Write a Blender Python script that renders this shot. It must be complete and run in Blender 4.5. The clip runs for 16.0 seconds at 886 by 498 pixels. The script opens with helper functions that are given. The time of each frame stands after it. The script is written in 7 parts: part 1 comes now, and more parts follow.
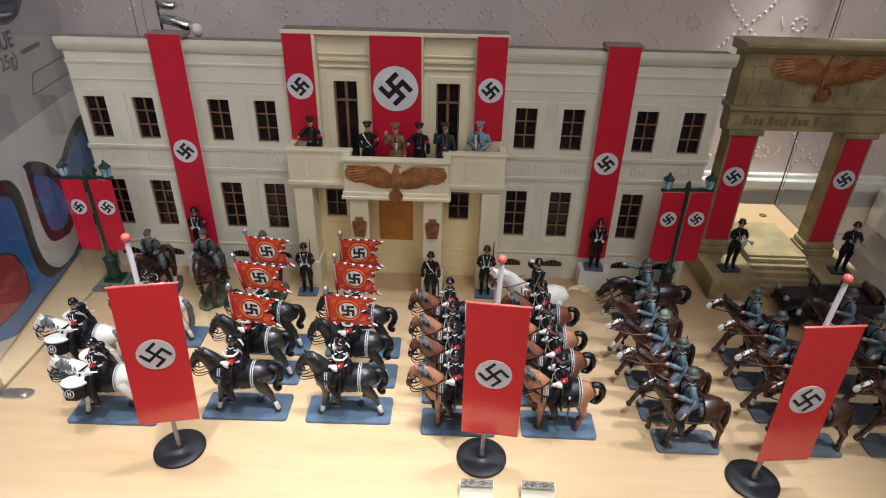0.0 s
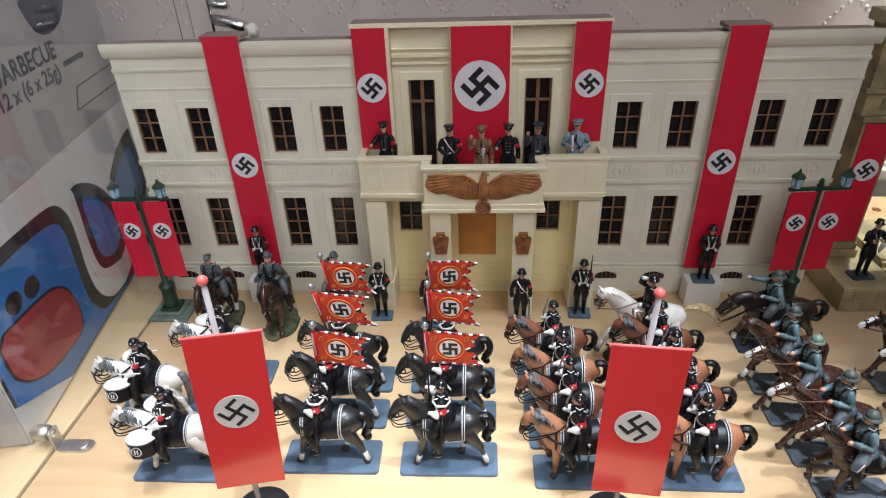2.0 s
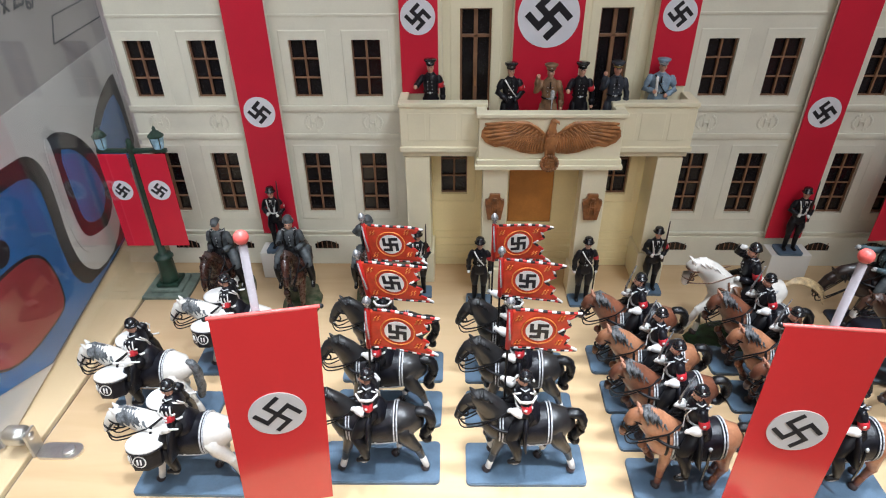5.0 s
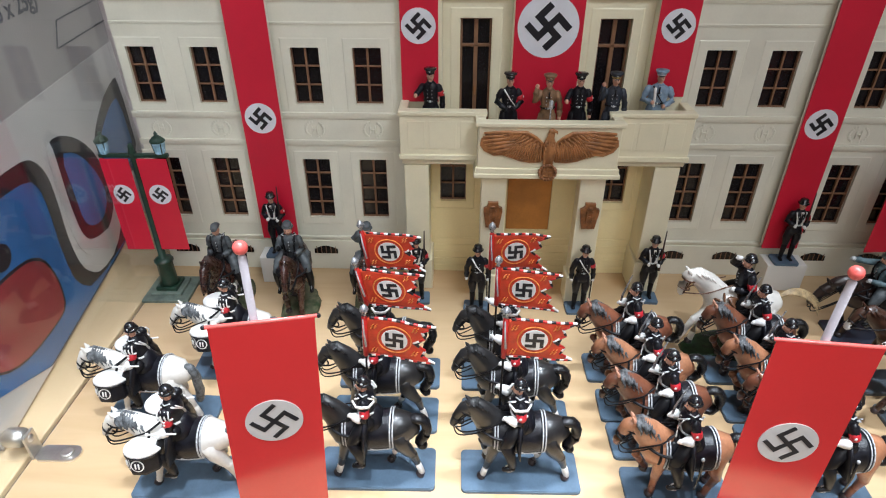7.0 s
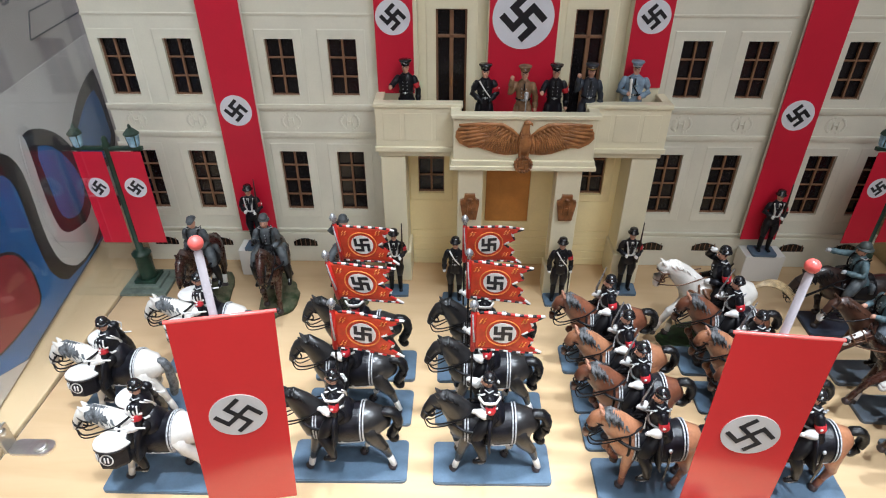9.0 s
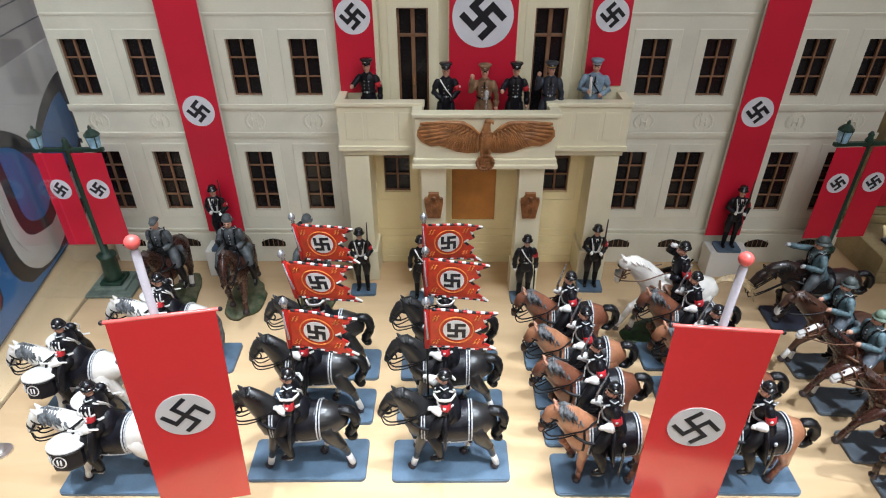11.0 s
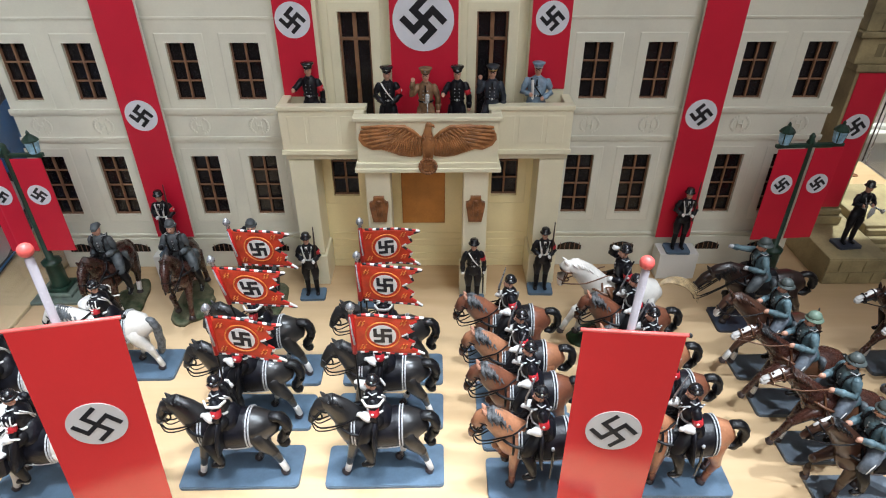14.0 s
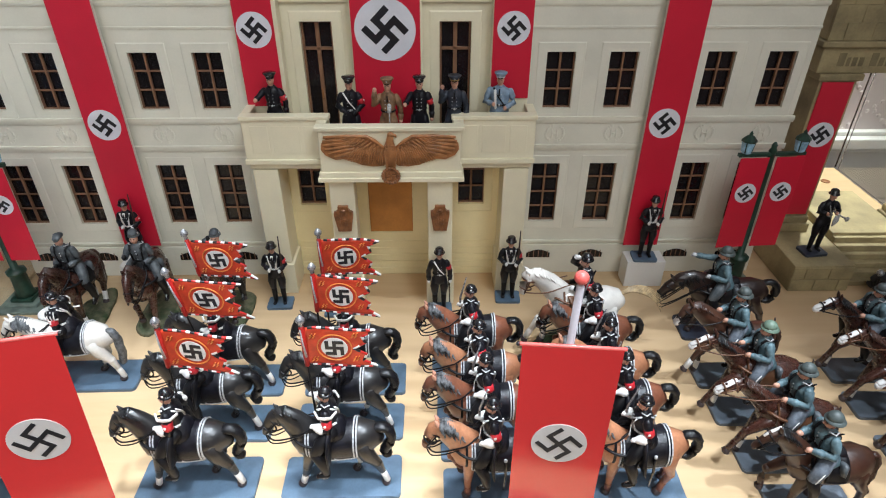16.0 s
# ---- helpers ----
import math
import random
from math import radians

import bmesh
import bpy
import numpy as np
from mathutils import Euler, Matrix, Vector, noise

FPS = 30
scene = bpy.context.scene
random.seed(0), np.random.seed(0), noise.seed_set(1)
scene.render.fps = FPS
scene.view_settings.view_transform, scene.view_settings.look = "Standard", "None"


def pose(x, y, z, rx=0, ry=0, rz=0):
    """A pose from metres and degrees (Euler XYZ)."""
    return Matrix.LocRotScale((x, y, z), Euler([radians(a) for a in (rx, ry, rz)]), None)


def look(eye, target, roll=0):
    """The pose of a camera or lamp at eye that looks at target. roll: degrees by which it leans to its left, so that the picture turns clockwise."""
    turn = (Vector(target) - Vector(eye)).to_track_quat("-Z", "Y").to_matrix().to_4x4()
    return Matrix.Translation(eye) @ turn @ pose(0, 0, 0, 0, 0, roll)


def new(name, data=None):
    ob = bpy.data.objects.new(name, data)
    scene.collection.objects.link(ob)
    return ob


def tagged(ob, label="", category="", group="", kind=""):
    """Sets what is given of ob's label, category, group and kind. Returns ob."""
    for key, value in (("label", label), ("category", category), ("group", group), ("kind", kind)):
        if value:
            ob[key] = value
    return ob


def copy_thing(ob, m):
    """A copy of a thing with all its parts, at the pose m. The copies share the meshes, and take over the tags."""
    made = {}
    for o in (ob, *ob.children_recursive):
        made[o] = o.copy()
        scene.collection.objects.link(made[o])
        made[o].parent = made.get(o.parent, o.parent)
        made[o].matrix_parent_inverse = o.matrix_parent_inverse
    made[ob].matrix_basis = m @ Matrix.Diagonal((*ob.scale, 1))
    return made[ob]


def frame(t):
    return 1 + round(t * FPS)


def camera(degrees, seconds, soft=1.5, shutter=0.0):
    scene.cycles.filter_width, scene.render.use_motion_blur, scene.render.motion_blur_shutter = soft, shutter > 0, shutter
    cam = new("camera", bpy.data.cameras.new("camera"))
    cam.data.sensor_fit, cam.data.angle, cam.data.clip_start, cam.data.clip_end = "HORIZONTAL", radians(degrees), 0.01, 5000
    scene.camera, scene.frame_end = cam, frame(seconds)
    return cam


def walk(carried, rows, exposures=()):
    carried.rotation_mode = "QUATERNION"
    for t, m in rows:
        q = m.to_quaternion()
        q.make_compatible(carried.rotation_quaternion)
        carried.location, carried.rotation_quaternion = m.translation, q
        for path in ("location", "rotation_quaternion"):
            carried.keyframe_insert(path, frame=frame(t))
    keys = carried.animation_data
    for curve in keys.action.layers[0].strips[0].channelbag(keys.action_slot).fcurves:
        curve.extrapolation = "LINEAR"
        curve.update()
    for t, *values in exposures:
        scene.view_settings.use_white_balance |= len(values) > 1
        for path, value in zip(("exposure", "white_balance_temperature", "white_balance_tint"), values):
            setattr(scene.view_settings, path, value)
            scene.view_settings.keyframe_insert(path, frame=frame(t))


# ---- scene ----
cam = camera(71.81, 16.0, soft=1.1)
# eye and target in decimetres, roll in degrees
PATH = [
    (0, (0.2938, 0.1324, 3.8443), (0.2664, 1.8563, 2.8306), 1.34),
    (0.5, (0.1993, 0.1559, 3.8485), (0.1280, 1.8803, 2.8378), 0.00),
    (1, (0.0987, 0.2965, 3.8067), (0.0233, 2.0027, 2.7659), 0.02),
    (1.5, (-0.0717, 0.5256, 3.7304), (-0.1643, 2.2388, 2.7026), -1.23),
    (2, (-0.3038, 0.8322, 3.6709), (-0.4219, 2.5427, 2.6413), -2.07),
    (2.5, (-0.5813, 1.0838, 3.3995), (-0.7310, 2.8207, 2.4192), -1.79),
    (3, (-0.7117, 1.2136, 3.2332), (-0.8309, 2.9433, 2.2363), -1.30),
    (3.5, (-0.8327, 1.3770, 3.1531), (-0.8963, 3.0791, 2.1049), -0.93),
    (4, (-0.9153, 1.4743, 3.0888), (-0.9639, 3.1533, 2.0031), -0.98),
    (6.5, (-0.9354, 1.4720, 3.1902), (-0.9879, 3.1587, 2.1167), -0.10),
    (7, (-0.9152, 1.4680, 3.1774), (-0.9656, 3.1528, 2.1008), -0.06),
    (7.5, (-0.8868, 1.4796, 3.2016), (-0.9255, 3.1631, 2.1226), 0.13),
    (8, (-0.8511, 1.4907, 3.2003), (-0.8939, 3.1679, 2.1116), 0.02),
    (10.5, (-0.6064, 1.4718, 3.1702), (-0.6305, 3.1370, 2.0626), -0.17),
    (11, (-0.5512, 1.4704, 3.1799), (-0.5635, 3.1398, 2.0785), -0.11),
    (11.5, (-0.4829, 1.4787, 3.1730), (-0.4874, 3.1417, 2.0620), -0.28),
    (12, (-0.4241, 1.4819, 3.1787), (-0.4261, 3.1422, 2.0636), -0.10),
    (12.5, (-0.3568, 1.4835, 3.1885), (-0.3663, 3.1462, 2.0771), -0.36),
    (13, (-0.3118, 1.4915, 3.1964), (-0.3126, 3.1590, 2.0922), -0.27),
    (13.5, (-0.2434, 1.4916, 3.1902), (-0.2365, 3.1631, 2.0920), -0.11),
    (14, (-0.1976, 1.4880, 3.1838), (-0.1821, 3.1611, 2.0880), 0.00),
    (14.5, (-0.1435, 1.5083, 3.1996), (-0.1292, 3.1813, 2.1039), -0.19),
    (15, (-0.0822, 1.5204, 3.2070), (-0.0663, 3.1890, 2.1045), 0.06),
    (15.5, (-0.0298, 1.5147, 3.2012), (-0.0061, 3.1831, 2.0985), 0.39),
    (16, (0.0360, 1.5111, 3.2288), (0.0683, 3.1881, 2.1396), 0.17),
]
walk(cam, [(t, look(Vector(eye) / 10, Vector(target) / 10, roll)) for t, eye, target, roll in PATH],
     exposures=((0.0, -0.42, 6450, 14), (1.0, -0.38, 6400, 14), (2.0, -0.19, 6250, 13), (3.5, 0.0, 6100, 11), (13.0, -0.06, 6100, 9.5), (16.0, 0.0, 6100, 9)))

# ---- world and lights ----
world = bpy.data.worlds.new("room_air")
world.use_nodes = True
world.node_tree.nodes["Background"].inputs[0].default_value = (0.80, 0.88, 1.0, 1)
world.node_tree.nodes["Background"].inputs[1].default_value = 0.020
scene.world = world


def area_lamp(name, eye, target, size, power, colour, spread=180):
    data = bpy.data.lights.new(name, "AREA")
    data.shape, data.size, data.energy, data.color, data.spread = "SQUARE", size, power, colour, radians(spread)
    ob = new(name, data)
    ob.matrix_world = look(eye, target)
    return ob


def spot_lamp(name, eye, target, power, colour, degrees, blend, radius):
    data = bpy.data.lights.new(name, "SPOT")
    data.energy, data.color, data.spot_size, data.spot_blend, data.shadow_soft_size = power, colour, radians(degrees), blend, radius
    ob = new(name, data)
    ob.matrix_world = look(eye, target)
    return ob


# The 37 W pair at y 0.10 is added, unseen: it lifts the banner fronts.
for x, y, aim, front, watts in ((-0.30, 0.45, -0.25, 0.330, 25.5), (0.0, 0.45, -0.08, 0.360, 32.0), (0.24, 0.45, 0.12, 0.330, 27.5), (0.46, 0.45, 0.28, 0.315, 18.0),
                                (-0.12, 0.10, -0.17, 0.290, 37.0), (0.30, 0.10, 0.12, 0.290, 37.0)):
    spot_lamp("case_spotlight", (x, y, 1.0), (aim, front, 0.0), watts, (0.88, 0.945, 1.0), 31 if y > 0.3 else 34, 0.9, 0.016)
spot_lamp("case_spotlight", (0.44, 0.80, 0.62), (0.435, 0.740, 0.0), 27.0, (0.92, 0.96, 0.88), 38, 0.7, 0.01)
# Frontal fill added behind the viewer, no real fitting: brightens porch and faces.
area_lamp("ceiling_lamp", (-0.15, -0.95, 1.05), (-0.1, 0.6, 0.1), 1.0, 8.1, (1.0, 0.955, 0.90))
# Second fill, also added: lifts the left side and the carton.
area_lamp("ceiling_lamp", (0.50, -0.35, 1.45), (-0.40, 0.50, 0.15), 0.5, 2.6, (0.90, 0.96, 1.0), 70)

# ---- materials ----
def material(name, colour, rough=0.5, metal=0.0, vary=0.12, scale=60.0, bump=0.06, coat=0.0, second=None, fine=700.0, random_shift=0.0, spec=0.5):
    """Painted or cast surface: colour varied at two scales, with fine relief."""
    m = bpy.data.materials.new(name)
    m.use_nodes = True
    n, l = m.node_tree.nodes, m.node_tree.links
    b = n["Principled BSDF"]
    b.inputs["Metallic"].default_value = metal
    b.inputs["Coat Weight"].default_value = coat
    b.inputs["Coat Roughness"].default_value = 0.12
    b.inputs["Specular IOR Level"].default_value = spec
    co = n.new("ShaderNodeTexCoord")
    big, small = n.new("ShaderNodeTexNoise"), n.new("ShaderNodeTexNoise")
    big.inputs["Scale"].default_value, big.inputs["Detail"].default_value = scale, 4
    small.inputs["Scale"].default_value, small.inputs["Detail"].default_value = fine, 3
    l.new(co.outputs["Object"], big.inputs["Vector"])
    l.new(co.outputs["Object"], small.inputs["Vector"])
    mix = n.new("ShaderNodeMix")
    mix.data_type = "RGBA"
    dark = second or tuple(c * (1 - vary * 1.6) for c in colour)
    mix.inputs["A"].default_value, mix.inputs["B"].default_value = (*dark, 1), (*[min(1, c * (1 + vary * 0.5)) for c in colour], 1)
    ramp = n.new("ShaderNodeMapRange")
    ramp.inputs["From Min"].default_value, ramp.inputs["From Max"].default_value = 0.34, 0.62
    l.new(big.outputs["Fac"], ramp.inputs["Value"])
    l.new(ramp.outputs["Result"], mix.inputs["Factor"])
    last = mix.outputs["Result"]
    speck = n.new("ShaderNodeMix")
    speck.data_type, speck.blend_type = "RGBA", "MULTIPLY"
    speck.inputs["Factor"].default_value = min(1.0, vary * 1.5)
    l.new(last, speck.inputs["A"])
    l.new(small.outputs["Fac"], speck.inputs["B"])
    last = speck.outputs["Result"]
    if random_shift:
        info, hsv, span = n.new("ShaderNodeObjectInfo"), n.new("ShaderNodeHueSaturation"), n.new("ShaderNodeMapRange")
        span.inputs["To Min"].default_value, span.inputs["To Max"].default_value = 1 - random_shift, 1 + random_shift
        l.new(info.outputs["Random"], span.inputs["Value"])
        l.new(span.outputs["Result"], hsv.inputs["Value"])
        l.new(last, hsv.inputs["Color"])
        last = hsv.outputs["Color"]
    l.new(last, b.inputs["Base Color"])
    r = n.new("ShaderNodeMapRange")
    r.inputs["To Min"].default_value, r.inputs["To Max"].default_value = max(0.03, rough - 0.09), min(1, rough + 0.09)
    l.new(small.outputs["Fac"], r.inputs["Value"])
    l.new(r.outputs["Result"], b.inputs["Roughness"])
    if bump:
        bp = n.new("ShaderNodeBump")
        bp.inputs["Strength"].default_value, bp.inputs["Distance"].default_value = bump, 0.0006
        l.new(small.outputs["Fac"], bp.inputs["Height"])
        l.new(bp.outputs["Normal"], b.inputs["Normal"])
    return m


def wood_material(name, light, dark, rough, scale, stretch):
    m = bpy.data.materials.new(name)
    m.use_nodes = True
    n, l = m.node_tree.nodes, m.node_tree.links
    b = n["Principled BSDF"]
    co, mp = n.new("ShaderNodeTexCoord"), n.new("ShaderNodeMapping")
    mp.inputs["Scale"].default_value = stretch
    l.new(co.outputs["Object"], mp.inputs["Vector"])
    grain, cloud = n.new("ShaderNodeTexNoise"), n.new("ShaderNodeTexNoise")
    grain.inputs["Scale"].default_value, grain.inputs["Detail"].default_value, grain.inputs["Distortion"].default_value = scale, 6, 0.6
    cloud.inputs["Scale"].default_value, cloud.inputs["Detail"].default_value = scale * 0.12, 3
    l.new(mp.outputs["Vector"], grain.inputs["Vector"])
    l.new(mp.outputs["Vector"], cloud.inputs["Vector"])
    add = n.new("ShaderNodeMath")
    add.operation = "MULTIPLY_ADD"
    add.inputs[1].default_value = 0.55
    l.new(grain.outputs["Fac"], add.inputs[0])
    l.new(cloud.outputs["Fac"], add.inputs[2])
    ramp = n.new("ShaderNodeMapRange")
    ramp.inputs["From Min"].default_value, ramp.inputs["From Max"].default_value = 0.55, 1.0
    l.new(add.outputs[0], ramp.inputs["Value"])
    mix = n.new("ShaderNodeMix")
    mix.data_type = "RGBA"
    mix.inputs["A"].default_value, mix.inputs["B"].default_value = (*light, 1), (*dark, 1)
    l.new(ramp.outputs["Result"], mix.inputs["Factor"])
    l.new(mix.outputs["Result"], b.inputs["Base Color"])
    b.inputs["Roughness"].default_value = rough
    bp = n.new("ShaderNodeBump")
    bp.inputs["Strength"].default_value, bp.inputs["Distance"].default_value = 0.08, 0.0004
    l.new(grain.outputs["Fac"], bp.inputs["Height"])
    l.new(bp.outputs["Normal"], b.inputs["Normal"])
    return m


def glass_material(name, tint):
    m = bpy.data.materials.new(name)
    m.use_nodes = True
    b = m.node_tree.nodes["Principled BSDF"]
    b.inputs["Base Color"].default_value = (*tint, 1)
    b.inputs["Transmission Weight"].default_value, b.inputs["Roughness"].default_value, b.inputs["IOR"].default_value = 1.0, 0.0, 1.45
    return m


FLOOR = wood_material("maple_laminate", (0.61, 0.435, 0.253), (0.50, 0.335, 0.178), 0.34, 90, (0.12, 1, 1))
LEDGE = wood_material("beech_ledge", (0.66, 0.50, 0.31), (0.55, 0.39, 0.22), 0.4, 90, (1, 0.12, 1))
CREAM = material("cream_painted_resin", (0.735, 0.705, 0.585), 0.33, vary=0.05, scale=24, bump=0.05)
# Next two creams are lightened to carry bounced glow in and around the porch.
CREAM_MID = material("warm_cream_resin_lightened", (0.82, 0.75, 0.54), 0.35, vary=0.05, scale=24, bump=0.05)
CREAM_IN = material("yellow_cream_resin_with_glow", (0.86, 0.73, 0.41), 0.45, vary=0.06, scale=24, bump=0.05)
RAW_TOP = material("grey_brown_raw_resin", (0.30, 0.235, 0.20), 0.7, vary=0.12, scale=40)
BROWN_DOOR = material("brown_card_door", (0.56, 0.23, 0.045), 0.5, vary=0.12, scale=50)
WOOD_FRAME = material("brown_window_paint", (0.27, 0.135, 0.07), 0.5, vary=0.15)
DARK_PANE = material("dark_window_pane", (0.010, 0.008, 0.010), 0.25, vary=0.2)
BRONZE = material("brown_bronze_paint", (0.46, 0.195, 0.068), 0.36, vary=0.22, scale=160, bump=0.25, fine=900)
BRONZE_DARK = material("dark_bronze_paint", (0.33, 0.13, 0.045), 0.34, vary=0.3, scale=260, bump=0.3, fine=900)
RED = material("red_banner_print", (0.60, 0.010, 0.036), 0.42, vary=0.06, scale=18, bump=0.02)
RED_GLOSS = material("glossy_red_plastic", (0.70, 0.034, 0.034), 0.16, vary=0.03, scale=14, bump=0.0, spec=0.95)
WHITE_PRINT = material("white_print", (0.72, 0.72, 0.76), 0.42, vary=0.04, bump=0.02)
WHITE_GLOSS = material("white_print_glossy", (0.62, 0.58, 0.55), 0.14, vary=0.03, bump=0.0)
BLACK_PRINT = material("black_print", (0.012, 0.012, 0.016), 0.42, vary=0.1, bump=0.02)
BLACK_PLASTIC = material("black_plastic", (0.012, 0.012, 0.014), 0.3, vary=0.2, bump=0.05)
FOOT_BLACK = material("matt_black_foot_plastic", (0.016, 0.016, 0.019), 0.48, vary=0.15, bump=0.04, spec=0.4)
CLEAR_ROD = material("pale_plastic_rod", (0.55, 0.50, 0.53), 0.25, vary=0.06, bump=0.02)
PINK_BALL = material("red_plastic_ball", (0.80, 0.13, 0.11), 0.3, vary=0.05, bump=0.02)
GREEN_IRON = material("dark_green_iron_paint", (0.018, 0.055, 0.035), 0.4, vary=0.25, scale=120, bump=0.15)
GREY_GREEN = material("grey_green_base_paint", (0.17, 0.215, 0.18), 0.55, vary=0.2, scale=120, bump=0.12)
LAMP_BLUE = material("pale_blue_lamp_paint", (0.42, 0.70, 0.90), 0.25, vary=0.25, scale=180)
STAND = material("blue_grey_stand_paint", (0.095, 0.150, 0.215), 0.5, vary=0.16, scale=70, bump=0.08, random_shift=0.12)
STAND_DARK = material("dark_slate_stand_paint", (0.035, 0.045, 0.07), 0.5, vary=0.18, scale=70, bump=0.08)
MOSS = material("mossy_ground_paint", (0.16, 0.15, 0.085), 0.8, vary=0.45, scale=130, bump=0.5, second=(0.035, 0.07, 0.02))
GRASS_PAINT = material("dark_green_grass_paint", (0.018, 0.07, 0.018), 0.6, vary=0.4, scale=260, bump=0.5)
COAT_BLACK = material("glossy_black_horse_paint", (0.019, 0.018, 0.0185), 0.36, vary=0.3, scale=110, bump=0.14, coat=0.28)
COAT_TAN = material("light_chestnut_horse_paint", (0.43, 0.190, 0.098), 0.34, vary=0.30, scale=75, bump=0.06, coat=0.25, second=(0.27, 0.105, 0.05), random_shift=0.12)
COAT_CHESTNUT = material("chestnut_horse_paint", (0.215, 0.076, 0.040), 0.32, vary=0.30, scale=75, bump=0.06, coat=0.25, second=(0.115, 0.040, 0.022), random_shift=0.15)
COAT_DARK = material("dark_bay_horse_paint", (0.058, 0.021, 0.014), 0.28, vary=0.30, scale=80, bump=0.08, coat=0.3, second=(0.026, 0.010, 0.007), random_shift=0.2)
COAT_BAY = material("bay_horse_paint", (0.070, 0.030, 0.018), 0.32, vary=0.30, scale=80, bump=0.08, coat=0.25, second=(0.038, 0.016, 0.010), random_shift=0.2)
COAT_SABLE = material("dark_brown_horse_paint", (0.030, 0.015, 0.012), 0.32, vary=0.30, scale=80, bump=0.08, coat=0.2, second=(0.014, 0.008, 0.007))
COAT_WHITE = material("white_horse_paint", (0.74, 0.70, 0.64), 0.38, vary=0.10, scale=90, bump=0.06, coat=0.15)
HAIR_BLACK = material("black_mane_paint", (0.009, 0.009, 0.011), 0.32, vary=0.5, scale=300, bump=0.6, fine=1200, spec=0.4)
HAIR_BRUSHED = material("dry_brushed_mane_paint", (0.15, 0.155, 0.16), 0.4, vary=0.4, scale=420, bump=0.6, fine=1200, second=(0.010, 0.010, 0.012))
HAIR_GREY = material("grey_mane_paint", (0.17, 0.18, 0.19), 0.45, vary=0.45, scale=300, bump=0.6, fine=1200)
HAIR_BROWN = material("brown_tail_paint", (0.07, 0.028, 0.016), 0.4, vary=0.4, scale=300, bump=0.6, fine=1200)
HAIR_CREAM = material("cream_mane_paint", (0.50, 0.36, 0.19), 0.5, vary=0.25, scale=300, bump=0.5, fine=1200)
EAR_PINK = material("pink_tan_ear_paint", (0.52, 0.26, 0.17), 0.45, vary=0.12)
MUZZLE = material("red_brown_muzzle_paint", (0.13, 0.045, 0.028), 0.4, vary=0.2)
STAND_GREY = material("slate_grey_stand_paint", (0.150, 0.180, 0.215), 0.5, vary=0.18, scale=70, bump=0.08, random_shift=0.12)
HOOF = material("dark_hoof_paint", (0.05, 0.035, 0.035), 0.45, vary=0.2)
LEATHER = material("black_harness_paint", (0.008, 0.0075, 0.009), 0.42, vary=0.2, spec=0.25)
LEATHER_TAN = material("tan_harness_paint", (0.13, 0.055, 0.025), 0.4, vary=0.2)
TRIM = material("silver_white_trim_paint", (0.62, 0.63, 0.64), 0.35, vary=0.3, scale=900, fine=1600, bump=0.3)
WHITE_PAINT = material("white_model_paint", (0.78, 0.76, 0.73), 0.42, vary=0.08, scale=150)
UNIFORM_BLACK = material("black_uniform_paint", (0.009, 0.009, 0.014), 0.38, vary=0.35, scale=220, bump=0.3, fine=900, spec=0.33)
UNIFORM_GREY = material("blue_grey_uniform_paint", (0.150, 0.238, 0.268), 0.5, vary=0.35, scale=170, bump=0.35, fine=700, second=(0.060, 0.102, 0.120))
UNIFORM_FIELD = material("slate_grey_uniform_paint", (0.115, 0.130, 0.138), 0.5, vary=0.35, scale=170, bump=0.35, fine=700, second=(0.040, 0.046, 0.054))
UNIFORM_BREECHES = material("grey_breeches_paint", (0.155, 0.18, 0.215), 0.55, vary=0.3, scale=200, bump=0.3, fine=900)
UNIFORM_TAN = material("tan_uniform_paint", (0.29, 0.16, 0.08), 0.55, vary=0.3, scale=200, bump=0.3, fine=900)
UNIFORM_SKY = material("light_blue_uniform_paint", (0.26, 0.36, 0.47), 0.5, vary=0.22, scale=200, bump=0.3, fine=900)
UNIFORM_NAVY = material("charcoal_coat_paint", (0.032, 0.040, 0.058), 0.5, vary=0.3, scale=200, bump=0.3, fine=900)
HELMET_GREEN = material("pale_green_helmet_paint", (0.16, 0.23, 0.17), 0.5, vary=0.2)
HELMET_GREY = material("grey_green_helmet_paint", (0.085, 0.105, 0.100), 0.5, vary=0.25, scale=160, bump=0.15)
HELMET_BLACK = material("glossy_black_helmet_paint", (0.010, 0.010, 0.012), 0.2, vary=0.2, coat=0.4)
SKIN = material("flesh_paint", (0.60, 0.32, 0.22), 0.5, vary=0.12, scale=300)
ARMBAND = material("red_armband_paint", (0.55, 0.02, 0.03), 0.45, vary=0.1)
GOLD = material("gold_paint", (0.45, 0.29, 0.08), 0.35, metal=0.4, vary=0.2)
ZINC = material("dull_zinc_plating", (0.70, 0.67, 0.62), 0.34, metal=0.92, vary=0.12)
ZINC_BROWN = material("tarnished_zinc_plating", (0.34, 0.30, 0.25), 0.5, metal=0.4, vary=0.35, scale=420, bump=0.2)
STEEL = material("steel_paint", (0.50, 0.51, 0.53), 0.28, metal=0.7, vary=0.15)
CHROME = material("chrome", (0.80, 0.80, 0.80), 0.24, metal=1.0, vary=0.05)
RIFLE_WOOD = material("dark_rifle_paint", (0.045, 0.022, 0.014), 0.45, vary=0.3)
FLAG_RED = material("orange_red_standard_paint", (0.62, 0.055, 0.020), 0.45, vary=0.16, scale=150, bump=0.12)
FLAG_SLEEVE = material("red_sleeve_paint", (0.55, 0.020, 0.016), 0.42, vary=0.12, scale=150, bump=0.1)
FLAG_GOLD = material("orange_scroll_paint", (0.80, 0.25, 0.05), 0.45, vary=0.15, scale=200)
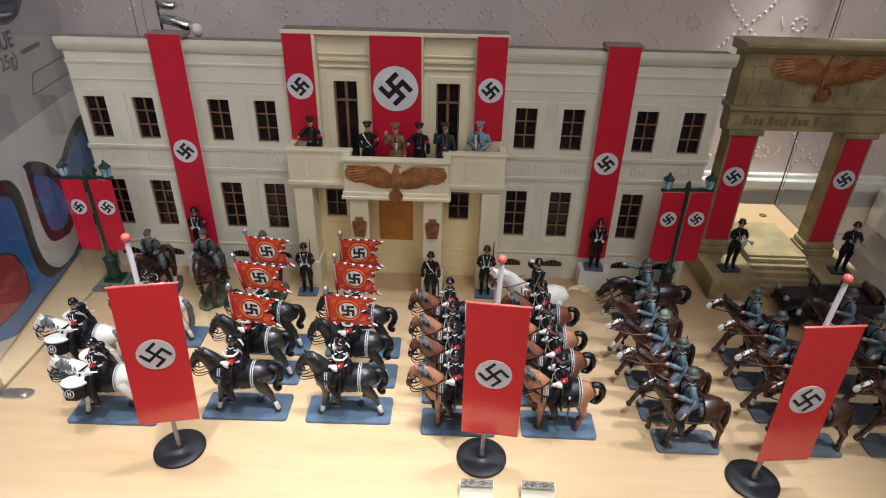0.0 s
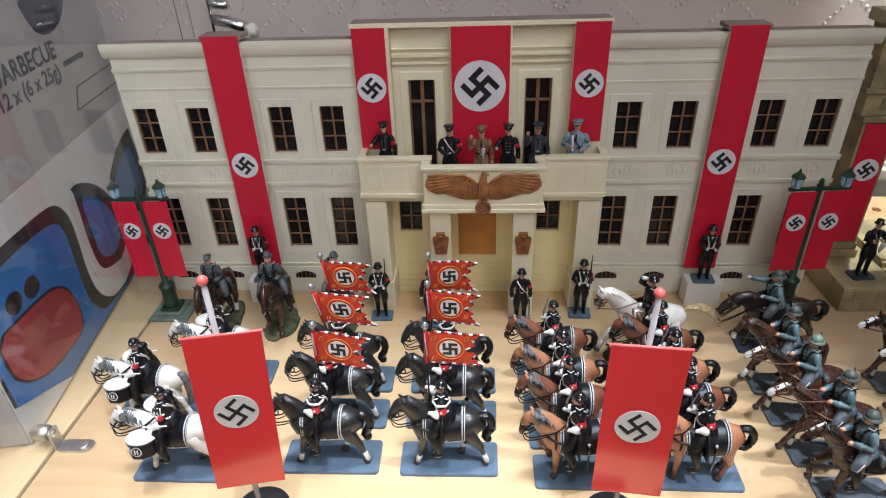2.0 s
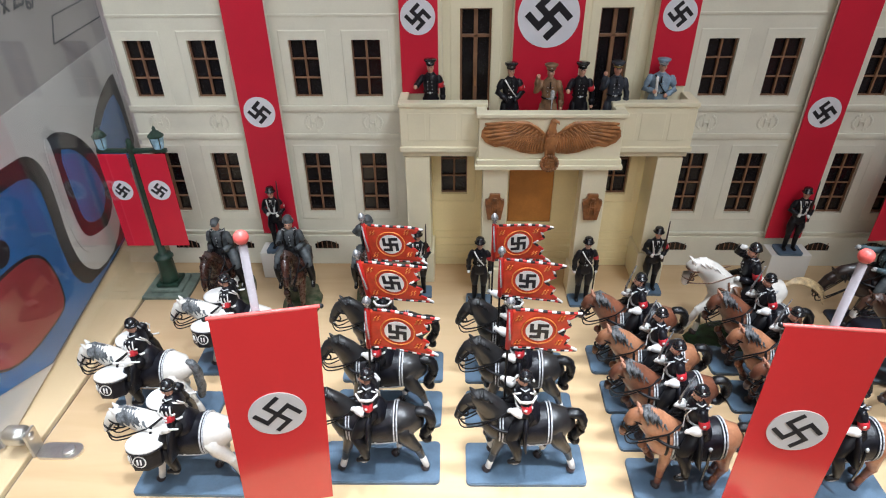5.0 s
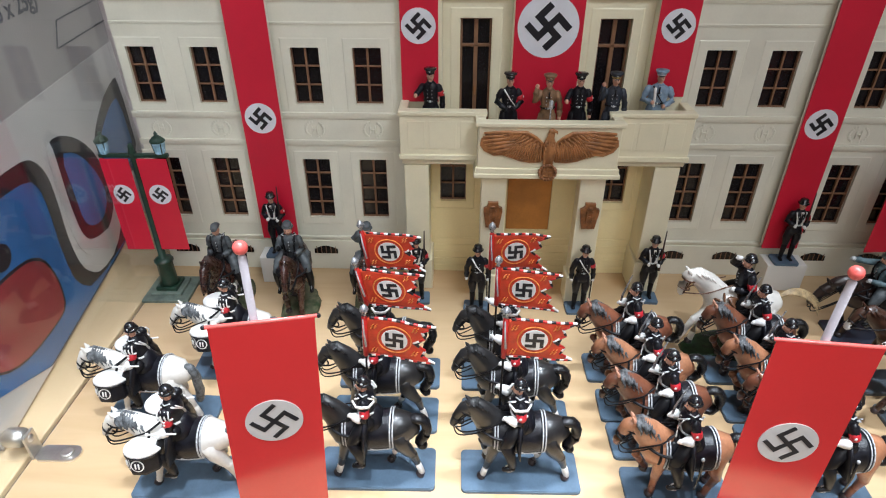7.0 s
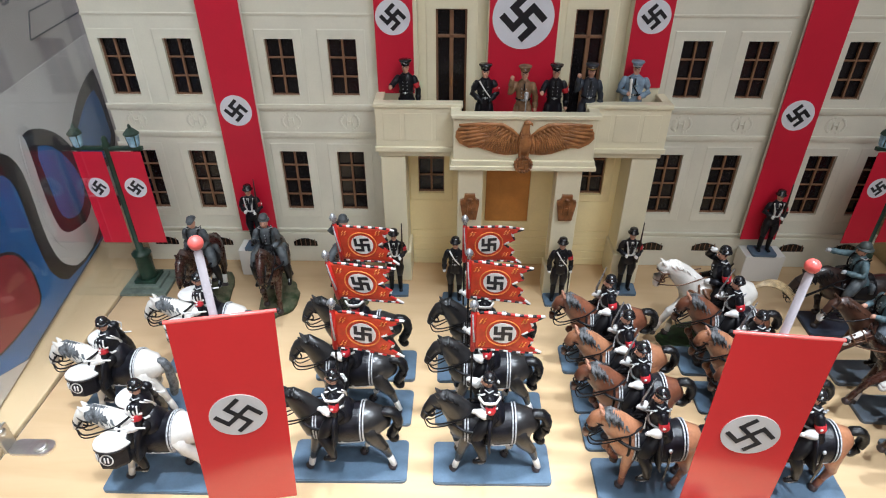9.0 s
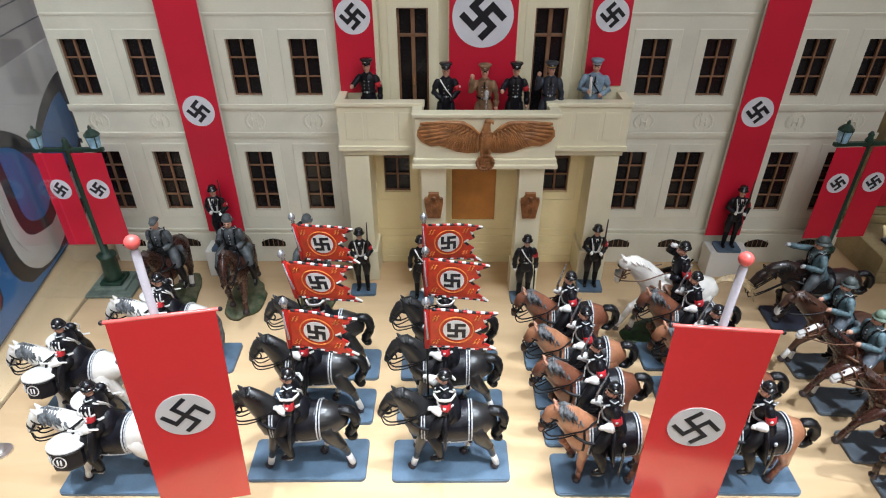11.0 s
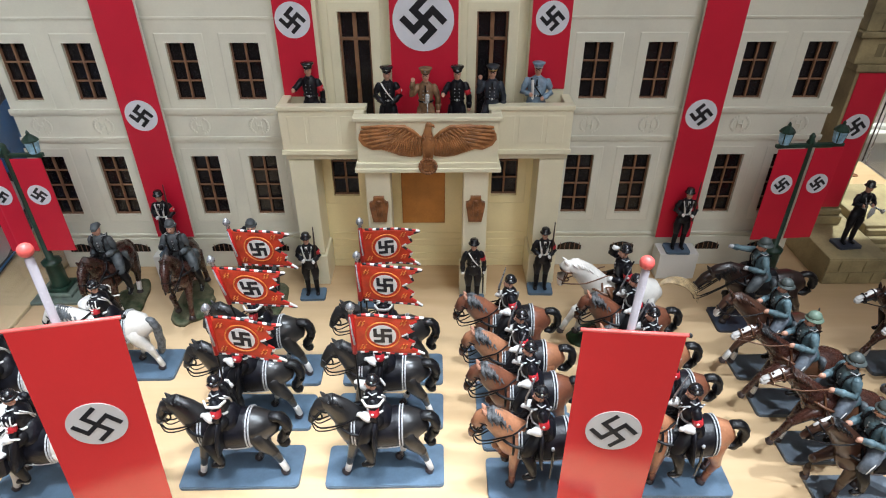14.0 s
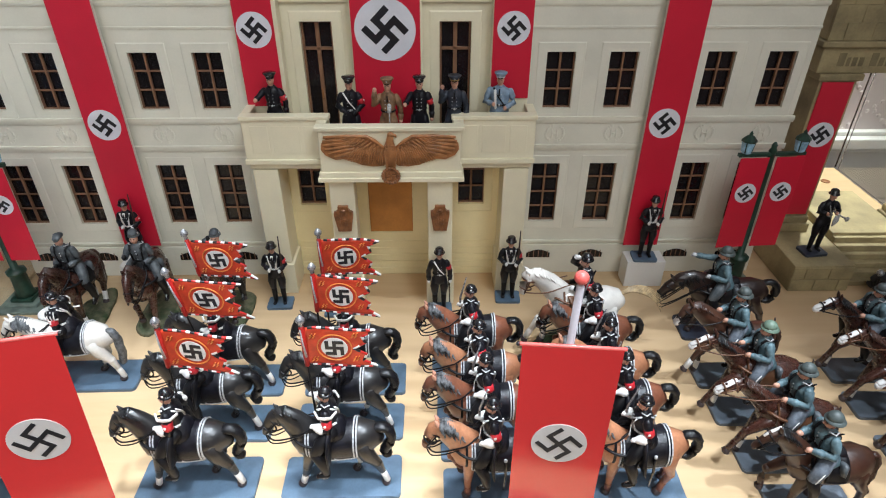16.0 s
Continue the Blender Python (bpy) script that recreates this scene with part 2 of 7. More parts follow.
STONE = material("olive_sandstone_resin", (0.41, 0.325, 0.165), 0.62, vary=0.22, scale=40, bump=0.25, fine=500)
STONE_EDGE = material("pale_olive_cornice", (0.44, 0.37, 0.21), 0.5, vary=0.12, scale=40, bump=0.12)
STONE_DARK = material("engraved_letter_paint", (0.24, 0.19, 0.095), 0.7, vary=0.2)
WALLPAPER = material("embossed_white_wallpaper", (0.67, 0.58, 0.56), 0.5, vary=0.05, scale=12, bump=0.12, fine=260)
DADO = material("white_gloss_moulding", (0.72, 0.70, 0.66), 0.35, vary=0.04, scale=12, bump=0.03)
ROOM_PAINT = material("grey_room_paint", (0.55, 0.54, 0.52), 0.8, vary=0.06, scale=4, bump=0.05, fine=120)
CARTON = material("grey_brown_carton", (0.40, 0.365, 0.355), 0.6, vary=0.07, scale=16, bump=0.05)
CARTON_WHITE = material("off_white_carton_print", (0.62, 0.59, 0.57), 0.5, vary=0.05, scale=16, bump=0.03)
CARTON_BLUE = material("blue_carton_print", (0.025, 0.16, 0.44), 0.45, vary=0.12, scale=20, bump=0.03)
CARTON_BLACK = material("black_carton_print", (0.022, 0.018, 0.024), 0.5, vary=0.15, scale=20, bump=0.03)
CARTON_RED = material("red_carton_print", (0.36, 0.035, 0.045), 0.45, vary=0.12, scale=20, bump=0.03)
CARTON_INK = material("grey_carton_ink", (0.06, 0.066, 0.09), 0.6, vary=0.1)
VEHICLE = material("dark_grey_vehicle_paint", (0.024, 0.027, 0.029), 0.68, vary=0.3, scale=120, bump=0.15)
GLASS = glass_material("clear_case_glass", (0.965, 0.985, 0.975))
LENS = material("frosted_lamp_lens", (0.78, 0.75, 0.68), 0.3, vary=0.06)
SLOT = material("dark_groove", (0.055, 0.035, 0.02), 0.8, vary=0.2)
# Near-black that stands for the shade behind the model's openings.
INSIDE_SHADE = material("inside_shade_black", (0.012, 0.010, 0.010), 0.9, vary=0.2)


# ---- mesh building ----
class Shape:
    """Vertices and faces of one mesh, with a material and a shading for each face."""

    def __init__(self, unit=1.0):
        self.v, self.f, self.m, self.s, self.mats, self.unit = [], [], [], [], [], unit

    def slot(self, mat):
        if mat not in self.mats:
            self.mats.append(mat)
        return self.mats.index(mat)

    def add(self, verts, faces, mat, smooth):
        base, k = len(self.v), self.slot(mat)
        self.v += [tuple(c * self.unit for c in p) for p in verts]
        for f in faces:
            self.f.append([base + i for i in f])
            self.m.append(k)
            self.s.append(smooth)

    def loft(self, pts, radii, mat, n=10, up=(0, 0, 1), wobble=0.0):
        """A tube through pts; radii: a number or (sideways, upwards) for each point; rounded ends."""
        pts = [Vector(p) for p in pts]
        rad = [(r, r) if isinstance(r, (int, float)) else r for r in radii]
        first, last = pts[0] - (pts[1] - pts[0]).normalized() * min(rad[0]) * 0.5, pts[-1] + (pts[-1] - pts[-2]).normalized() * min(rad[-1]) * 0.5
        pts, rad = [first] + pts + [last], [tuple(r * 0.55 for r in rad[0])] + rad + [tuple(r * 0.55 for r in rad[-1])]
        verts, faces = [], []
        for i, p in enumerate(pts):
            t = (pts[min(i + 1, len(pts) - 1)] - pts[max(i - 1, 0)]).normalized()
            ref = Vector(up)
            if abs(t.dot(ref)) > 0.95:
                ref = Vector((1, 0, 0))
            side = t.cross(ref).normalized()
            top = side.cross(t).normalized()
            for k in range(n):
                a = 2 * math.pi * k / n
                w = 1 + wobble * math.sin(3 * a + i * 1.7)
                verts.append(p + side * (math.cos(a) * rad[i][0] * w) + top * (math.sin(a) * rad[i][1] * w))
        for i in range(len(pts) - 1):
            for k in range(n):
                faces.append((i * n + k, i * n + (k + 1) % n, (i + 1) * n + (k + 1) % n, (i + 1) * n + k))
        faces.append(tuple(range(n))[::-1])
        faces.append(tuple((len(pts) - 1) * n + k for k in range(n)))
        self.add(verts, faces, mat, True)

    def ball(self, c, r, mat, n=10, rings=7, low=-90, high=90):
        """An ellipsoid, or the part of it between two latitudes."""
        r = (r, r, r) if isinstance(r, (int, float)) else r
        verts, faces = [], []
        for i in range(rings + 1):
            la = radians(low + (high - low) * i / rings)
            for k in range(n):
                a = 2 * math.pi * k / n
                verts.append((c[0] + r[0] * math.cos(la) * math.cos(a), c[1] + r[1] * math.cos(la) * math.sin(a), c[2] + r[2] * math.sin(la)))
        for i in range(rings):
            for k in range(n):
                faces.append((i * n + k, i * n + (k + 1) % n, (i + 1) * n + (k + 1) % n, (i + 1) * n + k))
        faces.append(tuple(range(n))[::-1])
        faces.append(tuple(rings * n + k for k in range(n)))
        self.add(verts, faces, mat, True)

    def turn(self, c, profile, mat, n=16, smooth=True):
        """A shape turned round the vertical through c; profile: (radius, height) from below upwards."""
        verts, faces = [], []
        for r, z in profile:
            for k in range(n):
                a = 2 * math.pi * (k + 0.5) / n
                verts.append((c[0] + r * math.cos(a), c[1] + r * math.sin(a), c[2] + z))
        for i in range(len(profile) - 1):
            for k in range(n):
                faces.append((i * n + k, i * n + (k + 1) % n, (i + 1) * n + (k + 1) % n, (i + 1) * n + k))
        faces.append(tuple(range(n))[::-1])
        faces.append(tuple((len(profile) - 1) * n + k for k in range(n)))
        self.add(verts, faces, mat, smooth)

    def box(self, x0, x1, y0, y1, z0, z1, mat, ease=0.0):
        """A box with eased edges."""
        bm = bmesh.new()
        bmesh.ops.create_cube(bm, size=1)
        for v in bm.verts:
            v.co = ((x0 + x1) / 2 + v.co.x * (x1 - x0), (y0 + y1) / 2 + v.co.y * (y1 - y0), (z0 + z1) / 2 + v.co.z * (z1 - z0))
        if ease:
            bmesh.ops.bevel(bm, geom=bm.edges[:], offset=ease, segments=2, profile=0.5, affect="EDGES")
        bm.verts.index_update()
        self.add([v.co[:] for v in bm.verts], [[v.index for v in f.verts] for f in bm.faces], mat, False)
        bm.free()

    def prism(self, poly, lo, hi, mat, axis="y", smooth=False):
        """A flat outline given in two axes, made solid along the third from lo to hi."""
        def put(a, b, d):
            return {"y": (a, d, b), "x": (d, a, b), "z": (a, b, d)}[axis]
        n = len(poly)
        area = sum(poly[i][0] * poly[(i + 1) % n][1] - poly[(i + 1) % n][0] * poly[i][1] for i in range(n))
        poly = poly if (area > 0) == (axis != "y") else poly[::-1]
        verts = [put(a, b, lo) for a, b in poly] + [put(a, b, hi) for a, b in poly]
        faces = [tuple(range(n))[::-1], tuple(range(n, 2 * n))] + [(i, (i + 1) % n, n + (i + 1) % n, n + i) for i in range(n)]
        self.add(verts, faces, mat, smooth)

    def bend(self, way):
        self.v = [tuple(way(*p)) for p in self.v]
        return self

    def mesh(self, name, weld=False):
        me = bpy.data.meshes.new(name)
        me.from_pydata(self.v, [], self.f)
        for m in self.mats:
            me.materials.append(m)
        me.polygons.foreach_set("material_index", self.m)
        me.polygons.foreach_set("use_smooth", self.s)
        if weld:
            bm = bmesh.new()
            bm.from_mesh(me)
            bmesh.ops.remove_doubles(bm, verts=bm.verts[:], dist=1e-6)
            bm.to_mesh(me)
            bm.free()
        me.update()
        return me


def part(name, shape, parent=None, label="", m=None):
    """Links a shape, or a mesh already made, as one object under its thing."""
    ob = new(name, shape.mesh(name) if isinstance(shape, Shape) else shape)
    if parent:
        ob.parent = parent
    if m is not None:
        ob.matrix_basis = m
    if label:
        tagged(ob, label)
    return ob


def thing(name, label, category, group="", kind="", m=None, shape=None):
    ob = new(name, shape.mesh(name) if shape else None)
    if m is not None:
        ob.matrix_basis = m
    return tagged(ob, label, category, group, kind)


def eased(pts, steps=4):
    """More points along a smooth line through pts."""
    pts = [Vector(p) for p in pts]
    out = []
    for i in range(len(pts) - 1):
        a, b, c, d = pts[max(i - 1, 0)], pts[i], pts[i + 1], pts[min(i + 2, len(pts) - 1)]
        for k in range(steps):
            t = k / steps
            out.append(0.5 * ((2 * b) + (c - a) * t + (2 * a - 5 * b + 4 * c - d) * t * t + (3 * b - a - 3 * c + d) * t ** 3))
    return out + [pts[-1]]


def disc(c, r, n=40):
    return [(c[0] + r * math.cos(2 * math.pi * k / n), c[1] + r * math.sin(2 * math.pi * k / n)) for k in range(n)]


HOOKED = [(-.5, 2.5), (2.5, 2.5), (2.5, 1.5), (.5, 1.5), (.5, .5), (2.5, .5), (2.5, -2.5), (1.5, -2.5), (1.5, -.5), (.5, -.5),
          (.5, -2.5), (-2.5, -2.5), (-2.5, -1.5), (-.5, -1.5), (-.5, -.5), (-2.5, -.5), (-2.5, 2.5), (-1.5, 2.5), (-1.5, .5), (-.5, .5)]


def emblem(c, size, degrees, thin=1.0):
    """The outline of the black badge on the banners, size across its square."""
    a, k = radians(degrees), size / 5
    slim = lambda t: math.copysign({0.5: 0.5 * thin, 1.5: 2.5 - thin, 2.5: 2.5}[abs(t)], t)
    return [(c[0] + k * (slim(x) * math.cos(a) - slim(z) * math.sin(a)), c[1] + k * (slim(x) * math.sin(a) + slim(z) * math.cos(a))) for x, z in HOOKED]


def rounded(x0, x1, y0, y1, r, n=5):
    out = []
    for cx, cy, a0 in ((x1 - r, y1 - r, 0), (x0 + r, y1 - r, 90), (x0 + r, y0 + r, 180), (x1 - r, y0 + r, 270)):
        out += [(cx + r * math.cos(radians(a0 + 90 * k / n)), cy + r * math.sin(radians(a0 + 90 * k / n))) for k in range(n + 1)]
    return out


def pierced(s, x0, x1, z0, z1, y0, y1, holes, mat):
    """A wall from y0 (front) to y1 with rectangular openings through it."""
    xs = sorted({x0, x1, *[h[0] for h in holes], *[h[1] for h in holes]})
    zs = sorted({z0, z1, *[h[2] for h in holes], *[h[3] for h in holes]})
    gap = lambda i, k: i < 0 or k < 0 or i >= len(xs) - 1 or k >= len(zs) - 1 or any(
        h[0] <= (xs[i] + xs[i + 1]) / 2 <= h[1] and h[2] <= (zs[k] + zs[k + 1]) / 2 <= h[3] for h in holes)
    for i in range(len(xs) - 1):
        for k in range(len(zs) - 1):
            if gap(i, k):
                continue
            a, b, c, d = xs[i], xs[i + 1], zs[k], zs[k + 1]
            v = [(a, y0, c), (b, y0, c), (b, y0, d), (a, y0, d), (a, y1, c), (b, y1, c), (b, y1, d), (a, y1, d)]
            f = [(0, 1, 2, 3), (5, 4, 7, 6)]
            f += [(4, 0, 3, 7)] if gap(i - 1, k) else []
            f += [(1, 5, 6, 2)] if gap(i + 1, k) else []
            f += [(4, 5, 1, 0)] if gap(i, k - 1) else []
            f += [(3, 2, 6, 7)] if gap(i, k + 1) else []
            s.add(v, f, mat, False)


# ---- the room and the case ----
SHELF_X0, SHELF_X1, SHELF_Y0, SHELF_Y1 = -0.3575, 0.495, 0.283, 0.825
s = Shape()
s.box(SHELF_X0, SHELF_X1, SHELF_Y0, SHELF_Y1, -0.03, 0.0, FLOOR, 0.001)
thing("floor", "pale maple laminate shelf of the display case", "floor", kind="structure", shape=s)
s = Shape()
s.box(-0.3618, -0.3576, SHELF_Y0, SHELF_Y1, -0.03, -0.004, SLOT)
thing("trim", "dark groove in which the side glass stands", "trim", kind="structure", shape=s)
s = Shape()
s.box(-0.445, -0.3619, SHELF_Y0, SHELF_Y1, -0.03, 0.0, LEDGE, 0.001)
thing("ledge", "pale wooden ledge outside the side glass", "ledge", kind="structure", shape=s)
s = Shape()
s.box(-0.3602, -0.3582, 0.30, 0.80, -0.002, 0.50, GLASS)
side_glass = thing("window_1", "clear glass side pane of the display case", "glass pane", kind="structure", shape=s)
side_glass.visible_shadow = False
s = Shape()
s.box(0.4965, 0.4990, 0.30, 0.82, 0.0, 0.50, GLASS)
right_glass = thing("window_2", "clear glass end pane of the display case", "glass pane", kind="structure", shape=s)
right_glass.visible_shadow = False

WALL_Y = 0.86
s = Shape()
s.box(-1.6, 0.72, WALL_Y, WALL_Y + 0.1, -0.9, 1.7, WALLPAPER)
plug = Shape()
plug.turn((0.4634, 0.7873, 0.0), [(0.0052, 0.0002), (0.0052, 0.0008), (0.0040, 0.0010), (0.0038, 0.0006)], BRONZE_DARK, 20)
thing("cable_hole", "small round brown cable hole plug in the shelf", "plug", shape=plug)
seam = Shape()
seam.box(0.4952, 0.4964, 0.8240, 0.8252, 0.0005, 0.50, SLOT)
seam.box(-0.4037, -0.4027, WALL_Y - 0.0006, WALL_Y + 0.0002, 0.05, 0.60, SLOT)
thing("trim_seam", "thin dark seam at the corner of the glass", "seam", kind="structure", shape=seam)
back_wall = thing("wall_north", "white wall with embossed bead-pattern wallpaper", "wall", kind="structure", shape=s)


def bead_relief():
    """Chains of raised beads that form linked rings on the wallpaper."""
    s = Shape()
    rnd = random.Random(4)
    step, z0 = 0.1356, 0.2385
    for i in range(-4, 6):
        cx = i * step - 0.0017
        for k in range(-44, 20):
            z = z0 + k * 0.0058
            o = 0.034 * math.sin(math.pi * (z - z0) / 0.088)
            for side in (-1, 1) if k % 15 else (1,):
                s.ball((cx + side * o, WALL_Y, z), (0.0026, 0.0010, 0.0025 + rnd.random() * 0.0005), WALLPAPER, 7, 4)
        for row in (-2, -1, 0, 1):
            fx, fz = cx + step / 2, z0 + row * 0.088 + 0.003
            for j in range(8):
                a = 2 * math.pi * j / 8
                s.ball((fx + 0.0085 * math.cos(a), WALL_Y, fz + 0.0085 * math.sin(a)), (0.0030, 0.0009, 0.0030), WALLPAPER, 7, 4)
            for side in (-1, 1):
                s.loft([(fx + side * 0.020, WALL_Y, fz - 0.003), (fx + side * 0.024, WALL_Y, fz + 0.002), (fx + side * 0.025, WALL_Y, fz + 0.009)], [0.0009, 0.0014, 0.0007], WALLPAPER, 6)
                s.loft([(fx + side * 0.018, WALL_Y, fz + 0.040), (fx + side * 0.012, WALL_Y, fz + 0.043)], [0.0010, 0.0013], WALLPAPER, 6)
    return s


part("relief", bead_relief(), back_wall, "raised beads in linked rings")["kind"] = "stuff"
s = Shape()
for z0, z1, d in ((0.008, 0.016, 0.012), (0.016, 0.030, 0.020), (0.030, 0.036, 0.010), (-0.06, 0.008, 0.006), (-0.09, -0.06, 0.014)):
    s.box(-0.35, 0.66, WALL_Y - d, WALL_Y - 0.0005, z0, z1, DADO, 0.0015)
thing("trim_dado", "white gloss dado moulding on the wall", "moulding", kind="structure", shape=s)
s = Shape()
s.box(0.66, 0.72, -1.3, WALL_Y - 0.001, -0.9, 1.7, WALLPAPER)
s.box(0.64, 0.66, 0.2, WALL_Y - 0.03, -0.03, 0.03, DADO, 0.004)
s.box(0.650, 0.66, 0.2, WALL_Y - 0.03, 0.04, 0.05, DADO, 0.002)
thing("wall_east", "white embossed wall with a moulding beside the case", "wall", kind="structure", shape=s)
s = Shape()
s.box(-1.7, -1.6, -1.3, 0.96, -0.9, 1.7, ROOM_PAINT)
thing("wall_west", "grey painted room wall", "wall", kind="structure", shape=s)
s = Shape()
s.box(-1.7, 0.72, -1.4, -1.3, -0.9, 1.7, ROOM_PAINT)
thing("wall_south", "grey painted room wall behind the viewer", "wall", kind="structure", shape=s)
s = Shape()
s.box(-1.7, 0.72, -1.4, 0.96, 1.7, 1.8, ROOM_PAINT)
thing("ceiling", "grey painted room ceiling", "ceiling", kind="structure", shape=s)
s = Shape()
s.box(-1.7, 0.72, -1.4, 0.96, -1.0, -0.9, ROOM_PAINT)
thing("ground", "grey floor of the room", "floor", kind="structure", shape=s)
s = Shape()
s.box(-0.401, 0.495, 0.30, 0.825, -0.9, -0.0305, LEDGE)
thing("cabinet", "wooden cabinet that carries the display shelf", "cabinet", kind="structure", shape=s)

# ---- the model building ----
FRONT = 0.6105
UPPER = [-0.3345, -0.2857, -0.2096, -0.1626, 0.1004, 0.1478, 0.2209, 0.2673]
LOWER = [-0.3365, -0.2870, -0.2105, -0.1635, 0.0975, 0.1445, 0.2213, 0.2680]
X0, X1, TOP = -0.3525, 0.2895, 0.256
building = thing("model_building", "cream resin model of a palace facade with a columned porch", "model building", m=pose(0, 0, 0))

holes = [(c - 0.0108, c + 0.0108, 0.1550, 0.1985) for c in UPPER] + [(c - 0.0112, c + 0.0112, 0.0530, 0.1080) for c in LOWER]
for a, b in ((X0, -0.1365), (0.0765, X1)):
    s = Shape()
    pierced(s, a, b, 0.0, TOP - 0.006, FRONT, FRONT + 0.012, [h for h in holes if a < h[0] < b], CREAM)
    part("wall", s.mesh("wall", True), building)
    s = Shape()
    s.box(a, b, FRONT + 0.0122, 0.6245, 0.0, TOP - 0.008, INSIDE_SHADE)
    part("interior", s, building, "black block for the unlit inside of the model")
    s = Shape()
    s.box(a, b, FRONT - 0.0002, 0.6250, TOP - 0.0055, TOP - 0.0004, RAW_TOP, 0.0005)
    part("roof", s, building, "grey-brown raw top edge")


def block(name, x0, x1, y0, y1, z0, z1, mat, ease=0.0006):
    s = Shape()
    s.box(x0, x1, y0, y1, z0, z1, mat, ease)
    return part(name, s, building)


def moulding(z0, z1, depth, name="cornice", spans=((X0, -0.1365), (0.0765, X1))):
    """A string course on both wings, with its returns at the ends."""
    for a, b in spans:
        s = Shape()
        n = 6
        prof = [(0.0, z0)] + [(depth * (0.35 + 0.65 * math.sin(math.pi / 2 * k / n)), z0 + (z1 - z0) * 0.75 * k / n) for k in range(n + 1)] + [(depth, z1 - 0.0003), (depth - 0.0004, z1), (0.0, z1)]
        out = a - (depth if a == X0 else 0), b + (depth if b == X1 else 0)
        s.prism([(FRONT - 0.0003 - d, z) for d, z in prof], out[0], out[1], CREAM, axis="x")
        part(name, s, building)


moulding(0.2440, TOP, 0.0042)
moulding(0.2310, 0.2345, 0.0008)
moulding(0.2150, 0.2172, 0.0004)
moulding(0.1430, 0.1485, 0.0013)
moulding(0.1200, 0.1252, 0.0011)
moulding(0.0300, 0.0345, 0.0022, "plinth")
for a, b in ((X0 - 0.002, -0.1365), (0.0765, X1 + 0.002)):
    s = Shape()
    s.box(a, b, FRONT - 0.0026, FRONT - 0.0004, 0.0, 0.0300, CREAM, 0.0005)
    part("plinth", s, building)


def window_mesh(w, h, cols, rows, name):
    """Frame and glazing bars of one opening, hung from its middle at the sill."""
    s = Shape()
    t = 0.0007
    s.box(-w, -w + t, 0, 0.003, 0, h, WOOD_FRAME, 0.0003)
    s.box(w - t, w, 0, 0.003, 0, h, WOOD_FRAME, 0.0003)
    s.box(-w + t, w - t, 0, 0.003, 0, t, WOOD_FRAME, 0.0003)
    s.box(-w + t, w - t, 0, 0.003, h - t, h, WOOD_FRAME, 0.0003)
    for k in range(1, cols):
        x = -w + 2 * w * k / cols
        s.box(x - 0.0008, x + 0.0008, 0.0002, 0.0026, t, h - t, WOOD_FRAME, 0.0003)
    for k in range(1, rows):
        z = h * k / rows
        s.box(-w + t, w - t, 0.0005, 0.0022, z - 0.0006, z + 0.0006, WOOD_FRAME, 0.0002)
    return s.mesh(name)


def pane_mesh(w, h, name):
    s = Shape()
    s.box(-w, w, 0.0032, 0.0042, 0, h, DARK_PANE)
    return s.mesh(name)


def surround_mesh(w, h, name, mat=None):
    """The moulded border round an opening: one closed ring with a stepped face."""
    s = Shape()
    steps = [(0.0, -0.0002), (0.0, 0.0003), (0.0005, 0.00035), (0.0064, 0.00035), (0.0070, 0.0001), (0.0074, -0.0002)]
    verts = []
    for o, y in steps:
        verts += [(-w - o, -y, -o), (w + o, -y, -o), (w + o, -y, h + o), (-w - o, -y, h + o)]
    faces = [(i * 4 + k, i * 4 + 4 + k, i * 4 + 4 + (k + 1) % 4, i * 4 + (k + 1) % 4) for i in range(len(steps) - 1) for k in range(4)]
    s.add(verts, faces, mat or CREAM, False)
    return s.mesh(name)


up_frame, up_pane, up_edge = window_mesh(0.0108, 0.0435, 2, 3, "frame"), pane_mesh(0.0108, 0.0435, "pane"), surround_mesh(0.0108, 0.0435, "surround")
lo_frame, lo_pane, lo_edge = window_mesh(0.0112, 0.0550, 2, 4, "frame"), pane_mesh(0.0112, 0.0550, "pane"), surround_mesh(0.0112, 0.0550, "surround")
for x, z, fr, pa, ed in [(x, 0.1550, up_frame, up_pane, up_edge) for x in UPPER] + [(x, 0.0530, lo_frame, lo_pane, lo_edge) for x in LOWER]:
    win = part("window", ed, building, m=pose(x, FRONT, z))
    part("frame", fr, win, "brown window frame with glazing bars", pose(0, 0.0022, 0))
    part("pane", pa, win, "dark window pane", pose(0, 0.0022, 0))

# cellar vents along the plinth
for x in [-0.3365, -0.287, -0.2105, -0.1635, 0.0975, 0.1445, 0.2213, 0.268]:
    s = Shape()
    arch = [(-0.0105, 0.0)] + [(-0.0105 + 0.021 * k / 10, 0.0045 + 0.0035 * math.sin(math.pi * k / 10)) for k in range(11)] + [(0.0105, 0.0)]
    s.prism(arch, 0.0, 0.0004, DARK_PANE)
    for k in range(5):
        s.box(-0.0085 + k * 0.0042, -0.0079 + k * 0.0042, -0.0004, -0.0001, 0.0005, 0.0075, WOOD_FRAME)
    part("vent", s, building, "arched dark cellar vent with bars", pose(x, FRONT - 0.0032, 0.0170))

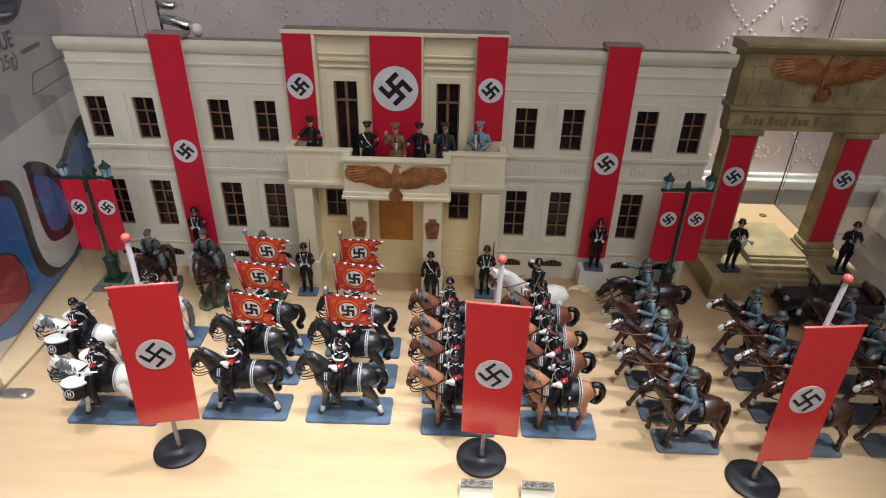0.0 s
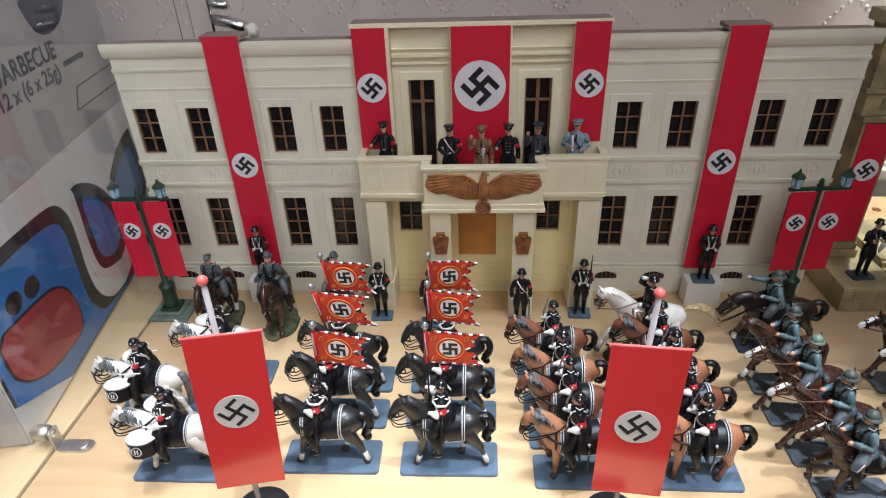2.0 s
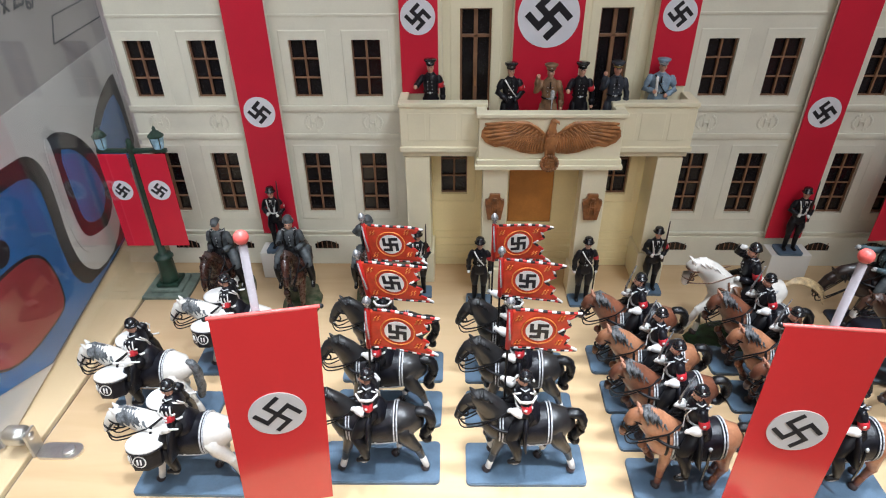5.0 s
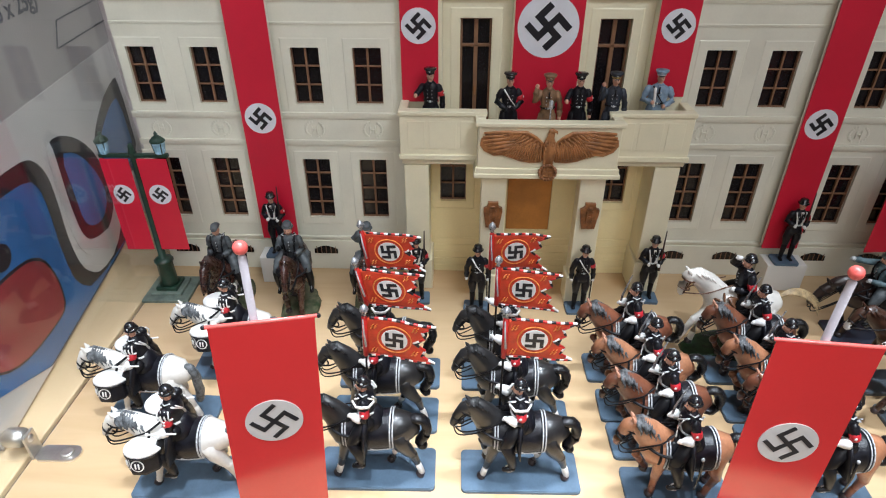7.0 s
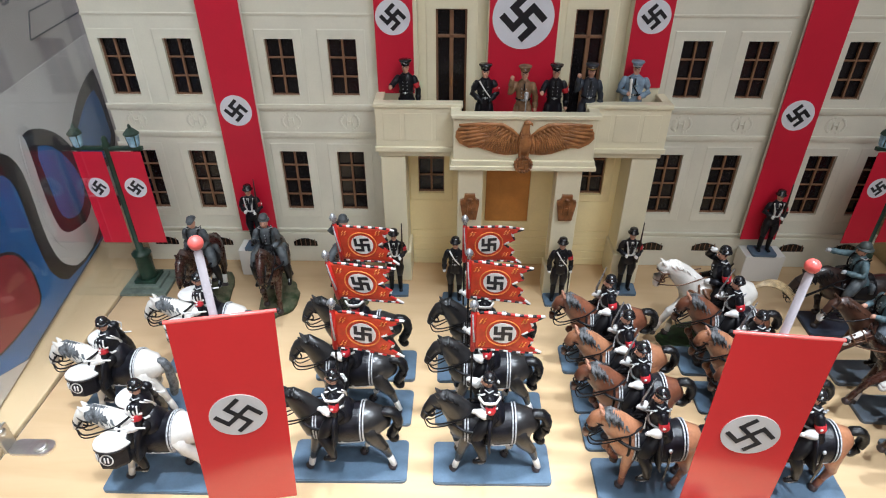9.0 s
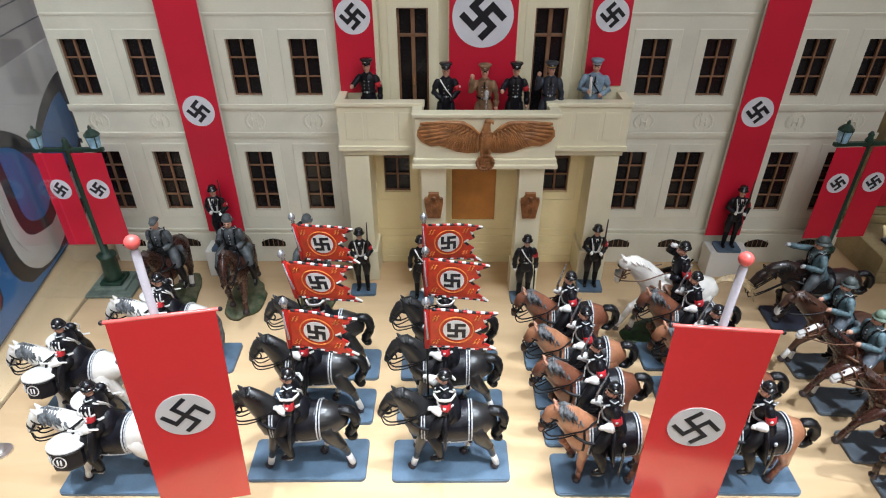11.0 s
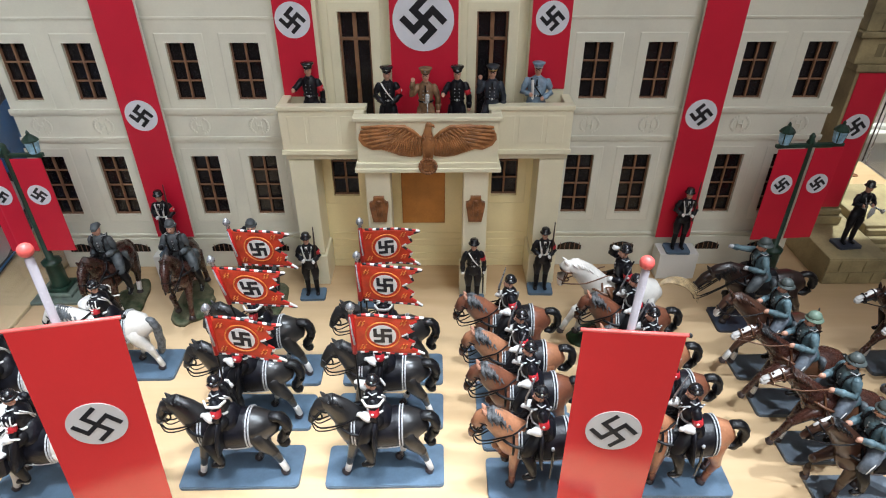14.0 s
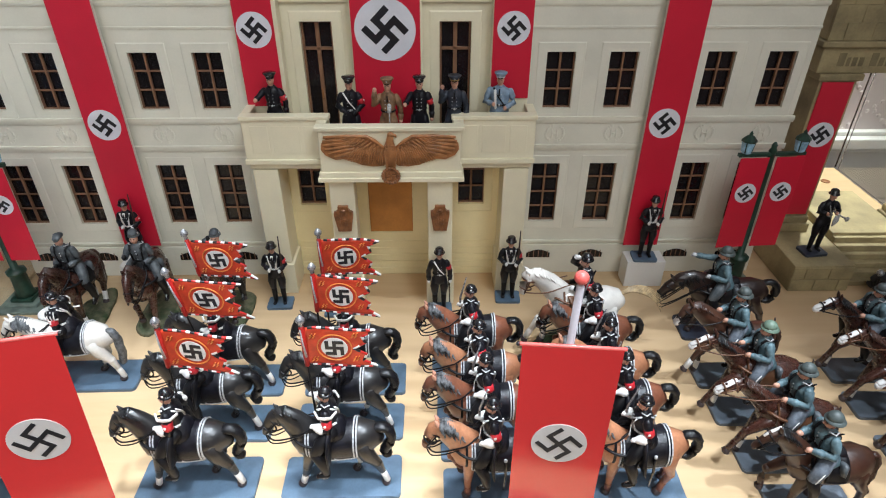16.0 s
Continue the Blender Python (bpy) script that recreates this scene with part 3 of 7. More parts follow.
# round medallions between the storeys
s = Shape()
for k in range(20):
    a = 2 * math.pi * k / 20
    if k % 10 not in (4, 5):
        s.ball((0.0072 * math.cos(a), 0.0, 0.0066 * math.sin(a)), (0.0013, 0.00014, 0.0012), CREAM, 6, 4)
s.loft([(-0.0022, -0.0003, 0.0032), (-0.0022, -0.0003, -0.0030)], [(0.0007, 0.00038)] * 2, CREAM, 6, up=(0, 1, 0))
s.loft([(0.0018, -0.0003, 0.0032), (0.0018, -0.0003, -0.0030)], [(0.0007, 0.00038)] * 2, CREAM, 6, up=(0, 1, 0))
s.loft([(-0.0022, -0.0003, 0.0002), (0.0018, -0.0003, 0.0002)], [(0.0006, 0.00038)] * 2, CREAM, 6, up=(0, 1, 0))
medal = s.mesh("medallion")
for x in UPPER:
    part("medallion", medal, building, m=pose(x + 0.001, FRONT - 0.0001, 0.1340))

# pilasters under the long banners, with caps
for xa, xb in ((-0.2635, -0.2315), (0.1700, 0.2010)):
    s = Shape()
    s.box(xa, xb, 0.6035, FRONT - 0.0058, 0.0345, 0.258, CREAM, 0.0006)
    part("pilaster", s, building)
    tagged(block("pilaster_cap", xa - 0.002, xb + 0.002, 0.6025, 0.6230, 0.2582, 0.2620, RAW_TOP), "grey-brown cap")

# middle block above the porch
s = Shape()
CT = 0.2685
door_holes = [(-0.0925, -0.0692, 0.128, 0.2195), (0.0094, 0.0330, 0.128, 0.2195)]
pierced(s, -0.1365, 0.0765, 0.128, CT - 0.004, 0.6145, 0.6220, door_holes, CREAM_MID)
part("middle_wall", s.mesh("middle_wall", True), building)


tagged(block("interior", -0.1365, 0.0765, 0.6225, 0.6260, 0.128, CT - 0.006, INSIDE_SHADE, 0), "black block for the unlit inside of the model")
for a, b in ((-0.1365, -0.1055), (-0.0545, -0.0030), (0.0475, 0.0765)):
    block("pilaster", a, b, 0.6045, 0.6143, 0.128, CT - 0.004, CREAM_MID)
block("cornice", -0.1385, 0.0785, 0.6060, 0.6085, CT - 0.004, CT, CREAM_MID, 0.0006)
tagged(block("roof", -0.1380, 0.0780, 0.6087, 0.6290, CT - 0.004, CT - 0.0003, RAW_TOP, 0.0006), "grey-brown raw top edge")
for a, b in ((-0.1053, -0.0547), (-0.0028, 0.0473)):
    block("lintel", a, b, 0.6105, 0.6144, 0.2395, 0.2425, CREAM_MID, 0.0004)
    block("lintel", a, b, 0.6120, 0.6144, 0.2330, 0.2350, CREAM_MID, 0.0004)
    block("lintel", a, b, 0.6120, 0.6144, 0.2455, 0.2465, CREAM_MID, 0.0002)
door_edge = surround_mesh(0.0117, 0.0915, "door_surround", CREAM_MID)
for x in (-0.0808, 0.0212):
    d = part("balcony_door", door_edge, building, m=pose(x, 0.6143, 0.128))
    s = Shape()
    w, h, t = 0.0117, 0.0915, 0.0016
    s.box(-w, -w + t, 0, 0.003, 0, h, WOOD_FRAME, 0.0003)
    s.box(w - t, w, 0, 0.003, 0, h, WOOD_FRAME, 0.0003)
    s.box(-w + t, w - t, 0, 0.003, h - t, h, WOOD_FRAME, 0.0003)
    s.box(-0.0015, 0.0015, 0.0002, 0.0026, 0, h - t, WOOD_FRAME, 0.0003)
    s.box(-w + t, w - t, 0.0002, 0.0026, 0.0700, 0.0722, WOOD_FRAME, 0.0003)
    part("frame", s, d, "brown door frame", pose(0, 0.004, 0))
    s = Shape()
    s.box(-w, w, 0.0032, 0.0042, 0, h, DARK_PANE)
    part("pane", s, d, "dark tall pane", pose(0, 0.004, 0))
    s = Shape()
    s.loft([(0, -0.001, 0.034), (0, -0.0012, 0.041)], [0.0008, 0.0006], BRONZE, 6)
    part("handle", s, d, "brown handle", pose(0, 0.004, 0))

# balcony: floor slab, parapet wings, projecting middle with the eagle
s = Shape()
s.box(-0.1360, 0.0800, 0.5810, 0.6140, 0.1180, 0.1275, CREAM_MID, 0.0006)
s.box(-0.0790, 0.0250, 0.5640, 0.5810, 0.1180, 0.1275, CREAM_MID, 0.0006)
part("balcony_floor", s, building)
for a, b in ((-0.1370, -0.0725), (0.0185, 0.0805)):
    block("parapet", a, b, 0.5790, 0.5850, 0.1262, 0.1580, CREAM_MID)
    block("coping", a - 0.0008, b + 0.0008, 0.5778, 0.5862, 0.1579, 0.1612, CREAM_MID)
    block("string_course", a - 0.0008, b + 0.0008, 0.5772, 0.5795, 0.1232, 0.1272, CREAM_MID, 0.0005)
    for p, q in (((a + 0.006), (a + 0.019)), ((a + 0.022), (b - 0.022)), ((b - 0.019), (b - 0.006))):
        block("panel", p, q, 0.5787, 0.5795, 0.1320, 0.1535, CREAM_MID, 0.0003)
for a, b in ((-0.1370, -0.1315), (0.0750, 0.0805)):
    block("parapet", a, b, 0.5851, 0.6040, 0.1262, 0.1580, CREAM_MID)
    block("coping", a - 0.0006, b + 0.0006, 0.5863, 0.6040, 0.1579, 0.1612, CREAM_MID)
block("parapet", -0.0785, 0.0245, 0.5630, 0.5680, 0.1240, 0.1562, CREAM_MID)
for a, b in ((-0.0785, -0.0735), (0.0195, 0.0245)):
    block("parapet", a, b, 0.5681, 0.5788, 0.1240, 0.1562, CREAM_MID)
block("coping", -0.0805, 0.0265, 0.5612, 0.5700, 0.1560, 0.1592, CREAM_MID)
for a, b in ((-0.0805, -0.0730), (0.0190, 0.0265)):
    block("coping", a, b, 0.5701, 0.5776, 0.1560, 0.1592, CREAM_MID)
block("string_course", -0.0812, 0.0272, 0.5600, 0.5800, 0.1165, 0.1200, CREAM_MID)
block("string_course", -0.0800, 0.0260, 0.5612, 0.5800, 0.1198, 0.1242, CREAM_MID)

# porch: pillars, inner wall, small windows, brown door, steps
for a, b, y0, y1, ped in ((-0.0748, -0.0557, 0.5650, 0.5800, 0.026), (-0.0003, 0.0187, 0.5650, 0.5800, 0.026), (-0.1347, -0.1155, 0.5815, 0.6100, 0.03), (0.0588, 0.0782, 0.5815, 0.6100, 0.03)):
    s = Shape()
    s.box(a, b, y0, y1, ped + 0.0008, 0.1170, CREAM_MID, 0.0006)
    s.box(a - 0.0018, b + 0.0018, y0 - 0.0020, y1 + 0.001, 0.0, ped, CREAM_MID, 0.0007)
    part("pillar", s, building)
s = Shape()
small = [(-0.1076, -0.0860, 0.0715, 0.1175), (0.0250, 0.0466, 0.0715, 0.1175)]
pierced(s, -0.1155, 0.0588, 0.0, 0.1178, 0.6090, 0.6150, small + [(-0.0508, -0.0137, 0.0440, 0.1178)], CREAM_IN)
part("porch_wall", s.mesh("porch_wall", True), building, "yellow-cream inner wall of the porch, bounced glow put into its colour")
tagged(block("interior", -0.1155, 0.0588, 0.6165, 0.6230, 0.0, 0.1178, INSIDE_SHADE, 0), "black block for the unlit inside of the model")
s = Shape()
s.box(-0.0506, -0.0139, 0.6095, 0.6125, 0.0442, 0.1178, BROWN_DOOR, 0.0003)
part("door", s, building, "plain orange-brown door panel")
small_frame, small_pane = window_mesh(0.0108, 0.0460, 2, 3, "frame"), pane_mesh(0.0108, 0.0460, "pane")
small_edge = surround_mesh(0.0108, 0.0460, "surround", CREAM_IN)
for x in (-0.0968, 0.0358):
    win = part("window", small_edge, building, m=pose(x, 0.6088, 0.0715))
    part("frame", small_frame, win, "brown window frame with glazing bars", pose(0, 0.003, 0))
    part("pane", small_pane, win, "dark window pane", pose(0, 0.003, 0))
for k in range(5):
    s = Shape()
    s.box(-0.1135, 0.0570, 0.6074 + k * 0.0003, 0.6088, k * 0.0070 + 0.0001, (k + 1) * 0.0070, CREAM_IN, 0.0005)
    part("step", s, building)


def shield():
    s = Shape()
    s.prism([(-0.0062, 0.0020), (-0.0062, 0.0046), (-0.0044, 0.0052), (-0.0034, 0.0066), (-0.0034, 0.0085), (0.0034, 0.0085), (0.0034, 0.0066), (0.0044, 0.0052), (0.0062, 0.0046), (0.0062, 0.0020), (0.0044, -0.0085), (-0.0044, -0.0085)], -0.0018, 0, BRONZE_DARK)
    s.box(-0.0022, -0.0012, -0.0024, -0.0019, -0.004, 0.004, BRONZE_DARK, 0.0002)
    s.box(0.0012, 0.0022, -0.0024, -0.0019, -0.004, 0.004, BRONZE_DARK, 0.0002)
    s.box(-0.0012, 0.0012, -0.0023, -0.0019, -0.0006, 0.0006, BRONZE_DARK, 0.0002)
    s.ball((0, -0.0016, 0.0055), (0.002, 0.001, 0.0012), BRONZE_DARK, 8, 4)
    return s.mesh("shield")


sh = shield()
for x in (-0.0653, 0.0092):
    thing("wall_shield", "brown bronze-painted shield plaque on a porch pillar", "plaque", "shields on the pillars", m=pose(x, 0.5649, 0.0840) @ Matrix.Diagonal((1.17, 1.6, 1.29, 1)))
for ob in [o for o in scene.objects if o.name.startswith("wall_shield")]:
    part("plate", sh, ob)


def eagle(t):
    """A spread bird in relief, about 100 mm across: layered flight feathers, scaled breast, turned head, wreath below."""
    for side in (-1, 1):
        s = Shape(0.001)
        outline = [(3, 3.5), (6, 7.5), (10, 11.5), (16, 15), (30, 15.4), (44, 14.4), (46.5, 11.5), (49.5, 8.5), (50, 4), (47, -0.5), (40, -4), (34, -3.4), (29, -4.6), (21, -8.2), (13, -9.4), (5, -8.8), (3, -6)]
        s.prism([(side * x, z) for x, z in outline], -1.0, 0, BRONZE)
        wing = part("wing", s, t)
        # long primaries that lie almost level towards the tip
        for k in range(6):
            f = k / 5
            a, b = Vector((side * (22 - 3 * f), -1.3, 13.2 - 9.6 * f)), Vector((side * (46.5 + 2.4 * math.sin(math.pi * (f * 0.8 + 0.1)) - 6.5 * f * f), -1.4, 13.6 - 15.4 * f))
            s = Shape(0.001)
            s.loft([a, a.lerp(b, 0.5) + Vector((0, 0, 0.5)), b], [(1.4, 0.7), (1.7, 0.9), (1.0, 0.5)], BRONZE, 7, up=(0, 1, 0))
            part("feather", s, wing)
        # secondaries that fan downwards
        for k in range(15):
            f = k / 14
            a, b = Vector((side * (5.5 + 17 * f), -1.5, 3.5 + 6.0 * f)), Vector((side * (5.5 + 27 * f), -1.6, -8.4 + 0.4 * math.sin(3 * f) - 0.2 * f + 5.0 * f ** 2.4))
            s = Shape(0.001)
            s.loft([a, a.lerp(b, 0.5), b], [(0.6, 0.6), (0.85, 0.75), (0.6, 0.4)], BRONZE, 7, up=(0, 1, 0))
            part("feather", s, wing)
        # two rows of short coverts over their roots
        for row in range(2):
            for k in range(10):
                f = k / 9
                a = Vector((side * (5 + 24 * f), -1.9, 6.2 + 7.6 * math.sin(f * math.pi / 2) - 3.0 * row))
                s = Shape(0.001)
                s.loft([a, a + Vector((side * (1.6 + 3.4 * f), -0.2, -4.2 + 2.6 * f))], [(0.9, 0.6), (0.7, 0.4)], BRONZE, 6, up=(0, 1, 0))
                part("feather", s, wing)
        s = Shape(0.001)
        s.loft([(side * 4, -1.6, 5), (side * 10, -1.9, 10.6), (side * 16, -1.9, 14.2), (side * 30, -1.7, 14.7), (side * 44, -1.4, 13.8)], [(1.1, 0.9), (1.3, 1.0), (1.2, 1.0), (1.0, 0.9), (0.6, 0.6)], BRONZE, 8, up=(0, 1, 0))
        part("feather", s, wing)
    s = Shape(0.001)
    s.loft([(0, -1.4, -10), (0, -2.2, -5), (0, -2.9, 1), (0, -2.8, 7), (0.3, -2.6, 11.5), (0.8, -2.6, 15)], [(3.6, 1.0), (4.2, 1.6), (5.0, 2.4), (4.2, 2.2), (2.7, 1.9), (2.4, 1.8)], BRONZE, 12, up=(0, 1, 0), wobble=0.03)
    for row in range(5):
        for k in range(4 - row % 2):
            s.ball(((k - 1.5 + 0.5 * (row % 2)) * 1.9, -4.6 + 0.25 * abs(row - 1), 8.0 - row * 2.3), (1.1, 0.7, 1.4), BRONZE, 6, 4)
    s.ball((0.9, -2.7, 15.8), (2.5, 1.9, 2.3), BRONZE, 10, 6)
    s.loft([(2.4, -2.8, 16.0), (4.4, -2.8, 15.4), (4.9, -2.8, 13.9)], [1.3, 0.9, 0.35], BRONZE, 7)
    for side in (-1, 1):
        s.loft([(side * 2.4, -2.0, -5), (side * 3.0, -2.2, -9), (side * 2.6, -2.4, -11.6)], [1.5, 1.0, 0.8], BRONZE, 7)
    part("body", s, t)
    s = Shape(0.001)
    for k in range(18):
        a = 2 * math.pi * k / 18
        s.ball((6.0 * math.cos(a), -1.4, -15.4 + 5.8 * math.sin(a)), (1.35, 1.2, 1.35), BRONZE_DARK, 6, 4)
    s.prism(disc((0, -15.4), 5.6, 24), -1.0, 0, BRONZE_DARK)
    s.prism(emblem((0, -15.4), 6.4, 0), -1.8, -1.0, BRONZE)
    s.box(-2.0, 2.0, 0.0, 3.2, -17.4, -13.4, BRONZE_DARK)
    part("wreath", s, t, m=pose(0, -0.0032, 0))


eagle(thing("eagle_relief", "brown bronze-painted eagle relief on the balcony front", "relief", m=pose(-0.0270, 0.5628, 0.1382)))


# ---- hanging banners on the building ----
def hanging(name, label, x0, x1, z0, z1, y, cx, cz, r, group, red=RED, white=WHITE_PRINT):
    t = thing(name, label, "banner", group, m=pose((x0 + x1) / 2, y, z0))
    s = Shape()
    w, h = (x1 - x0) / 2, z1 - z0
    s.box(-w, w, 0.0, 0.0007, 0, h, red, 0.0002)
    part("cloth", s, t, "red banner sheet")
    dx, dz = cx - (x0 + x1) / 2, cz - z0
    s = Shape()
    s.prism(disc((dx, dz), r), -0.0003, -0.00005, white)
    part("disc", s, t, "white printed disc")
    s = Shape()
    s.prism(emblem((dx, dz), r * 1.10, 45), -0.0006, -0.00035, BLACK_PRINT)
    part("badge", s, t, "black hooked-cross badge")
    return t


hanging("wall_banner", "tall red banner with a black badge on the wall", -0.2630, -0.2320, 0.036, 0.2620, 0.6015, -0.2480, 0.1460, 0.0123, "long banners")
hanging("wall_banner", "tall red banner with a black badge on the wall", 0.1705, 0.2005, 0.033, 0.2620, 0.6015, 0.1848, 0.1455, 0.0121, "long banners")
hanging("wall_banner", "short red banner with a black badge beside the balcony", -0.1362, -0.1085, 0.1600, 0.2655, 0.6035, -0.1228, 0.2160, 0.0126, "balcony banners")
hanging("wall_banner", "wide red banner with a large badge between balcony doors", -0.0537, -0.0045, 0.1280, 0.2655, 0.6035, -0.0296, 0.2160, 0.0220, "balcony banners")
hanging("wall_banner", "short red banner with a black badge beside the balcony", 0.0480, 0.0765, 0.1655, 0.2670, 0.6035, 0.0626, 0.2170, 0.0119, "balcony banners")


# ---- free-standing banners in front ----
def standing_banner(x, y, yaw, lean, slant, dx, aside, width, top, bottom, disc_z, ball_z, disc_r):
    t = thing("banner_stand", "glossy red banner on a pale rod with a black round foot", "banner", "banners in front", m=pose(x, y, 0))
    s = Shape()
    s.turn((0, 0, 0), [(0.0190, 0.0), (0.0196, 0.0008), (0.0195, 0.0020), (0.0188, 0.0026), (0.0120, 0.0029), (0.0036, 0.0031), (0.0032, 0.0036), (0.0030, 0.0056), (0.0024, 0.0062)], FOOT_BLACK, 40)
    part("foot", s, t, "black round plastic foot")
    s = Shape()
    s.loft([(0, 0, 0.006), (dx * 0.5, 0, ball_z * 0.5), (dx, 0, ball_z - 0.004)], [0.0017, 0.0017, 0.0017], CLEAR_ROD, 12)
    part("pole", s, t, "pale translucent plastic pole")
    s = Shape()
    s.ball((dx, 0, ball_z), 0.0030, PINK_BALL, 16, 10)
    part("ball", s, t, "red ball finial")
    m = pose(dx + aside, -0.0026, 0, 0, 0, yaw)
    w = width / 2
    s = Shape()
    s.loft([(-w - 0.0012, 0, top), (w + 0.0012, 0, top)], [0.0009, 0.0009], PINK_BALL, 10)
    rod = part("crossbar", s, t, "thin red crossbar", m)
    for e in (-1, 1):
        s = Shape()
        s.ball((e * (w + 0.0016), 0, top), 0.0011, BLACK_PLASTIC, 10, 6)
        part("end_cap", s, rod, "dark end cap")
    s = Shape()
    cols, rows = 8, 14
    grid = [(-w + width * i / cols - slant * k / rows, -0.0010 + 0.0003 * math.sin(2.2 * i / cols + 0.6) + lean * k / rows, top - (top - bottom) * k / rows) for k in range(rows + 1) for i in range(cols + 1)]
    n = len(grid)
    back = [(a, b + 0.0005, c) for a, b, c in grid]
    q = lambda i, k: k * (cols + 1) + i
    faces = [(q(i, k), q(i, k + 1), q(i + 1, k + 1), q(i + 1, k)) for k in range(rows) for i in range(cols)]
    faces += [tuple(n + j for j in f[::-1]) for f in faces]
    rim = [q(i, 0) for i in range(cols)] + [q(cols, k) for k in range(rows)] + [q(i, rows) for i in range(cols, 0, -1)] + [q(0, k) for k in range(rows, 0, -1)]
    faces += [(rim[j], rim[(j + 1) % len(rim)], n + rim[(j + 1) % len(rim)], n + rim[j]) for j in range(len(rim))]
    s.add(grid + back, faces, RED_GLOSS, False)
    part("cloth", s, t, "glossy red sheet", m)
    off = lambda z: lean * (top - z) / (top - bottom) - 0.0010
    slide = lambda z: -slant * (top - z) / (top - bottom)
    s = Shape()
    s.prism(disc((0, disc_z), disc_r), -0.0002, 0.0004, WHITE_GLOSS)
    part("disc", s.bend(lambda a, b, c: (a + slide(c), b + off(c) + 0.0003 * math.sin(2.2 * (a + w) / width + 0.6) - 0.0003, c)), t, "pale printed disc", m)
    s = Shape()
    s.prism(emblem((0, disc_z), disc_r * 1.22, 45, 0.68), -0.0004, 0.0002, BLACK_PRINT)
    part("badge", s.bend(lambda a, b, c: (a + slide(c), b + off(c) + 0.0003 * math.sin(2.2 * (a + w) / width + 0.6) - 0.0004, c)), t, "black hooked-cross badge", m)
    return t


standing_banner(-0.1790, 0.3430, 11.5, 0.0, 0.0065, 0.0035, 0.0035, 0.0430, 0.1573, 0.0350, 0.1000, 0.1915, 0.0130)
standing_banner(0.0580, 0.3450, -5.5, 0.0, -0.0005, 0.0038, 0.0000, 0.0423, 0.1495, 0.0305, 0.0898, 0.1830, 0.0130)
standing_banner(0.2640, 0.3325, 6.0, 0.0, -0.0030, 0.0075, 0.0030, 0.0400, 0.1500, 0.0270, 0.0880, 0.1848, 0.0124)


# ---- double lamp posts ----
def lamp_post(x, y, yaw, group):
    t = thing("lamp_post", "dark green double lamp post with blue lanterns and two red banners", "street lamp", group, m=pose(x, y, 0, 0, 0, yaw))
    s = Shape()
    s.box(-0.0200, 0.0200, -0.0180, 0.0180, 0, 0.0030, GREY_GREEN, 0.0006)
    s.box(-0.0130, 0.0130, -0.0120, 0.0120, 0.0031, 0.0060, GREY_GREEN, 0.0006)
    s.box(-0.0090, 0.0090, -0.0090, 0.0090, 0.0061, 0.0095, GREEN_IRON, 0.0006)
    part("base", s, t, "stepped grey-green base")
    s = Shape()
    s.turn((0, 0, 0), [(0.0085, 0.0096), (0.0068, 0.0125), (0.0064, 0.0300), (0.0078, 0.0312), (0.0078, 0.0335), (0.0040, 0.0350), (0.0030, 0.0360), (0.0026, 0.1290), (0.0034, 0.1300), (0.0020, 0.1330), (0.0024, 0.1350), (0.0008, 0.1375)], GREEN_IRON, 8)
    part("post", s, t, "dark green iron post")
    s = Shape()
    s.box(-0.0270, 0.0270, -0.0018, 0.0018, 0.1262, 0.1292, GREEN_IRON, 0.0005)
    part("crossbar", s, t, "dark green crossbar")
    for e in (-1, 1):
        s = Shape()
        c = (e * 0.0215, 0, 0.1293)
        s.turn(c, [(0.0032, 0.0), (0.0040, 0.0010), (0.0040, 0.0016), (0.0042, 0.0022), (0.0052, 0.0095)], LAMP_BLUE, 8, False)
        lan = part("lantern", s, t, "pale blue lantern body")
        s = Shape()
        s.turn(c, [(0.0058, 0.0096), (0.0056, 0.0108), (0.0030, 0.0135), (0.0012, 0.0148), (0.0014, 0.0160), (0.0003, 0.0178)], GREEN_IRON, 8, False)
        for k in range(4):
            a = math.pi / 2 * k + math.pi / 4
            s.loft([(c[0] + 0.0036 * math.cos(a), 0.0036 * math.sin(a), c[2] + 0.001), (c[0] + 0.0047 * math.cos(a), 0.0047 * math.sin(a), c[2] + 0.0097)], [0.0005, 0.0005], GREEN_IRON, 5)
        part("cap", s, lan, "dark green lantern cap")
        s = Shape()
        a, b = sorted((e * 0.0030, e * 0.0262))
        s.box(a, b, -0.0034, -0.0028, 0.0450, 0.1262, RED, 0.0002)
        cl = part("cloth", s, t, "red banner panel")
        cx = (a + b) / 2
        s = Shape()
        s.prism(disc((cx, 0.0960), 0.0085, 28), -0.0037, -0.0035, WHITE_PRINT)
        part("disc", s, cl, "white printed disc")
        s = Shape()
        s.prism(emblem((cx, 0.0960), 0.0095, 45), -0.0040, -0.0038, BLACK_PRINT)
        part("badge", s, cl, "black hooked-cross badge")
    return t


lamp_post(-0.3400, 0.5700, 1, "lamp posts")
lamp_post(0.2660, 0.5830, 4, "lamp posts")


# ---- plinths under the sentries ----
for xa, xb in ((-0.2640, -0.2310), (0.1715, 0.2050)):
    s = Shape()
    s.box(xa, xb, 0.5850, 0.6032, 0.0, 0.0260, DADO, 0.0006)
    thing("plinth_block", "white painted block under a sentry figure", "block", "sentry blocks", shape=s)


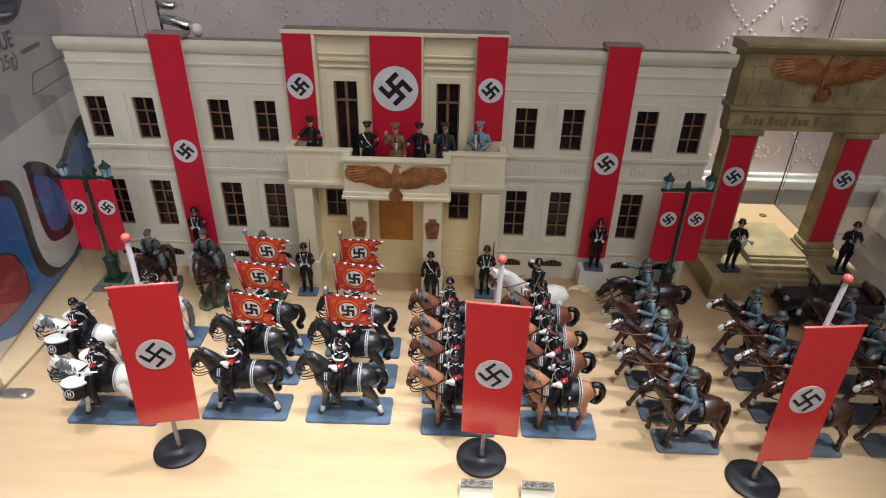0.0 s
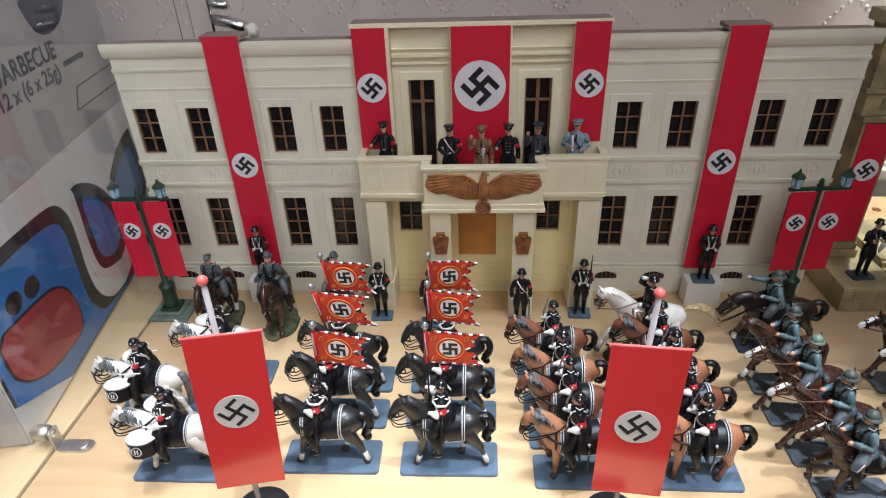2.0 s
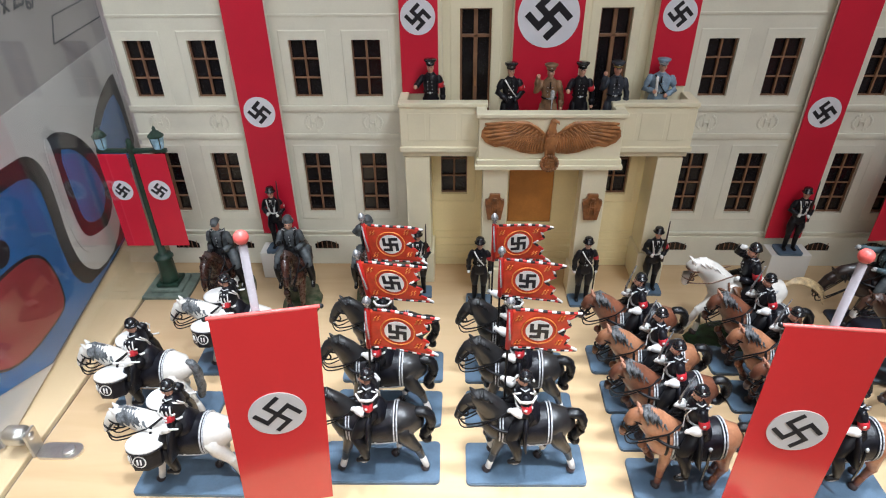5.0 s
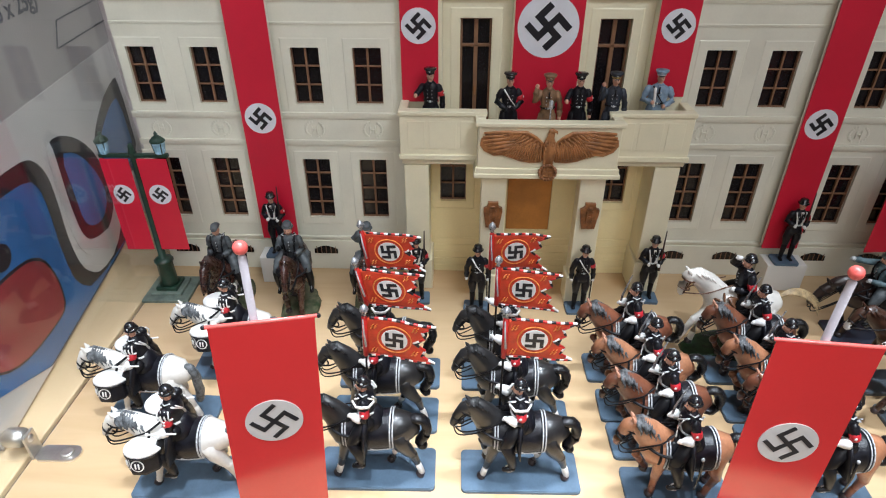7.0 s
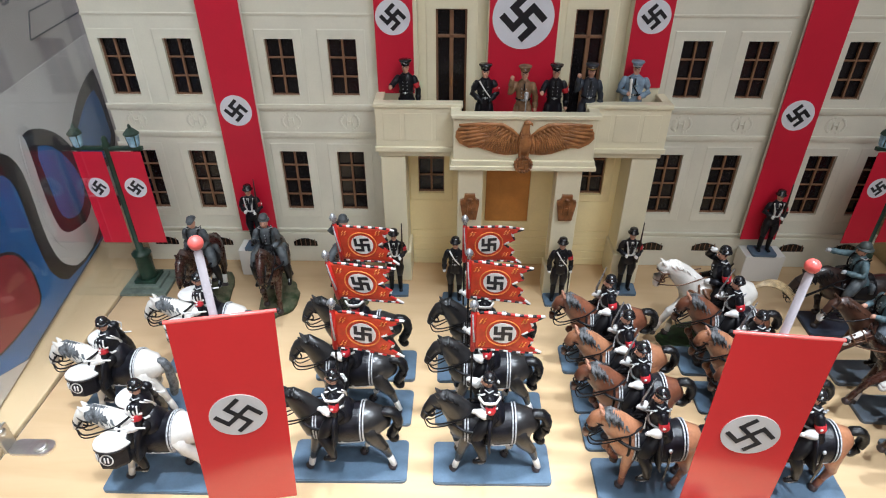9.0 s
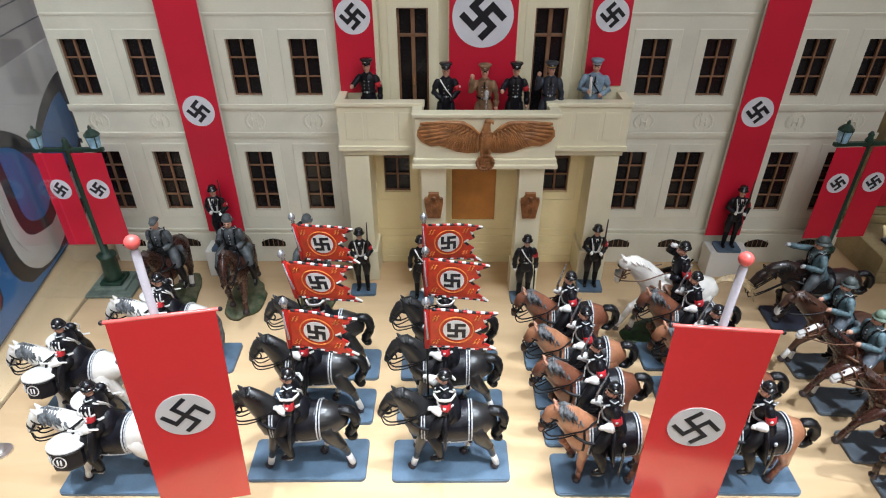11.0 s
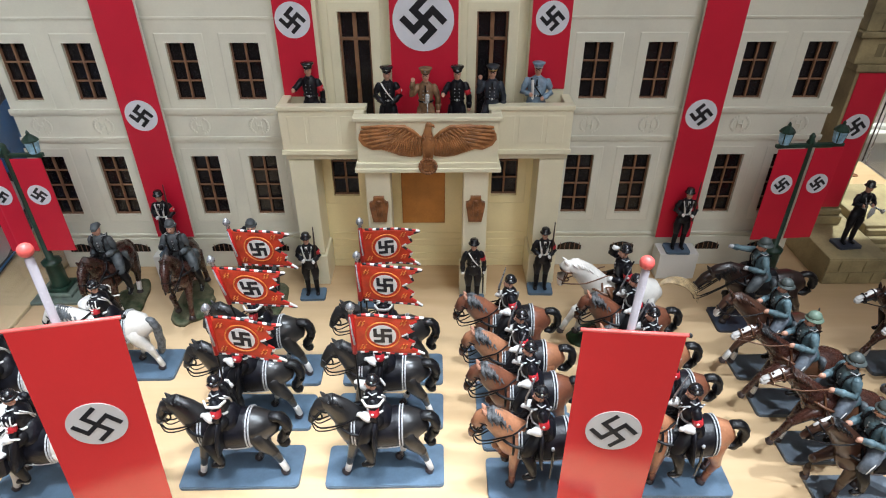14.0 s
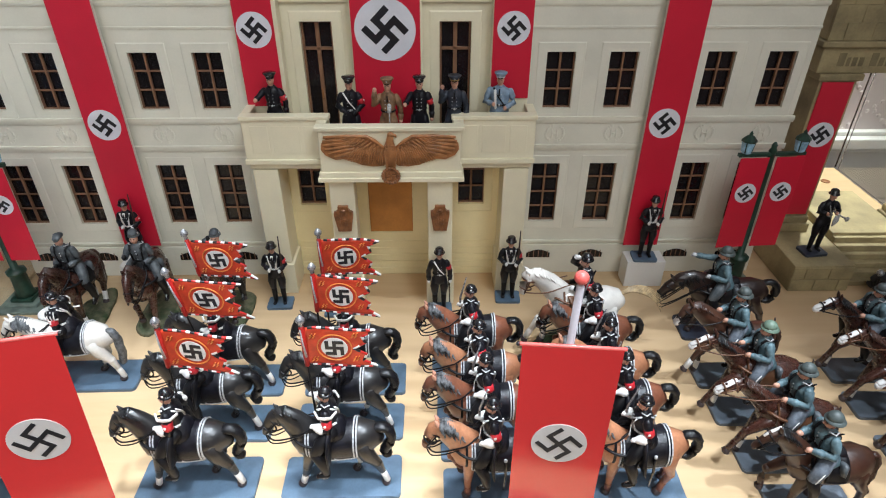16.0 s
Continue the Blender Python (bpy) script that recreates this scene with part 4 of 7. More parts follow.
# ---- the arch model ----
AX0, AX1 = 0.3135, 0.4790
arch = thing("model_arch", "olive sandstone-coloured model arch with pillars and stairs", "model arch", m=pose(0, 0, 0))
for a, b, y0, y1, z1 in ((AX0, 0.3660, 0.5765, 0.6600, 0.0262), (0.4320, 0.4850, 0.5765, 0.6600, 0.0262), (0.3662, 0.4318, 0.6180, 0.7000, 0.0340)):
    s = Shape()
    s.box(a, b, y0, y1, 0.0, z1, STONE, 0.0008)
    part("pedestal", s, arch, "stone pedestal block")
for a, b in ((AX0, 0.3660), (0.4320, 0.4850)):
    for r in range(2):
        for k in range(3):
            w = (b - a) / 2.5
            x = max(a, a + (k - 0.5 * (r % 2)) * w)
            e = min(b, a + (k + 1 - 0.5 * (r % 2)) * w)
            if e - x > 0.003:
                s = Shape()
                s.box(x + 0.0003, e - 0.0003, 0.5755, 0.5768, 0.0004 + r * 0.0125, 0.0121 + r * 0.0125, STONE, 0.0005)
                part("stone", s, arch)
for k in range(6):
    s = Shape()
    s.box(0.3668, 0.4312, 0.5830 + k * 0.0062, 0.6178, k * 0.0052 + 0.0001, (k + 1) * 0.0052, STONE, 0.0005)
    part("step", s, arch)
for a, b in ((0.3180, 0.3490), (0.4370, 0.4680)):
    s = Shape()
    s.box(a, b, 0.6360, 0.6580, 0.0420, 0.1680, STONE, 0.0008)
    s.box(a - 0.0035, b + 0.0035, 0.6325, 0.6615, 0.0262, 0.0350, STONE, 0.0012)
    s.box(a - 0.0018, b + 0.0018, 0.6342, 0.6600, 0.0351, 0.0419, STONE, 0.0016)
    s.box(a - 0.0030, b + 0.0030, 0.6330, 0.6600, 0.1681, 0.1740, STONE, 0.0010)
    part("pillar", s, arch)
for name, x0, x1, y0, y1, z0, z1 in (("lintel", 0.3120, 0.4760, 0.6345, 0.6560, 0.1741, 0.1950), ("string_course", 0.3085, 0.4790, 0.6315, 0.6580, 0.1951, 0.2000), ("attic", 0.3110, 0.4765, 0.6345, 0.6560, 0.2001, 0.2540)):
    s = Shape()
    s.box(x0, x1, y0, y1, z0, z1, STONE, 0.0010)
    part(name, s, arch)
rnd = random.Random(8)
for r in range(4):
    x = 0.3112
    k = 0
    while x < 0.4755:
        w = 0.022 if (r + k) % 2 or k else 0.012
        e = min(0.4763, x + w)
        s = Shape()
        s.box(x + 0.00012, e - 0.00012, 0.6330 - rnd.random() * 0.0003, 0.6346, 0.2004 + r * 0.0133, 0.2136 + r * 0.0133, STONE, 0.0003)
        part("stone", s, arch)
        x, k = e, k + 1
s = Shape()
s.prism([(0.6300, 0.2541), (0.6230, 0.2600), (0.6220, 0.2630), (0.6240, 0.2640), (0.6580, 0.2640), (0.6580, 0.2541)], 0.3060, 0.4850, STONE_EDGE, axis="x")
part("cornice", s, arch, "pale projecting cornice")
x = 0.3260
for tall, width in ((1, 6), (0, 3), (0, 4), (0, 4), (2, 0), (1, 6), (0, 4), (0, 3), (1, 3), (2, 0), (1, 4), (0, 4), (0, 6), (2, 0), (1, 6), (0, 4), (1, 4), (0, 4), (0, 4), (0, 4)):
    if width:
        s = Shape()
        s.box(x, x + width * 0.00095, 0.6341, 0.6344, 0.1800, 0.1905 if tall else 0.1870, STONE_DARK, 0.0001)
        part("engraved_bar", s, arch)
    x += width * 0.00095 + 0.0016 if width else 0.0036
eagle(thing("eagle_relief", "brown eagle relief on the arch attic", "relief", m=pose(0.3955, 0.6328, 0.2336) @ Matrix.Scale(1.13, 4)))
for a, b in ((0.3205, 0.3465), (0.4395, 0.4655)):
    hanging("pillar_banner", "dark red banner with a black badge on an arch pillar", a, b, 0.0440, 0.1670, 0.6350, (a + b) / 2, 0.1215, 0.0112, "pillar banners")


# ---- spotlight fitting behind the facade ----
sp = thing("spotlight", "chrome spotlight on a thin dark rod behind the facade", "spotlight", m=pose(-0.268, 0.6800, 0.2560))
s = Shape()
s.loft([(-0.014, 0, -0.06), (-0.022, 0.004, 0.30)], [0.0016, 0.0016], CHROME, 8)
part("rod", s, sp, "thin rod")
s = Shape()
s.loft([(-0.012, 0, 0.006), (0.004, -0.002, 0.003), (0.016, -0.004, -0.001)], [0.0055, 0.0058, 0.0062], CHROME, 18)
s.loft([(-0.012, 0.0, 0.020), (0.002, 0, 0.018)], [0.0045, 0.0045], CHROME, 18)
part("housing", s, sp, "chrome housing")
s = Shape()
s.ball((0.024, -0.005, -0.004), (0.006, 0.006, 0.007), LENS, 14, 8)
part("lens", s, sp, "pale lens")


# ---- glass clip on the shelf edge ----
clip = thing("glass_clip", "chrome clip with a thumbscrew that holds the side glass", "clip", m=pose(-0.3500, 0.3960, 0))
s = Shape()
s.prism(rounded(-0.006, 0.022, -0.006, 0.006, 0.0055), 0.0, 0.0016, ZINC, axis="z")
part("plate", s, clip, "chrome base plate")
s = Shape()
s.turn((0.014, 0, 0.0016), [(0.0040, 0), (0.0040, 0.0010), (0.0032, 0.0016), (0.0015, 0.0012)], ZINC, 18)
part("screw", s, clip, "screw head")
s = Shape()
s.box(-0.0068, -0.0050, -0.0050, 0.0050, 0.0, 0.0190, ZINC, 0.0005)
s.loft([(-0.0200, 0, 0.0150), (-0.0110, 0, 0.0150)], [0.0062, 0.0062], ZINC, 16)
s.loft([(-0.0108, 0, 0.0150), (-0.0052, 0, 0.0150)], [0.0030, 0.0030], ZINC, 12)
part("thumbscrew", s, clip, "chrome knob and upright")


# ---- small label holders ----
for x in (0.0535, 0.0985):
    t = thing("label_holder", "small white label block with a tarnished patterned metal top", "label holder", "label holders", m=pose(x, 0.3120, 0, 0, 0, -1))
    s = Shape()
    s.prism([(-0.0040, 0.0), (0.0050, 0.0), (0.0050, 0.0085), (0.0010, 0.0085)], -0.0125, 0.0125, CREAM, axis="x")
    part("block", s, t, "white wedge")
    s = Shape()
    s.box(-0.0118, 0.0118, -0.0010, 0.0056, 0.0086, 0.0094, ZINC_BROWN, 0.0002)
    plate = part("plate", s, t, "dull patterned metal plate")
    s = Shape(0.001)
    for e in (-1, 1):
        curl = eased([(e * 1.0, 2.3, 9.5), (e * 3.2, 3.9, 9.5), (e * 5.4, 2.4, 9.5), (e * 4.4, 0.8, 9.5), (e * 3.0, 1.9, 9.5)])
        s.loft(curl, [(0.4, 0.2)] * len(curl), BLACK_PLASTIC, 6)
        s.loft([(e * 6.4, 1.2, 9.5), (e * 8.4, 3.6, 9.5), (e * 10.2, 1.6, 9.5)], [(0.4, 0.2)] * 3, BLACK_PLASTIC, 6)
    part("scrollwork", s, plate, "dark scrollwork")


# ---- printed carton outside the side glass ----
BX = 0.0
carton = thing("carton", "large printed snack carton with blue lettering outside the glass", "carton", m=pose(-0.392, 0.480, 0, 0, 0, 8.8))
s = Shape()
s.box(-0.30, 0.0, -0.086, 0.270, 0.0005, 0.44, CARTON, 0.003)
part("box", s, carton, "grey-brown card box")


def print_on(name, poly, mat, layer, label, smoothing=2):
    """A printed patch on the carton's side, with rounded corners."""
    for _ in range(smoothing):
        poly = [p for (a, b), (c, d) in zip(poly, poly[1:] + poly[:1]) for p in (((3 * a + c) / 4, (3 * b + d) / 4), ((a + 3 * c) / 4, (b + 3 * d) / 4))]
    s = Shape()
    s.prism(poly, BX + layer * 0.0004 - 0.0002, BX + layer * 0.0004 + 0.0002, mat, axis="x")
    return part(name, s, carton, label)


print_on("print", [(-0.085, 0.002), (-0.085, 0.1690), (0.268, 0.1690), (0.268, 0.002)], CARTON_WHITE, 1, "off-white printed band", 0)
print_on("print", [(-0.084, 0.0029), (-0.084, 0.1453), (-0.023, 0.1438), (0.048, 0.1404), (0.066, 0.1346), (0.077, 0.119), (0.077, 0.0965), (0.072, 0.0604), (0.076, 0.0351), (0.0863, 0.0214), (0.1052, 0.0097), (0.145, 0.0078), (0.18, 0.0292), (0.22, 0.0214), (0.22, 0.0029)], CARTON_BLACK, 2, "black letter outline", 1)
print_on("print", [(-0.081, 0.0049), (-0.081, 0.1326), (-0.033, 0.1321), (0.013, 0.1302), (0.05, 0.1258), (0.06, 0.1141), (0.0605, 0.0955), (0.056, 0.0566), (0.06, 0.0273), (0.0845, 0.0078), (0.2, 0.0049)], CARTON_BLUE, 3, "blue letter", 1)
print_on("print", [(0.0908, 0.1355), (0.1088, 0.1355), (0.128, 0.1277), (0.147, 0.115), (0.162, 0.0965), (0.168, 0.0741), (0.167, 0.0449), (0.145, 0.0331), (0.1178, 0.0341), (0.1007, 0.0429), (0.0908, 0.0566), (0.0908, 0.0916)], CARTON_BLACK, 2.5, "black letter outline", 1)
print_on("print", [(0.1043, 0.1219), (0.125, 0.115), (0.142, 0.0994), (0.155, 0.078), (0.157, 0.0566), (0.138, 0.0449), (0.1151, 0.0497), (0.1034, 0.0614), (0.1043, 0.0829)], CARTON_BLUE, 3.5, "blue letter", 1)
print_on("print", [(0.0881, 0.1375), (0.0827, 0.1131), (0.079, 0.0838), (0.079, 0.0585), (0.0854, 0.041), (0.0989, 0.0302), (0.1178, 0.0244), (0.142, 0.0244), (0.145, 0.0331), (0.1142, 0.039), (0.098, 0.0468), (0.0917, 0.0595), (0.0908, 0.0868), (0.0944, 0.117), (0.0953, 0.1355)], CARTON_WHITE, 4.5, "white letter stroke", 1)
print_on("print", [(0.169, 0.06), (0.168, 0.103), (0.173, 0.111), (0.192, 0.122), (0.215, 0.132), (0.242, 0.138), (0.257, 0.138), (0.257, 0.045)], CARTON_BLACK, 2, "black letter outline", 1)
print_on("print", [(0.175, 0.066), (0.175, 0.101), (0.202, 0.114), (0.224, 0.121), (0.245, 0.122), (0.247, 0.058)], CARTON_BLUE, 3, "blue letter", 1)
red = [(-0.071, 0.0907), (-0.027, 0.0868), (-0.004, 0.0843), (0.015, 0.08), (0.028, 0.0712), (0.034, 0.0585), (0.036, 0.0429), (0.032, 0.0263), (0.014, 0.0249), (-0.024, 0.0283), (-0.046, 0.0351), (-0.062, 0.0458), (-0.071, 0.0585)]
cx, cz = -0.018, 0.0546
print_on("print", [(cx + (a - cx) * 1.05, cz + (b - cz) * 1.07) for a, b in red], CARTON_BLACK, 4, "black patch outline", 1)
print_on("print", red, CARTON_RED, 5, "red printed patch", 1)
for a, b in ((-0.0370, 0.1020), (-0.0105, 0.0992)):
    print_on("print", [(a + (y - a) * 1.25, z) for y, z in disc((a, b), 0.0088, 14)], CARTON_BLACK, 4, "black printed dot", 0)
print_on("print", [(0.118, 0.300), (0.205, 0.290), (0.192, 0.273), (0.174, 0.264), (0.148, 0.260), (0.128, 0.270)], CARTON_INK, 1, "dark ink emblem", 1)
for (a, z0), (b, z1) in (((0.158, 0.1900), (0.171, 0.2090)), ((0.171, 0.2090), (0.265, 0.2090)), ((0.158, 0.1900), (0.265, 0.1890))):
    print_on("print", [(a, z0), (b, z1), (b + 0.0012, z1 - 0.0012), (a + 0.0012, z0 - 0.0012)], CARTON_INK, 1, "ink outline", 0)
print_on("print", [(0.162, 0.2300), (0.205, 0.2300), (0.205, 0.2345), (0.162, 0.2345)], CARTON_INK, 1, "small ink line", 0)


def lettering(text, size, y, z, degrees, mat, squeeze=1.0):
    """Printed words on the carton's side, read along its length."""
    data = bpy.data.curves.new("lettering", "FONT")
    data.body, data.size, data.extrude, data.offset = text, size, 0.0001, size * 0.02
    tmp = bpy.data.objects.new("lettering", data)
    me = bpy.data.meshes.new_from_object(tmp)
    bpy.data.objects.remove(tmp)
    me.materials.clear()
    me.materials.append(mat)
    ob = new("lettering", me)
    ob.parent = carton
    ob.matrix_basis = Matrix.Translation((BX + 0.0006, y, z)) @ Matrix(((0, 0, 1, 0), (1, 0, 0, 0), (0, 1, 0, 0), (0, 0, 0, 1))) @ pose(0, 0, 0, 0, 0, degrees) @ Matrix.Diagonal((squeeze, 1, 1, 1))
    return tagged(ob, "dark grey printed words")


lettering("B", 0.0265, 0.0440, 0.2410, 0, CARTON_INK, 1.0)
lettering("ARBECUE", 0.0215, 0.0610, 0.2412, 0, CARTON_INK, 1.02)
lettering("ORE", 0.0095, 0.0060, 0.2090, 0, CARTON_RED, 1.0)
lettering("12 x (6 x 25g)", 0.0178, 0.0415, 0.2240, 0, CARTON_INK, 1.08)


# ---- toy figures ----
BODY = [(-19.5, 41, 5, 6.5), (-15.5, 38.5, 8.5, 10.5), (-8, 36.8, 10, 11.8), (2, 36.3, 10.5, 12), (10, 37, 10.6, 11.8), (18, 38.5, 10.4, 11.6), (24, 38, 8, 9.8), (28.5, 36.5, 3.5, 5)]


def body_at(x):
    for a, b in zip(BODY, BODY[1:]):
        if a[0] <= x <= b[0]:
            f = (x - a[0]) / (b[0] - a[0])
            return [a[k] + (b[k] - a[k]) * f for k in (1, 2, 3)]
    return BODY[-1][1:]


def wrap(s, x0, x1, low, high, off, mat, steps=6, n=18):
    """A strip laid over the horse's barrel between two angles, counted from its flank."""
    verts, faces = [], []
    for i in range(steps + 1):
        x = x0 + (x1 - x0) * i / steps
        z, ry, rz = body_at(x)
        for k in range(n + 1):
            a = radians(low + (high - low) * k / n)
            verts.append((x, math.cos(a) * (ry + off), z + math.sin(a) * (rz + off)))
    for i in range(steps):
        for k in range(n):
            p = i * (n + 1) + k
            faces.append((p, p + 1, p + n + 2, p + n + 1))
    m = len(verts)
    inner = [(x, y * 0.93, z - (z - body_at(x)[0]) * 0.07) for x, y, z in verts]
    rim = [(i * (n + 1), (i + 1) * (n + 1)) for i in range(steps)] + [(i * (n + 1) + n, (i + 1) * (n + 1) + n) for i in range(steps)]
    rim += [(k, k + 1) for k in range(n)] + [(steps * (n + 1) + k, steps * (n + 1) + k + 1) for k in range(n)]
    faces += [(a, b, m + b, m + a) for a, b in rim]
    s.add(verts + inner, faces, mat, True)


def coin(s, c, out, r, thick, mat, n=20):
    """A thin round plate at c that faces along out."""
    c, out = Vector(c), Vector(out).normalized()
    u = out.cross(Vector((0, 0, 1))).normalized()
    v = u.cross(out)
    verts = [c + out * d + (u * math.cos(2 * math.pi * k / n) + v * math.sin(2 * math.pi * k / n)) * r for d in (0, thick) for k in range(n)]
    s.add(verts, [(k, (k + 1) % n, n + (k + 1) % n, n + k) for k in range(n)] + [tuple(range(n))[::-1], tuple(range(n, 2 * n))], mat, False)


def ring(s, c, u, v, mat, r=0.45, n=14):
    """A thin strap round c, with half-axes u and v."""
    c, u, v = Vector(c), Vector(u), Vector(v)
    pts = [c + u * math.cos(2 * math.pi * k / n) + v * math.sin(2 * math.pi * k / n) for k in range(n + 1)]
    s.loft(pts, [r] * len(pts), mat, 5)


LEGS = {
    "walk": [[(-11, -5, 36), (-12.5, -5.4, 29), (-15, -5.2, 19), (-17.5, -5, 9), (-18.5, -5, 5)], [(-11, 5, 36), (-14, 5.2, 30), (-19, 5, 24), (-17, 5, 15), (-15.5, 5, 11)],
             [(18, -5, 38), (21, -5.8, 29), (26.5, -5.6, 21.5), (30, -5.4, 11), (31.5, -5.4, 5.5)], [(17, 5, 38), (16.5, 5.8, 28), (19, 5.6, 20), (14.5, 5.4, 10), (13, 5.4, 5)]],
    "prance": [[(-11, -5, 36), (-13, -5.4, 29), (-13.5, -5.2, 19), (-12, -5, 9), (-12, -5, 5)], [(-11, 5, 36), (-16, 5.2, 31), (-22, 5, 26), (-21, 5, 17), (-18, 5, 13)],
               [(18, -5, 38), (19, -5.8, 29), (22, -5.6, 20), (19, -5.4, 10), (18, -5.4, 5)], [(17, 5, 38), (18, 5.8, 28), (23, 5.6, 20), (24, 5.4, 10), (23.5, 5.4, 5)]],
    "trot": [[(-11, -5, 36), (-12, -5.4, 29), (-12.5, -5.2, 19), (-12.5, -5, 9), (-12.5, -5, 5)], [(-11, 5, 36), (-17.5, 5.2, 32), (-22, 5, 26), (-18, 5, 19), (-15, 5, 15.5)],
             [(18, -5, 38), (19, -5.8, 29), (22, -5.6, 20), (19, -5.4, 10), (18, -5.4, 5)], [(17, 5, 38), (18, 5.8, 28), (23, 5.6, 20), (24, 5.4, 10), (23.5, 5.4, 5)]],
    "gallop": [[(-12, -5, 37), (-21, -5.4, 33), (-29.5, -5.2, 27.5), (-35, -5, 18.5), (-37, -5, 15)], [(-11, 5, 36), (-16, 5.2, 29), (-20.5, 5, 20), (-22, 5, 9.5), (-22.5, 5, 5)],
               [(18, -5, 38), (21, -5.8, 29), (27, -5.6, 22), (29, -5.4, 11), (28.5, -5.4, 5)], [(17, 5, 38), (15, 5.8, 28), (19, 5.6, 19), (15, 5.4, 9), (13.5, 5.4, 5)]],
    "step": [[(-11, -5, 36), (-13, -5.4, 28), (-15, -5.2, 19), (-15.5, -5, 9), (-16, -5, 5)], [(-11, 5, 36), (-20, 5.2, 32.5), (-30, 5, 27), (-31, 5, 18), (-29.5, 5, 13)],
             [(18, -5, 38), (21, -5.8, 29), (28, -5.6, 21), (28, -5.4, 10), (29, -5.4, 5)], [(17, 5, 38), (15, 5.8, 28), (17, 5.6, 20), (9, 5.4, 10), (6, 5.4, 5)]],
}


def horse(coat, mane, tail, sock, legs, head, harness=LEATHER, cloth=None, trim=None, blaze=None, tail_kind="curl", shift=-4.0, front=-7.0, back=15.5, long=1.0, shag=1.0):
    """A toy horse that faces -x, its middle over the origin; millimetres."""
    s = Shape(0.001)
    s.loft([(x, 0, z) for x, z, a, b in BODY], [(a, b) for x, z, a, b in BODY], coat, 16)
    for y in (-4.2, 4.2):
        s.ball((19, y, 37.5), (7.5, 4.8, 9), coat, 10, 7)
        s.ball((-12, y * 0.95, 37), (5.5, 4.0, 7.5), coat, 10, 7)
    for n, joints in enumerate(LEGS[legs]):
        j = [Vector(p) for p in joints]
        thick = (4.8, 3.6, 2.5, 1.9, 1.8) if n < 2 else (6.4, 4.7, 2.8, 2.0, 1.8)
        cut = j[3] + (j[2] - j[3]) * 0.25
        s.loft(j[:3] + [cut], [thick[0], thick[1], thick[2], 1.9], coat, 8)
        s.ball(j[2], thick[2] * 1.08, coat, 8, 5)
        s.loft([cut, j[3], j[4]], [1.95, 2.05, 2.0], coat if head == "race" and n == 0 else sock, 8)
        way = (j[4] - j[3]).normalized()
        foot = j[4] + Vector((-0.8, 0, -1.2)) if legs != "gallop" or n else j[4] + way * 1.4
        s.loft([j[4], foot + Vector((-0.3, 0, -0.8))], [2.2, 2.9], HOOF, 8)
    if head == "tuck":
        neck = [(-11, 0, 40), (-16, 0, 47), (-20.5, 0, 53.5), (-25, 0, 58), (-28, 0, 58.6)]
        nr = [(7.5, 11.0), (6.0, 9.2), (5.0, 7.8), (4.2, 6.2), (3.6, 4.6)]
        skull = [(-26, 0, 58.4), (-30, 0, 55.8), (-33.5, 0, 51), (-35.8, 0, 45.5), (-36.8, 0, 43)]
    elif head == "arch":
        neck = [(-11, 0, 40), (-17, 0, 46.5), (-22.5, 0, 52.5), (-27.5, 0, 56.8), (-30.5, 0, 57.4)]
        nr = [(7.5, 11.0), (6.0, 9.4), (5.2, 8.2), (4.4, 6.6), (3.6, 4.6)]
        skull = [(-28.0, 0, 57.8), (-31.6, 0, 55.2), (-34.4, 0, 50.4), (-36.0, 0, 45.0), (-36.6, 0, 42.4)]
    elif head == "bow":
        neck = [(-11, 0, 39), (-18, 0, 44.5), (-24.5, 0, 49), (-30.5, 0, 52), (-34, 0, 52)]
        nr = [(7.5, 10.5), (6.0, 8.6), (5.0, 7.4), (4.2, 6.0), (3.6, 4.4)]
        skull = [(-32, 0, 52.6), (-36, 0, 50.4), (-39.5, 0, 46.2), (-42, 0, 41.6), (-43, 0, 39.2)]
    elif head == "low":
        neck = [(-11, 0, 40), (-18, 0, 46), (-25, 0, 49.5), (-31, 0, 48.5), (-35, 0, 46)]
        nr = [(7.5, 11.0), (6.0, 9.0), (5.0, 7.6), (4.2, 6.0), (3.4, 4.4)]
        skull = [(-34, 0, 46.5), (-37.6, 0, 42.2), (-41, 0, 37.2), (-43.6, 0, 32.4), (-44.6, 0, 30.2)]
    elif head == "race":
        neck = [(-13, 0, 40), (-21, 0, 46.5), (-29, 0, 53), (-36, 0, 58.4), (-40, 0, 60.6)]
        nr = [(6.6, 9.6), (5.0, 7.2), (4.0, 5.6), (3.2, 4.5), (2.8, 3.7)]
        skull = [(-39, 0, 61.4), (-43.5, 0, 60.4), (-48.5, 0, 58.4), (-52.5, 0, 56.2), (-54.2, 0, 55.0)]
    elif head == "proud":
        neck = [(-13, 0, 40), (-22, 0, 47.5), (-31, 0, 54.5), (-38.5, 0, 59.4), (-42.5, 0, 60.0)]
        nr = [(6.8, 10.0), (5.4, 8.2), (4.4, 6.8), (3.6, 5.2), (3.1, 4.0)]
        skull = [(-41.5, 0, 61.2), (-45.4, 0, 58.6), (-48.2, 0, 54.2), (-50.2, 0, 49.4), (-50.8, 0, 47.2)]
    elif head == "rein":
        neck = [(-11, 0, 38), (-17.5, 0, 45), (-25, 0, 52.5), (-32, 0, 57.6), (-36, 0, 58.6)]
        nr = [(7.5, 11.0), (5.8, 9.0), (4.6, 7.4), (3.9, 5.6), (3.4, 4.4)]
